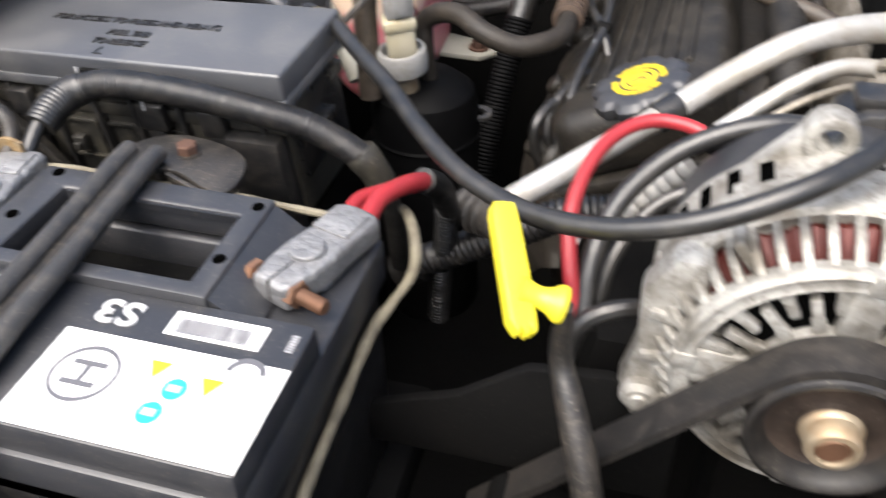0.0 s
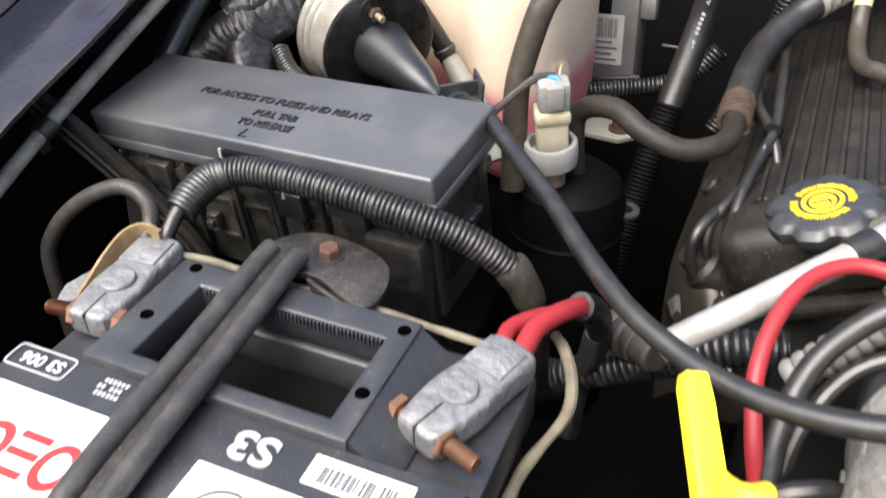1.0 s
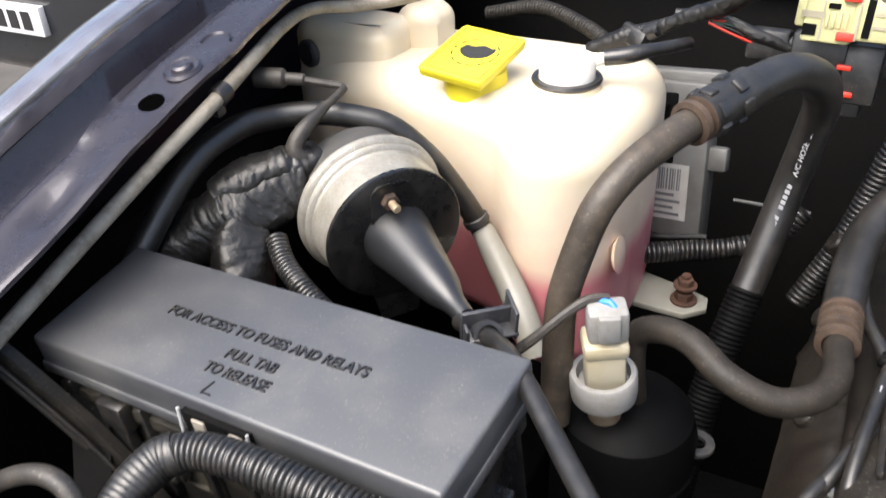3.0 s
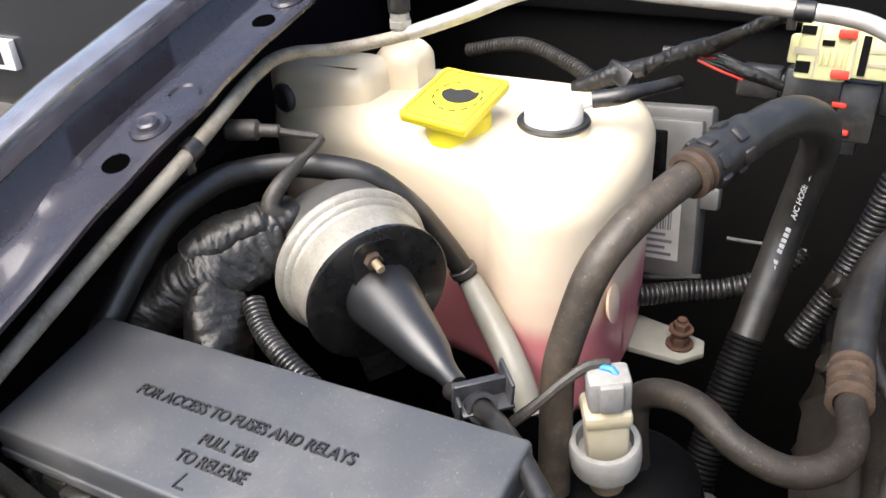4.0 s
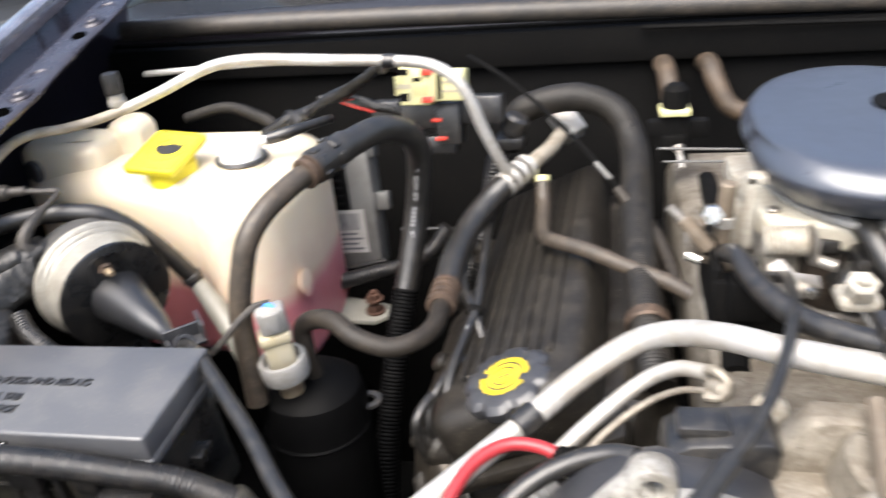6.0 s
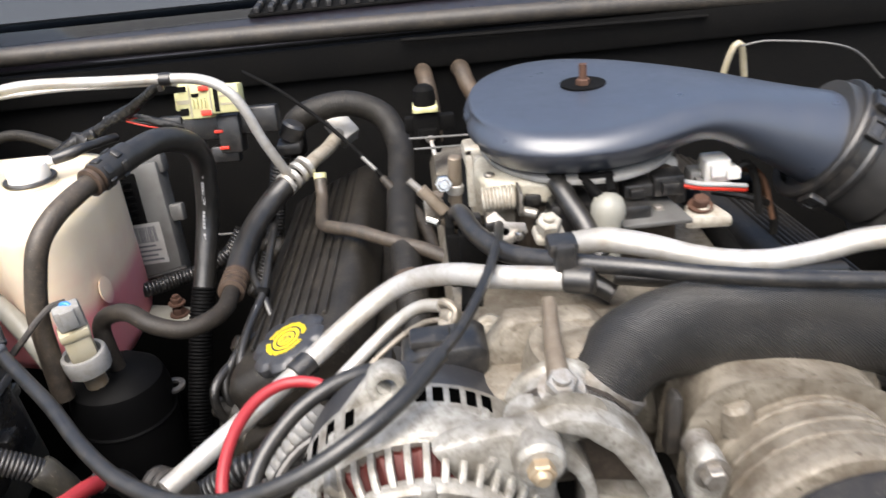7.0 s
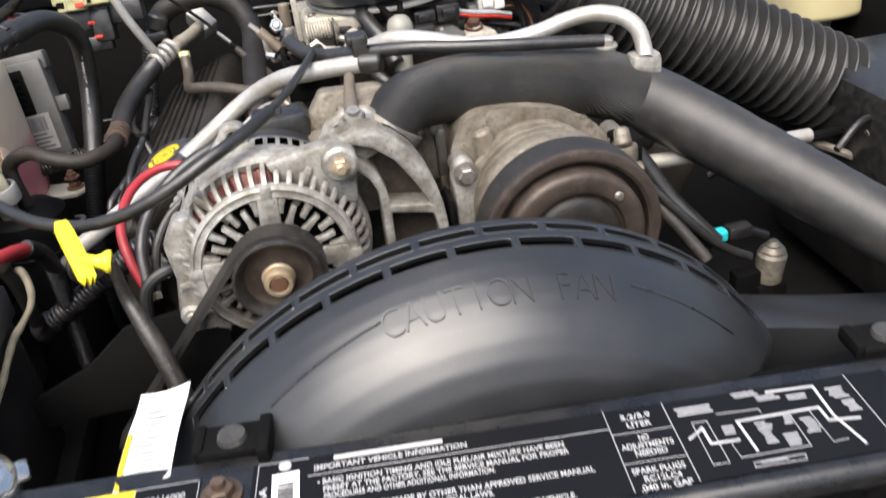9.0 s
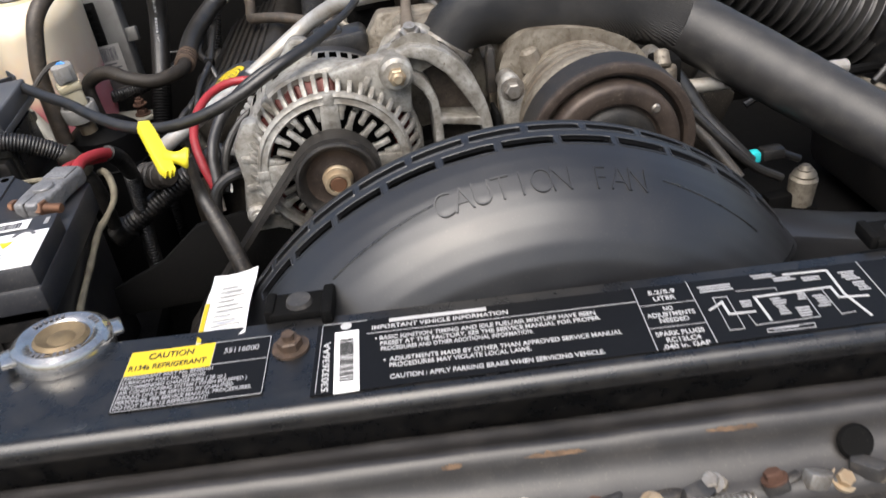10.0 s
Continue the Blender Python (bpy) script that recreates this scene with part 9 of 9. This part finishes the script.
    part("vacuum_hose", tube([(0.296, 0.640, 1.190), (0.298, 0.615, 1.192), (0.304, 0.597, 1.182), (0.312, 0.580, 1.170), (0.32, 0.56, 1.15)], 0.0085, 16), RUBBER, t, "black vacuum hose")
    part("shelf", prism([(0.345, 0.590), (0.402, 0.590), (0.392, 0.640), (0.352, 0.645)], 0.004, pose(0, 0, 1.1150, 4, 0, 0), 0.001), CASEG, t, "flat cast shelf")
    part("shelf_screw", bolt((0.380, 0.612, 1.161), (0, 0, 1), 0.004, 0.003), STEEL, t)
    part("nut_block", join(box((0.270, 0.556, 1.166), (0.294, 0.578, 1.176), 0.004), hexnut((0.2811, 0.562, 1.178), (0.2811, 0.558, 1.188), 0.0095), rod((0.2811, 0.558, 1.187), (0.2811, 0.556, 1.192), 0.0045, seg=12, bev=0.001)), CASTP, t, "pale block with plated nut")
    part("cable_bracket", join(box((0.205, 0.61, 1.115), (0.212, 0.69, 1.165), 0.002), box((0.205, 0.605, 1.11), (0.262, 0.612, 1.158), 0.002), box((0.214, 0.592, 1.135), (0.238, 0.612, 1.165), 0.003)), DARK, t)
    part("bellcrank", prism([(-0.016, -0.006), (0.004, -0.010), (0.018, -0.003), (0.017, 0.005), (0.002, 0.008), (-0.006, 0.018), (-0.014, 0.014)], 0.003, pose(0.252, 0.600, 1.160, 62, 0, 8), 0.0006, [[(x, y) for x, y in ring2d(0.003, 10)]]), STEEL, t, "plated bellcrank")
    part("ball_stud", join(rod((0.262, 0.602, 1.158), (0.262, 0.593, 1.160), 0.003, seg=10), lathe([(0, 0.010), (0.003, 0.0092), (0.0048, 0.006), (0.0048, 0.004), (0.003, 0.0008), (0, 0)], toward((0.262, 0.594, 1.160), (0.262, 0.580, 1.163)), 16)), CHROME, t, "shiny ball stud")
    part("return_spring", tube([(0.244, 0.598, 1.152), (0.268, 0.585, 1.146), (0.292, 0.578, 1.148)], 0.0042, 12, ribs=(0.0018, 0.0014)), STEEL, t, "thin return spring")
    part("hose_elbow", tube([(0.300, 0.618, 1.158), (0.288, 0.606, 1.168), (0.284, 0.592, 1.164), (0.286, 0.580, 1.152)], 0.0055, 12), RUBBER, t)
    part("clip", join(box((0.222, 0.606, 1.162), (0.234, 0.616, 1.174), 0.002), box((0.236, 0.596, 1.163), (0.246, 0.604, 1.170), 0.0015)), BLACK, t)
    part("lever_plate", prism([(-0.010, -0.012), (0.008, -0.012), (0.011, 0.004), (0.002, 0.014), (-0.008, 0.010)], 0.002, pose(0.196, 0.648, 1.166, 80, 0, 30), 0.0005), STEEL, t, "plated lever")
    part("pinch_screw", rod((0.190, 0.640, 1.160), (0.200, 0.634, 1.158), 0.0035, seg=10, bev=0.0008), CHROME, t)
    part("rod_end", join(*[rod(p, q, r, seg=12, bev=0.001) for p, q, r in (((0.200, 0.66, 1.15), (0.222, 0.63, 1.155), 0.005), ((0.20, 0.68, 1.14), (0.20, 0.68, 1.165), 0.008), ((0.225, 0.63, 1.150), (0.244, 0.612, 1.152), 0.004))]), BROWNP, t, "dull linkage ends")
    part("sensor", join(box((0.29, 0.60, 1.15), (0.325, 0.632, 1.178), 0.004), box((0.335, 0.598, 1.152), (0.372, 0.63, 1.172), 0.004)), BLACK, t, "black sensor plug")
    part("idle_motor", join(lathe([(0, 0.0275), (0.006, 0.027), (0.0108, 0.0235), (0.0135, 0.017), (0.0138, 0.011), (0.0115, 0.004), (0.0100, 0.0), (0.0100, -0.030), (0, -0.030)], toward((0.3305, 0.578, 1.166), (0.334, 0.592, 1.205)), 32), lathe([(0.0100, -0.006), (0.0118, -0.006), (0.0118, -0.011), (0.0100, -0.011)], toward((0.3305, 0.578, 1.166), (0.334, 0.592, 1.205)), 28)), OUTLET, t, "pale round vacuum fitting")
    part("fitting_fork", join(rod((0.326, 0.584, 1.190), (0.318, 0.606, 1.196), 0.0035, seg=10), rod((0.336, 0.588, 1.191), (0.338, 0.610, 1.197), 0.0035, seg=10), box((0.314, 0.604, 1.190), (0.342, 0.612, 1.200), 0.002)), DARK, t, "black forked clip")

    t = thing("fuel_rail", (0.42, 0.70, 1.1), "black injector wiring and rail with connectors", "fuel rail")
    part("rail", tube([(0.22, 0.58, 1.10), (0.23, 0.70, 1.105), (0.235, 0.90, 1.10)], 0.010, 14), DARK, t)
    part("rail", tube([(0.45, 0.58, 1.10), (0.45, 0.72, 1.11), (0.45, 0.90, 1.10)], 0.010, 14), DARK, t)
    random.seed(5)
    for x, y, z, w, mt in ((0.405, 0.655, 1.155, 0.022, BLACK), (0.432, 0.668, 1.160, 0.018, GREYP), (0.462, 0.712, 1.152, 0.020, HDPE), (0.38, 0.628, 1.150, 0.024, BLACK), (0.447, 0.70, 1.146, 0.016, BLACK), (0.488, 0.70, 1.13, 0.016, DARK)):
        part("connector", join(box((x - w / 2, y - 0.008, z - 0.009), (x + w / 2, y + 0.010, z + 0.009), 0.002), box((x - w / 3, y - 0.014, z - 0.005), (x + w / 3, y - 0.006, z + 0.005), 0.001)), mt, t)
    part("wire", tube([(0.47, 0.70, 1.152), (0.49, 0.695, 1.150), (0.505, 0.70, 1.135), (0.51, 0.71, 1.11)], 0.003, 8), COPPER, t)
    part("wire", tube([(0.45, 0.68, 1.14), (0.48, 0.67, 1.135), (0.505, 0.675, 1.12), (0.512, 0.68, 1.09)], 0.004, 8), TAPE, t)
    part("pad", join(prism([(0.400, 0.604), (0.440, 0.600), (0.434, 0.626), (0.420, 0.638), (0.408, 0.630)], 0.012, pose(0, 0, 1.142), 0.004), rod((0.418, 0.616, 1.148), (0.4175, 0.616, 1.158), 0.010, 0.009, 18, 0.002)), CASTP, t, "tan cast pad")
    part("pad_bolt", bolt((0.417, 0.616, 1.158), (0, -0.2, 1), 0.0072, 0.008), RUST, t, "rusty bolt head")
    part("socket", join(box((0.378, 0.618, 1.168), (0.404, 0.640, 1.186), 0.002), box((0.384, 0.612, 1.172), (0.398, 0.620, 1.182), 0.001)), BLACK, t, "black plug socket")
    part("socket", join(box((0.352, 0.612, 1.172), (0.376, 0.634, 1.184), 0.002), box((0.356, 0.606, 1.174), (0.368, 0.614, 1.182), 0.001)), BLACK, t, "black plug socket")
    part("cap_piece", rod((0.395, 0.655, 1.176), (0.395, 0.640, 1.188), 0.010, seg=16, bev=0.002), GREYP, t, "grey plastic cap")
    part("white_plug", join(box((0.432, 0.650, 1.160), (0.455, 0.670, 1.182), 0.003), box((0.450, 0.645, 1.164), (0.462, 0.662, 1.174), 0.002), box((0.436, 0.644, 1.168), (0.448, 0.652, 1.178), 0.001)), HDPE, t, "white wiring plug")
    part("wire", tube([(0.404, 0.642, 1.168), (0.425, 0.640, 1.163), (0.448, 0.644, 1.158), (0.47, 0.655, 1.15)], 0.0028, 8), REDP, t, "red wire")
    part("wire", tube([(0.404, 0.6405, 1.172), (0.425, 0.638, 1.167), (0.448, 0.642, 1.162), (0.47, 0.653, 1.154)], 0.0022, 8), PRINTW, t, "white wire")
    part("wire", tube([(0.458, 0.655, 1.170), (0.472, 0.660, 1.172), (0.484, 0.668, 1.155), (0.490, 0.665, 1.12)], 0.0035, 8), TAPE, t)
    part("wire", tube([(0.458, 0.660, 1.166), (0.475, 0.668, 1.166), (0.495, 0.675, 1.148), (0.505, 0.67, 1.11)], 0.0026, 8), COPPER, t)
    part("hose", tube([(0.285, 0.62, 1.155), (0.292, 0.595, 1.145), (0.306, 0.572, 1.13), (0.33, 0.556, 1.118)], 0.008, 14), RUBBER, t)
    part("hose", tube([(0.33, 0.555, 1.135), (0.38, 0.545, 1.132), (0.45, 0.55, 1.125), (0.52, 0.57, 1.11)], 0.007, 14), RUBBER, t)

    t = thing("vacuum_fitting", (0.2, 0.89, 1.15), "black vacuum valve with brass ring at the bulkhead", "valve")
    part("valve", join(lathe([(0, 0.028), (0.007, 0.0275), (0.0115, 0.023), (0.0125, 0.014), (0.0125, 0.0), (0, 0)], pose(0.2005, 0.895, 1.175), 24), box((0.186, 0.885, 1.125), (0.215, 0.905, 1.175), 0.003), box((0.190, 0.880, 1.142), (0.211, 0.887, 1.156), 0.002), box((0.176, 0.888, 1.150), (0.232, 0.900, 1.168), 0.002)), DARK, t)
    part("ring", join(box((0.1865, 0.881, 1.1745), (0.2145, 0.906, 1.1810), 0.0015), box((0.190, 0.878, 1.1755), (0.197, 0.884, 1.1800), 0.001), box((0.204, 0.878, 1.1755), (0.211, 0.884, 1.1800), 0.001)), CREAM, t, "brassy clip")
    part("stem", join(rod((0.203, 0.862, 1.150), (0.206, 0.850, 1.136), 0.0026, seg=10), rod((0.202, 0.865, 1.152), (0.203, 0.861, 1.149), 0.005, seg=12, bev=0.001)), STEEL, t, "thin plated stem")
    part("bracket", rod((0.180, 0.80, 1.176), (0.250, 0.80, 1.1735), 0.0013, seg=8), CASEG, t, "thin steel rod")
    part("bracket", rod((0.184, 0.79, 1.168), (0.250, 0.79, 1.1665), 0.0011, seg=8), CASEG, t, "thin steel rod")

    t = thing("bulkhead_pipes", (0.24, 1.05, 1.15), "brown heater pipes coming through the bulkhead", "pipe")
    part("pipe", tube([(0.205, 1.14, 1.150), (0.205, 1.10, 1.160), (0.208, 1.07, 1.150), (0.211, 1.055, 1.12), (0.211, 1.05, 1.08)], 0.0115, 16), BROWNT, t, "brown heater pipe")
    part("pipe", tube([(0.255, 1.14, 1.150), (0.256, 1.10, 1.160), (0.262, 1.075, 1.145), (0.278, 1.06, 1.120), (0.31, 1.055, 1.112), (0.36, 1.05, 1.116), (0.42, 1.05, 1.12)], 0.0115, 16), BROWNT, t, "brown pipe curving behind the hat")
    part("rail", rod((0.18, 1.125, 1.20), (0.60, 1.13, 1.19), 0.0028, seg=8), DARK, t)


throttle_area()


def far_side():
    t = thing("brake_booster", (0.93, 1.05, 0.95), "round dark brake booster on the bulkhead", "brake booster")
    M = pose(0.986, 1.09, 1.000, 90)
    part("shell", lathe([(0.0, 0.02), (0.112, 0.02), (0.118, 0.012), (0.119, 0.0)], M, 64), DARK, t)
    part("edge", lathe([(0.1185, 0.006), (0.1225, 0.007), (0.1230, 0.011), (0.1185, 0.013)], M, 64), PIPED, t, "thin tan rolled edge")
    part("dome", lathe([(0.100, 0.02), (0.099, 0.085), (0.094, 0.112), (0.082, 0.130), (0.060, 0.139), (0, 0.142)], M, 64), CASEG, t, "grey rounded front dome")
    part("valve_ring", lathe([(0.0135, 0.0), (0.0185, 0.0), (0.0190, 0.004), (0.0185, 0.014), (0.0150, 0.0155), (0.0145, 0.010), (0, 0.010)], toward((0.917, 0.956, 1.059), (0.909, 0.898, 1.073)), 36), GREYP, t, "pale ring of the check valve")
    part("valve", lathe([(0, 0.012), (0.012, 0.012), (0.0145, 0.010)], toward((0.917, 0.956, 1.059), (0.909, 0.898, 1.073)), 32), CASEG, t, "blue-grey valve disc")
    t = thing("brake_reservoir", (0.965, 0.85, 1.03), "cream brake fluid reservoir with moulded seam", "fluid reservoir")
    plan = [(x + 0.014, y) for x, y in [(0.902, 0.868), (0.905, 0.815), (0.925, 0.785), (0.970, 0.775), (1.010, 0.785), (1.017, 0.83), (1.012, 0.885), (0.97, 0.90), (0.92, 0.895)]]
    part("tank", puffed(plan, 1.027, 1.090, 0.010), TANKC, t, "translucent cream lower half")
    part("seam", puffed([(0.973 + (x - 0.973) * 1.05, 0.838 + (y - 0.838) * 1.05) for x, y in plan], 1.086, 1.0925, 0.002, None, 2), TANKC, t)
    part("tank_top", puffed([(0.973 + (x - 0.973) * 0.95, 0.838 + (y - 0.838) * 0.95) for x, y in plan], 1.090, 1.128, 0.016), TANKC, t)
    part("cap", lathe([(0, 0), (0.0285, 0), (0.0290, 0.004), (0.0285, 0.020), (0.0265, 0.0235), (0.012, 0.025), (0, 0.025)], pose(0.985, 0.828, 1.127), 64, wob=lambda a, h: 1 + (0.025 * math.cos(a * 16) if 0.002 < h < 0.021 else 0)), YELLOW, t, "bright yellow ribbed screw cap")
    part("cylinder", rod((0.965, 0.80, 1.02), (0.975, 1.00, 1.02), 0.025, seg=24, bev=0.004), CASTD, t)
    lone("bonnet_cable", tube([(0.612, 1.10, 1.10), (0.622, 1.09, 1.150), (0.634, 1.09, 1.156), (0.646, 1.10, 1.11)], 0.0045, 10), CLEAR, "pale looped cable at the bulkhead", "cable")
    lone("bulkhead_wire", tube([(0.63, 1.08, 1.158), (0.67, 1.07, 1.163), (0.76, 1.05, 1.15), (0.82, 1.06, 1.10)], 0.0015, 8), CASEG, "thin grey pipe along the bulkhead", "pipe")
    t = thing("far_pipes", (0.62, 0.45, 0.95), "pipes and wires low beside the compressor", "pipes")
    part("pipe", tube([(0.50, 0.42, 1.055), (0.56, 0.42, 1.05), (0.63, 0.425, 1.045), (0.72, 0.44, 1.035)], 0.0075, 14), PIPE, t, "short bright pipe")
    part("hose", tube([(0.495, 0.40, 1.10), (0.515, 0.39, 1.07), (0.535, 0.375, 1.035), (0.555, 0.36, 1.01), (0.572, 0.35, 0.99)], 0.0085, 14), RUBBER, t)
    part("wire", tube([(0.485, 0.37, 1.085), (0.515, 0.355, 1.052), (0.545, 0.343, 1.018), (0.572, 0.338, 0.992), (0.600, 0.336, 0.975)], 0.0045, 10), RUBBER, t)
    part("pipe", tube([(0.50, 0.37, 1.06), (0.53, 0.345, 1.02), (0.55, 0.325, 0.99)], 0.0060, 12), DUSTY, t)
    part("box", box((0.487, 0.38, 1.07), (0.512, 0.41, 1.10), 0.004), DARK, t)
    part("plug", join(box((0.574, 0.350, 0.988), (0.585, 0.362, 0.999), 0.002), ), TEAL, t, "teal plastic plug")
    part("plug_back", join(box((0.588, 0.352, 0.986), (0.612, 0.368, 0.998), 0.003), rod((0.606, 0.360, 0.992), (0.630, 0.358, 0.980), 0.004, seg=10)), BLACK, t)
    t = thing("small_canister", (0.65, 0.38, 0.9), "small grey metal canister with bolt", "canister")
    part("can", rod((0.6385, 0.364, 0.922), (0.6405, 0.362, 0.957), 0.0135, 0.0145, seg=26, bev=0.003), CASTD, t, "stained tan can")
    part("bracket", join(box((0.622, 0.352, 0.885), (0.656, 0.380, 0.923), 0.004), box((0.60, 0.356, 0.905), (0.628, 0.372, 0.940), 0.003)), DARK, t)
    part("top", join(rod((0.6405, 0.362, 0.957), (0.6407, 0.362, 0.964), 0.0125, 0.0105, seg=18, bev=0.002), rod((0.6407, 0.362, 0.963), (0.6408, 0.362, 0.969), 0.0075, 0.006, seg=14, bev=0.002)), PIPED, t, "tan domed top")
    t = thing("far_lines", (0.75, 0.55, 0.9), "dark rubber lines and brackets under the bellows", "pipes")
    random.seed(9)
    for k in range(7):
        x, y = 0.62 + 0.05 * k, 0.46 + 0.02 * (k % 3)
        part("line", tube([(x, y, 1.0), (x + 0.05, y + 0.02 * (k % 2), 1.02 - 0.01 * k % 0.03), (x + 0.12, y + 0.03, 0.98), (x + 0.18, y + 0.01, 0.95)], 0.004 + 0.0012 * (k % 3), 8), (RUBBER, PIPED, DARK)[k % 3], t)
    part("tray", box((0.58, 0.42, 0.66), (1.02, 0.95, 0.78), 0.02), DARK, t)


far_side()


# ---- beyond the wing ----
def parked_car():
    t = thing("parked_car", (-2.6, 2.6, 0.0), "dark parked car beyond the wing, plate plain", "car")
    part("body", box((-3.4, 2.3, 0.25), (-1.75, 6.0, 0.95), 0.12, None, 5), SILVER, t)
    part("cabin", box((-3.25, 3.2, 0.9), (-1.9, 5.3, 1.45), 0.2, None, 5), GLASS, t)
    part("plate", box((-3.20, 2.27, 0.45), (-2.70, 2.30, 0.56), 0.004), WHITE, t, "white plate")
    part("plate_bars", bars([(-3.15 + 0.07 * k, 0.47, -3.10 + 0.07 * k, 0.54) for k in range(6)], pose(0, 2.268, 0, 90)), PRINTK, t)
    for x in (-3.3, -1.85):
        part("wheel", rod((x - 0.1, 2.9, 0.32), (x + 0.1, 2.9, 0.32), 0.32, seg=28, bev=0.03), RUBBER, t)


parked_car()

pav = thing("pavement", (-1.6, 1.4, -0.012), "grey concrete paving slabs beside the car", "paving", kind="structure")
slab = box((-0.198, -0.098, 0), (0.198, 0.098, 0.012), 0.004)
slab_mesh = finish("slab", slab, SLAB)
for i in range(8):
    for j in range(22):
        ob = new("slab", slab_mesh)
        ob.parent = pav
        ob.location = (-1.4 + i * 0.404 + (0.2 if j % 2 else 0), -2.2 + j * 0.204, 0)
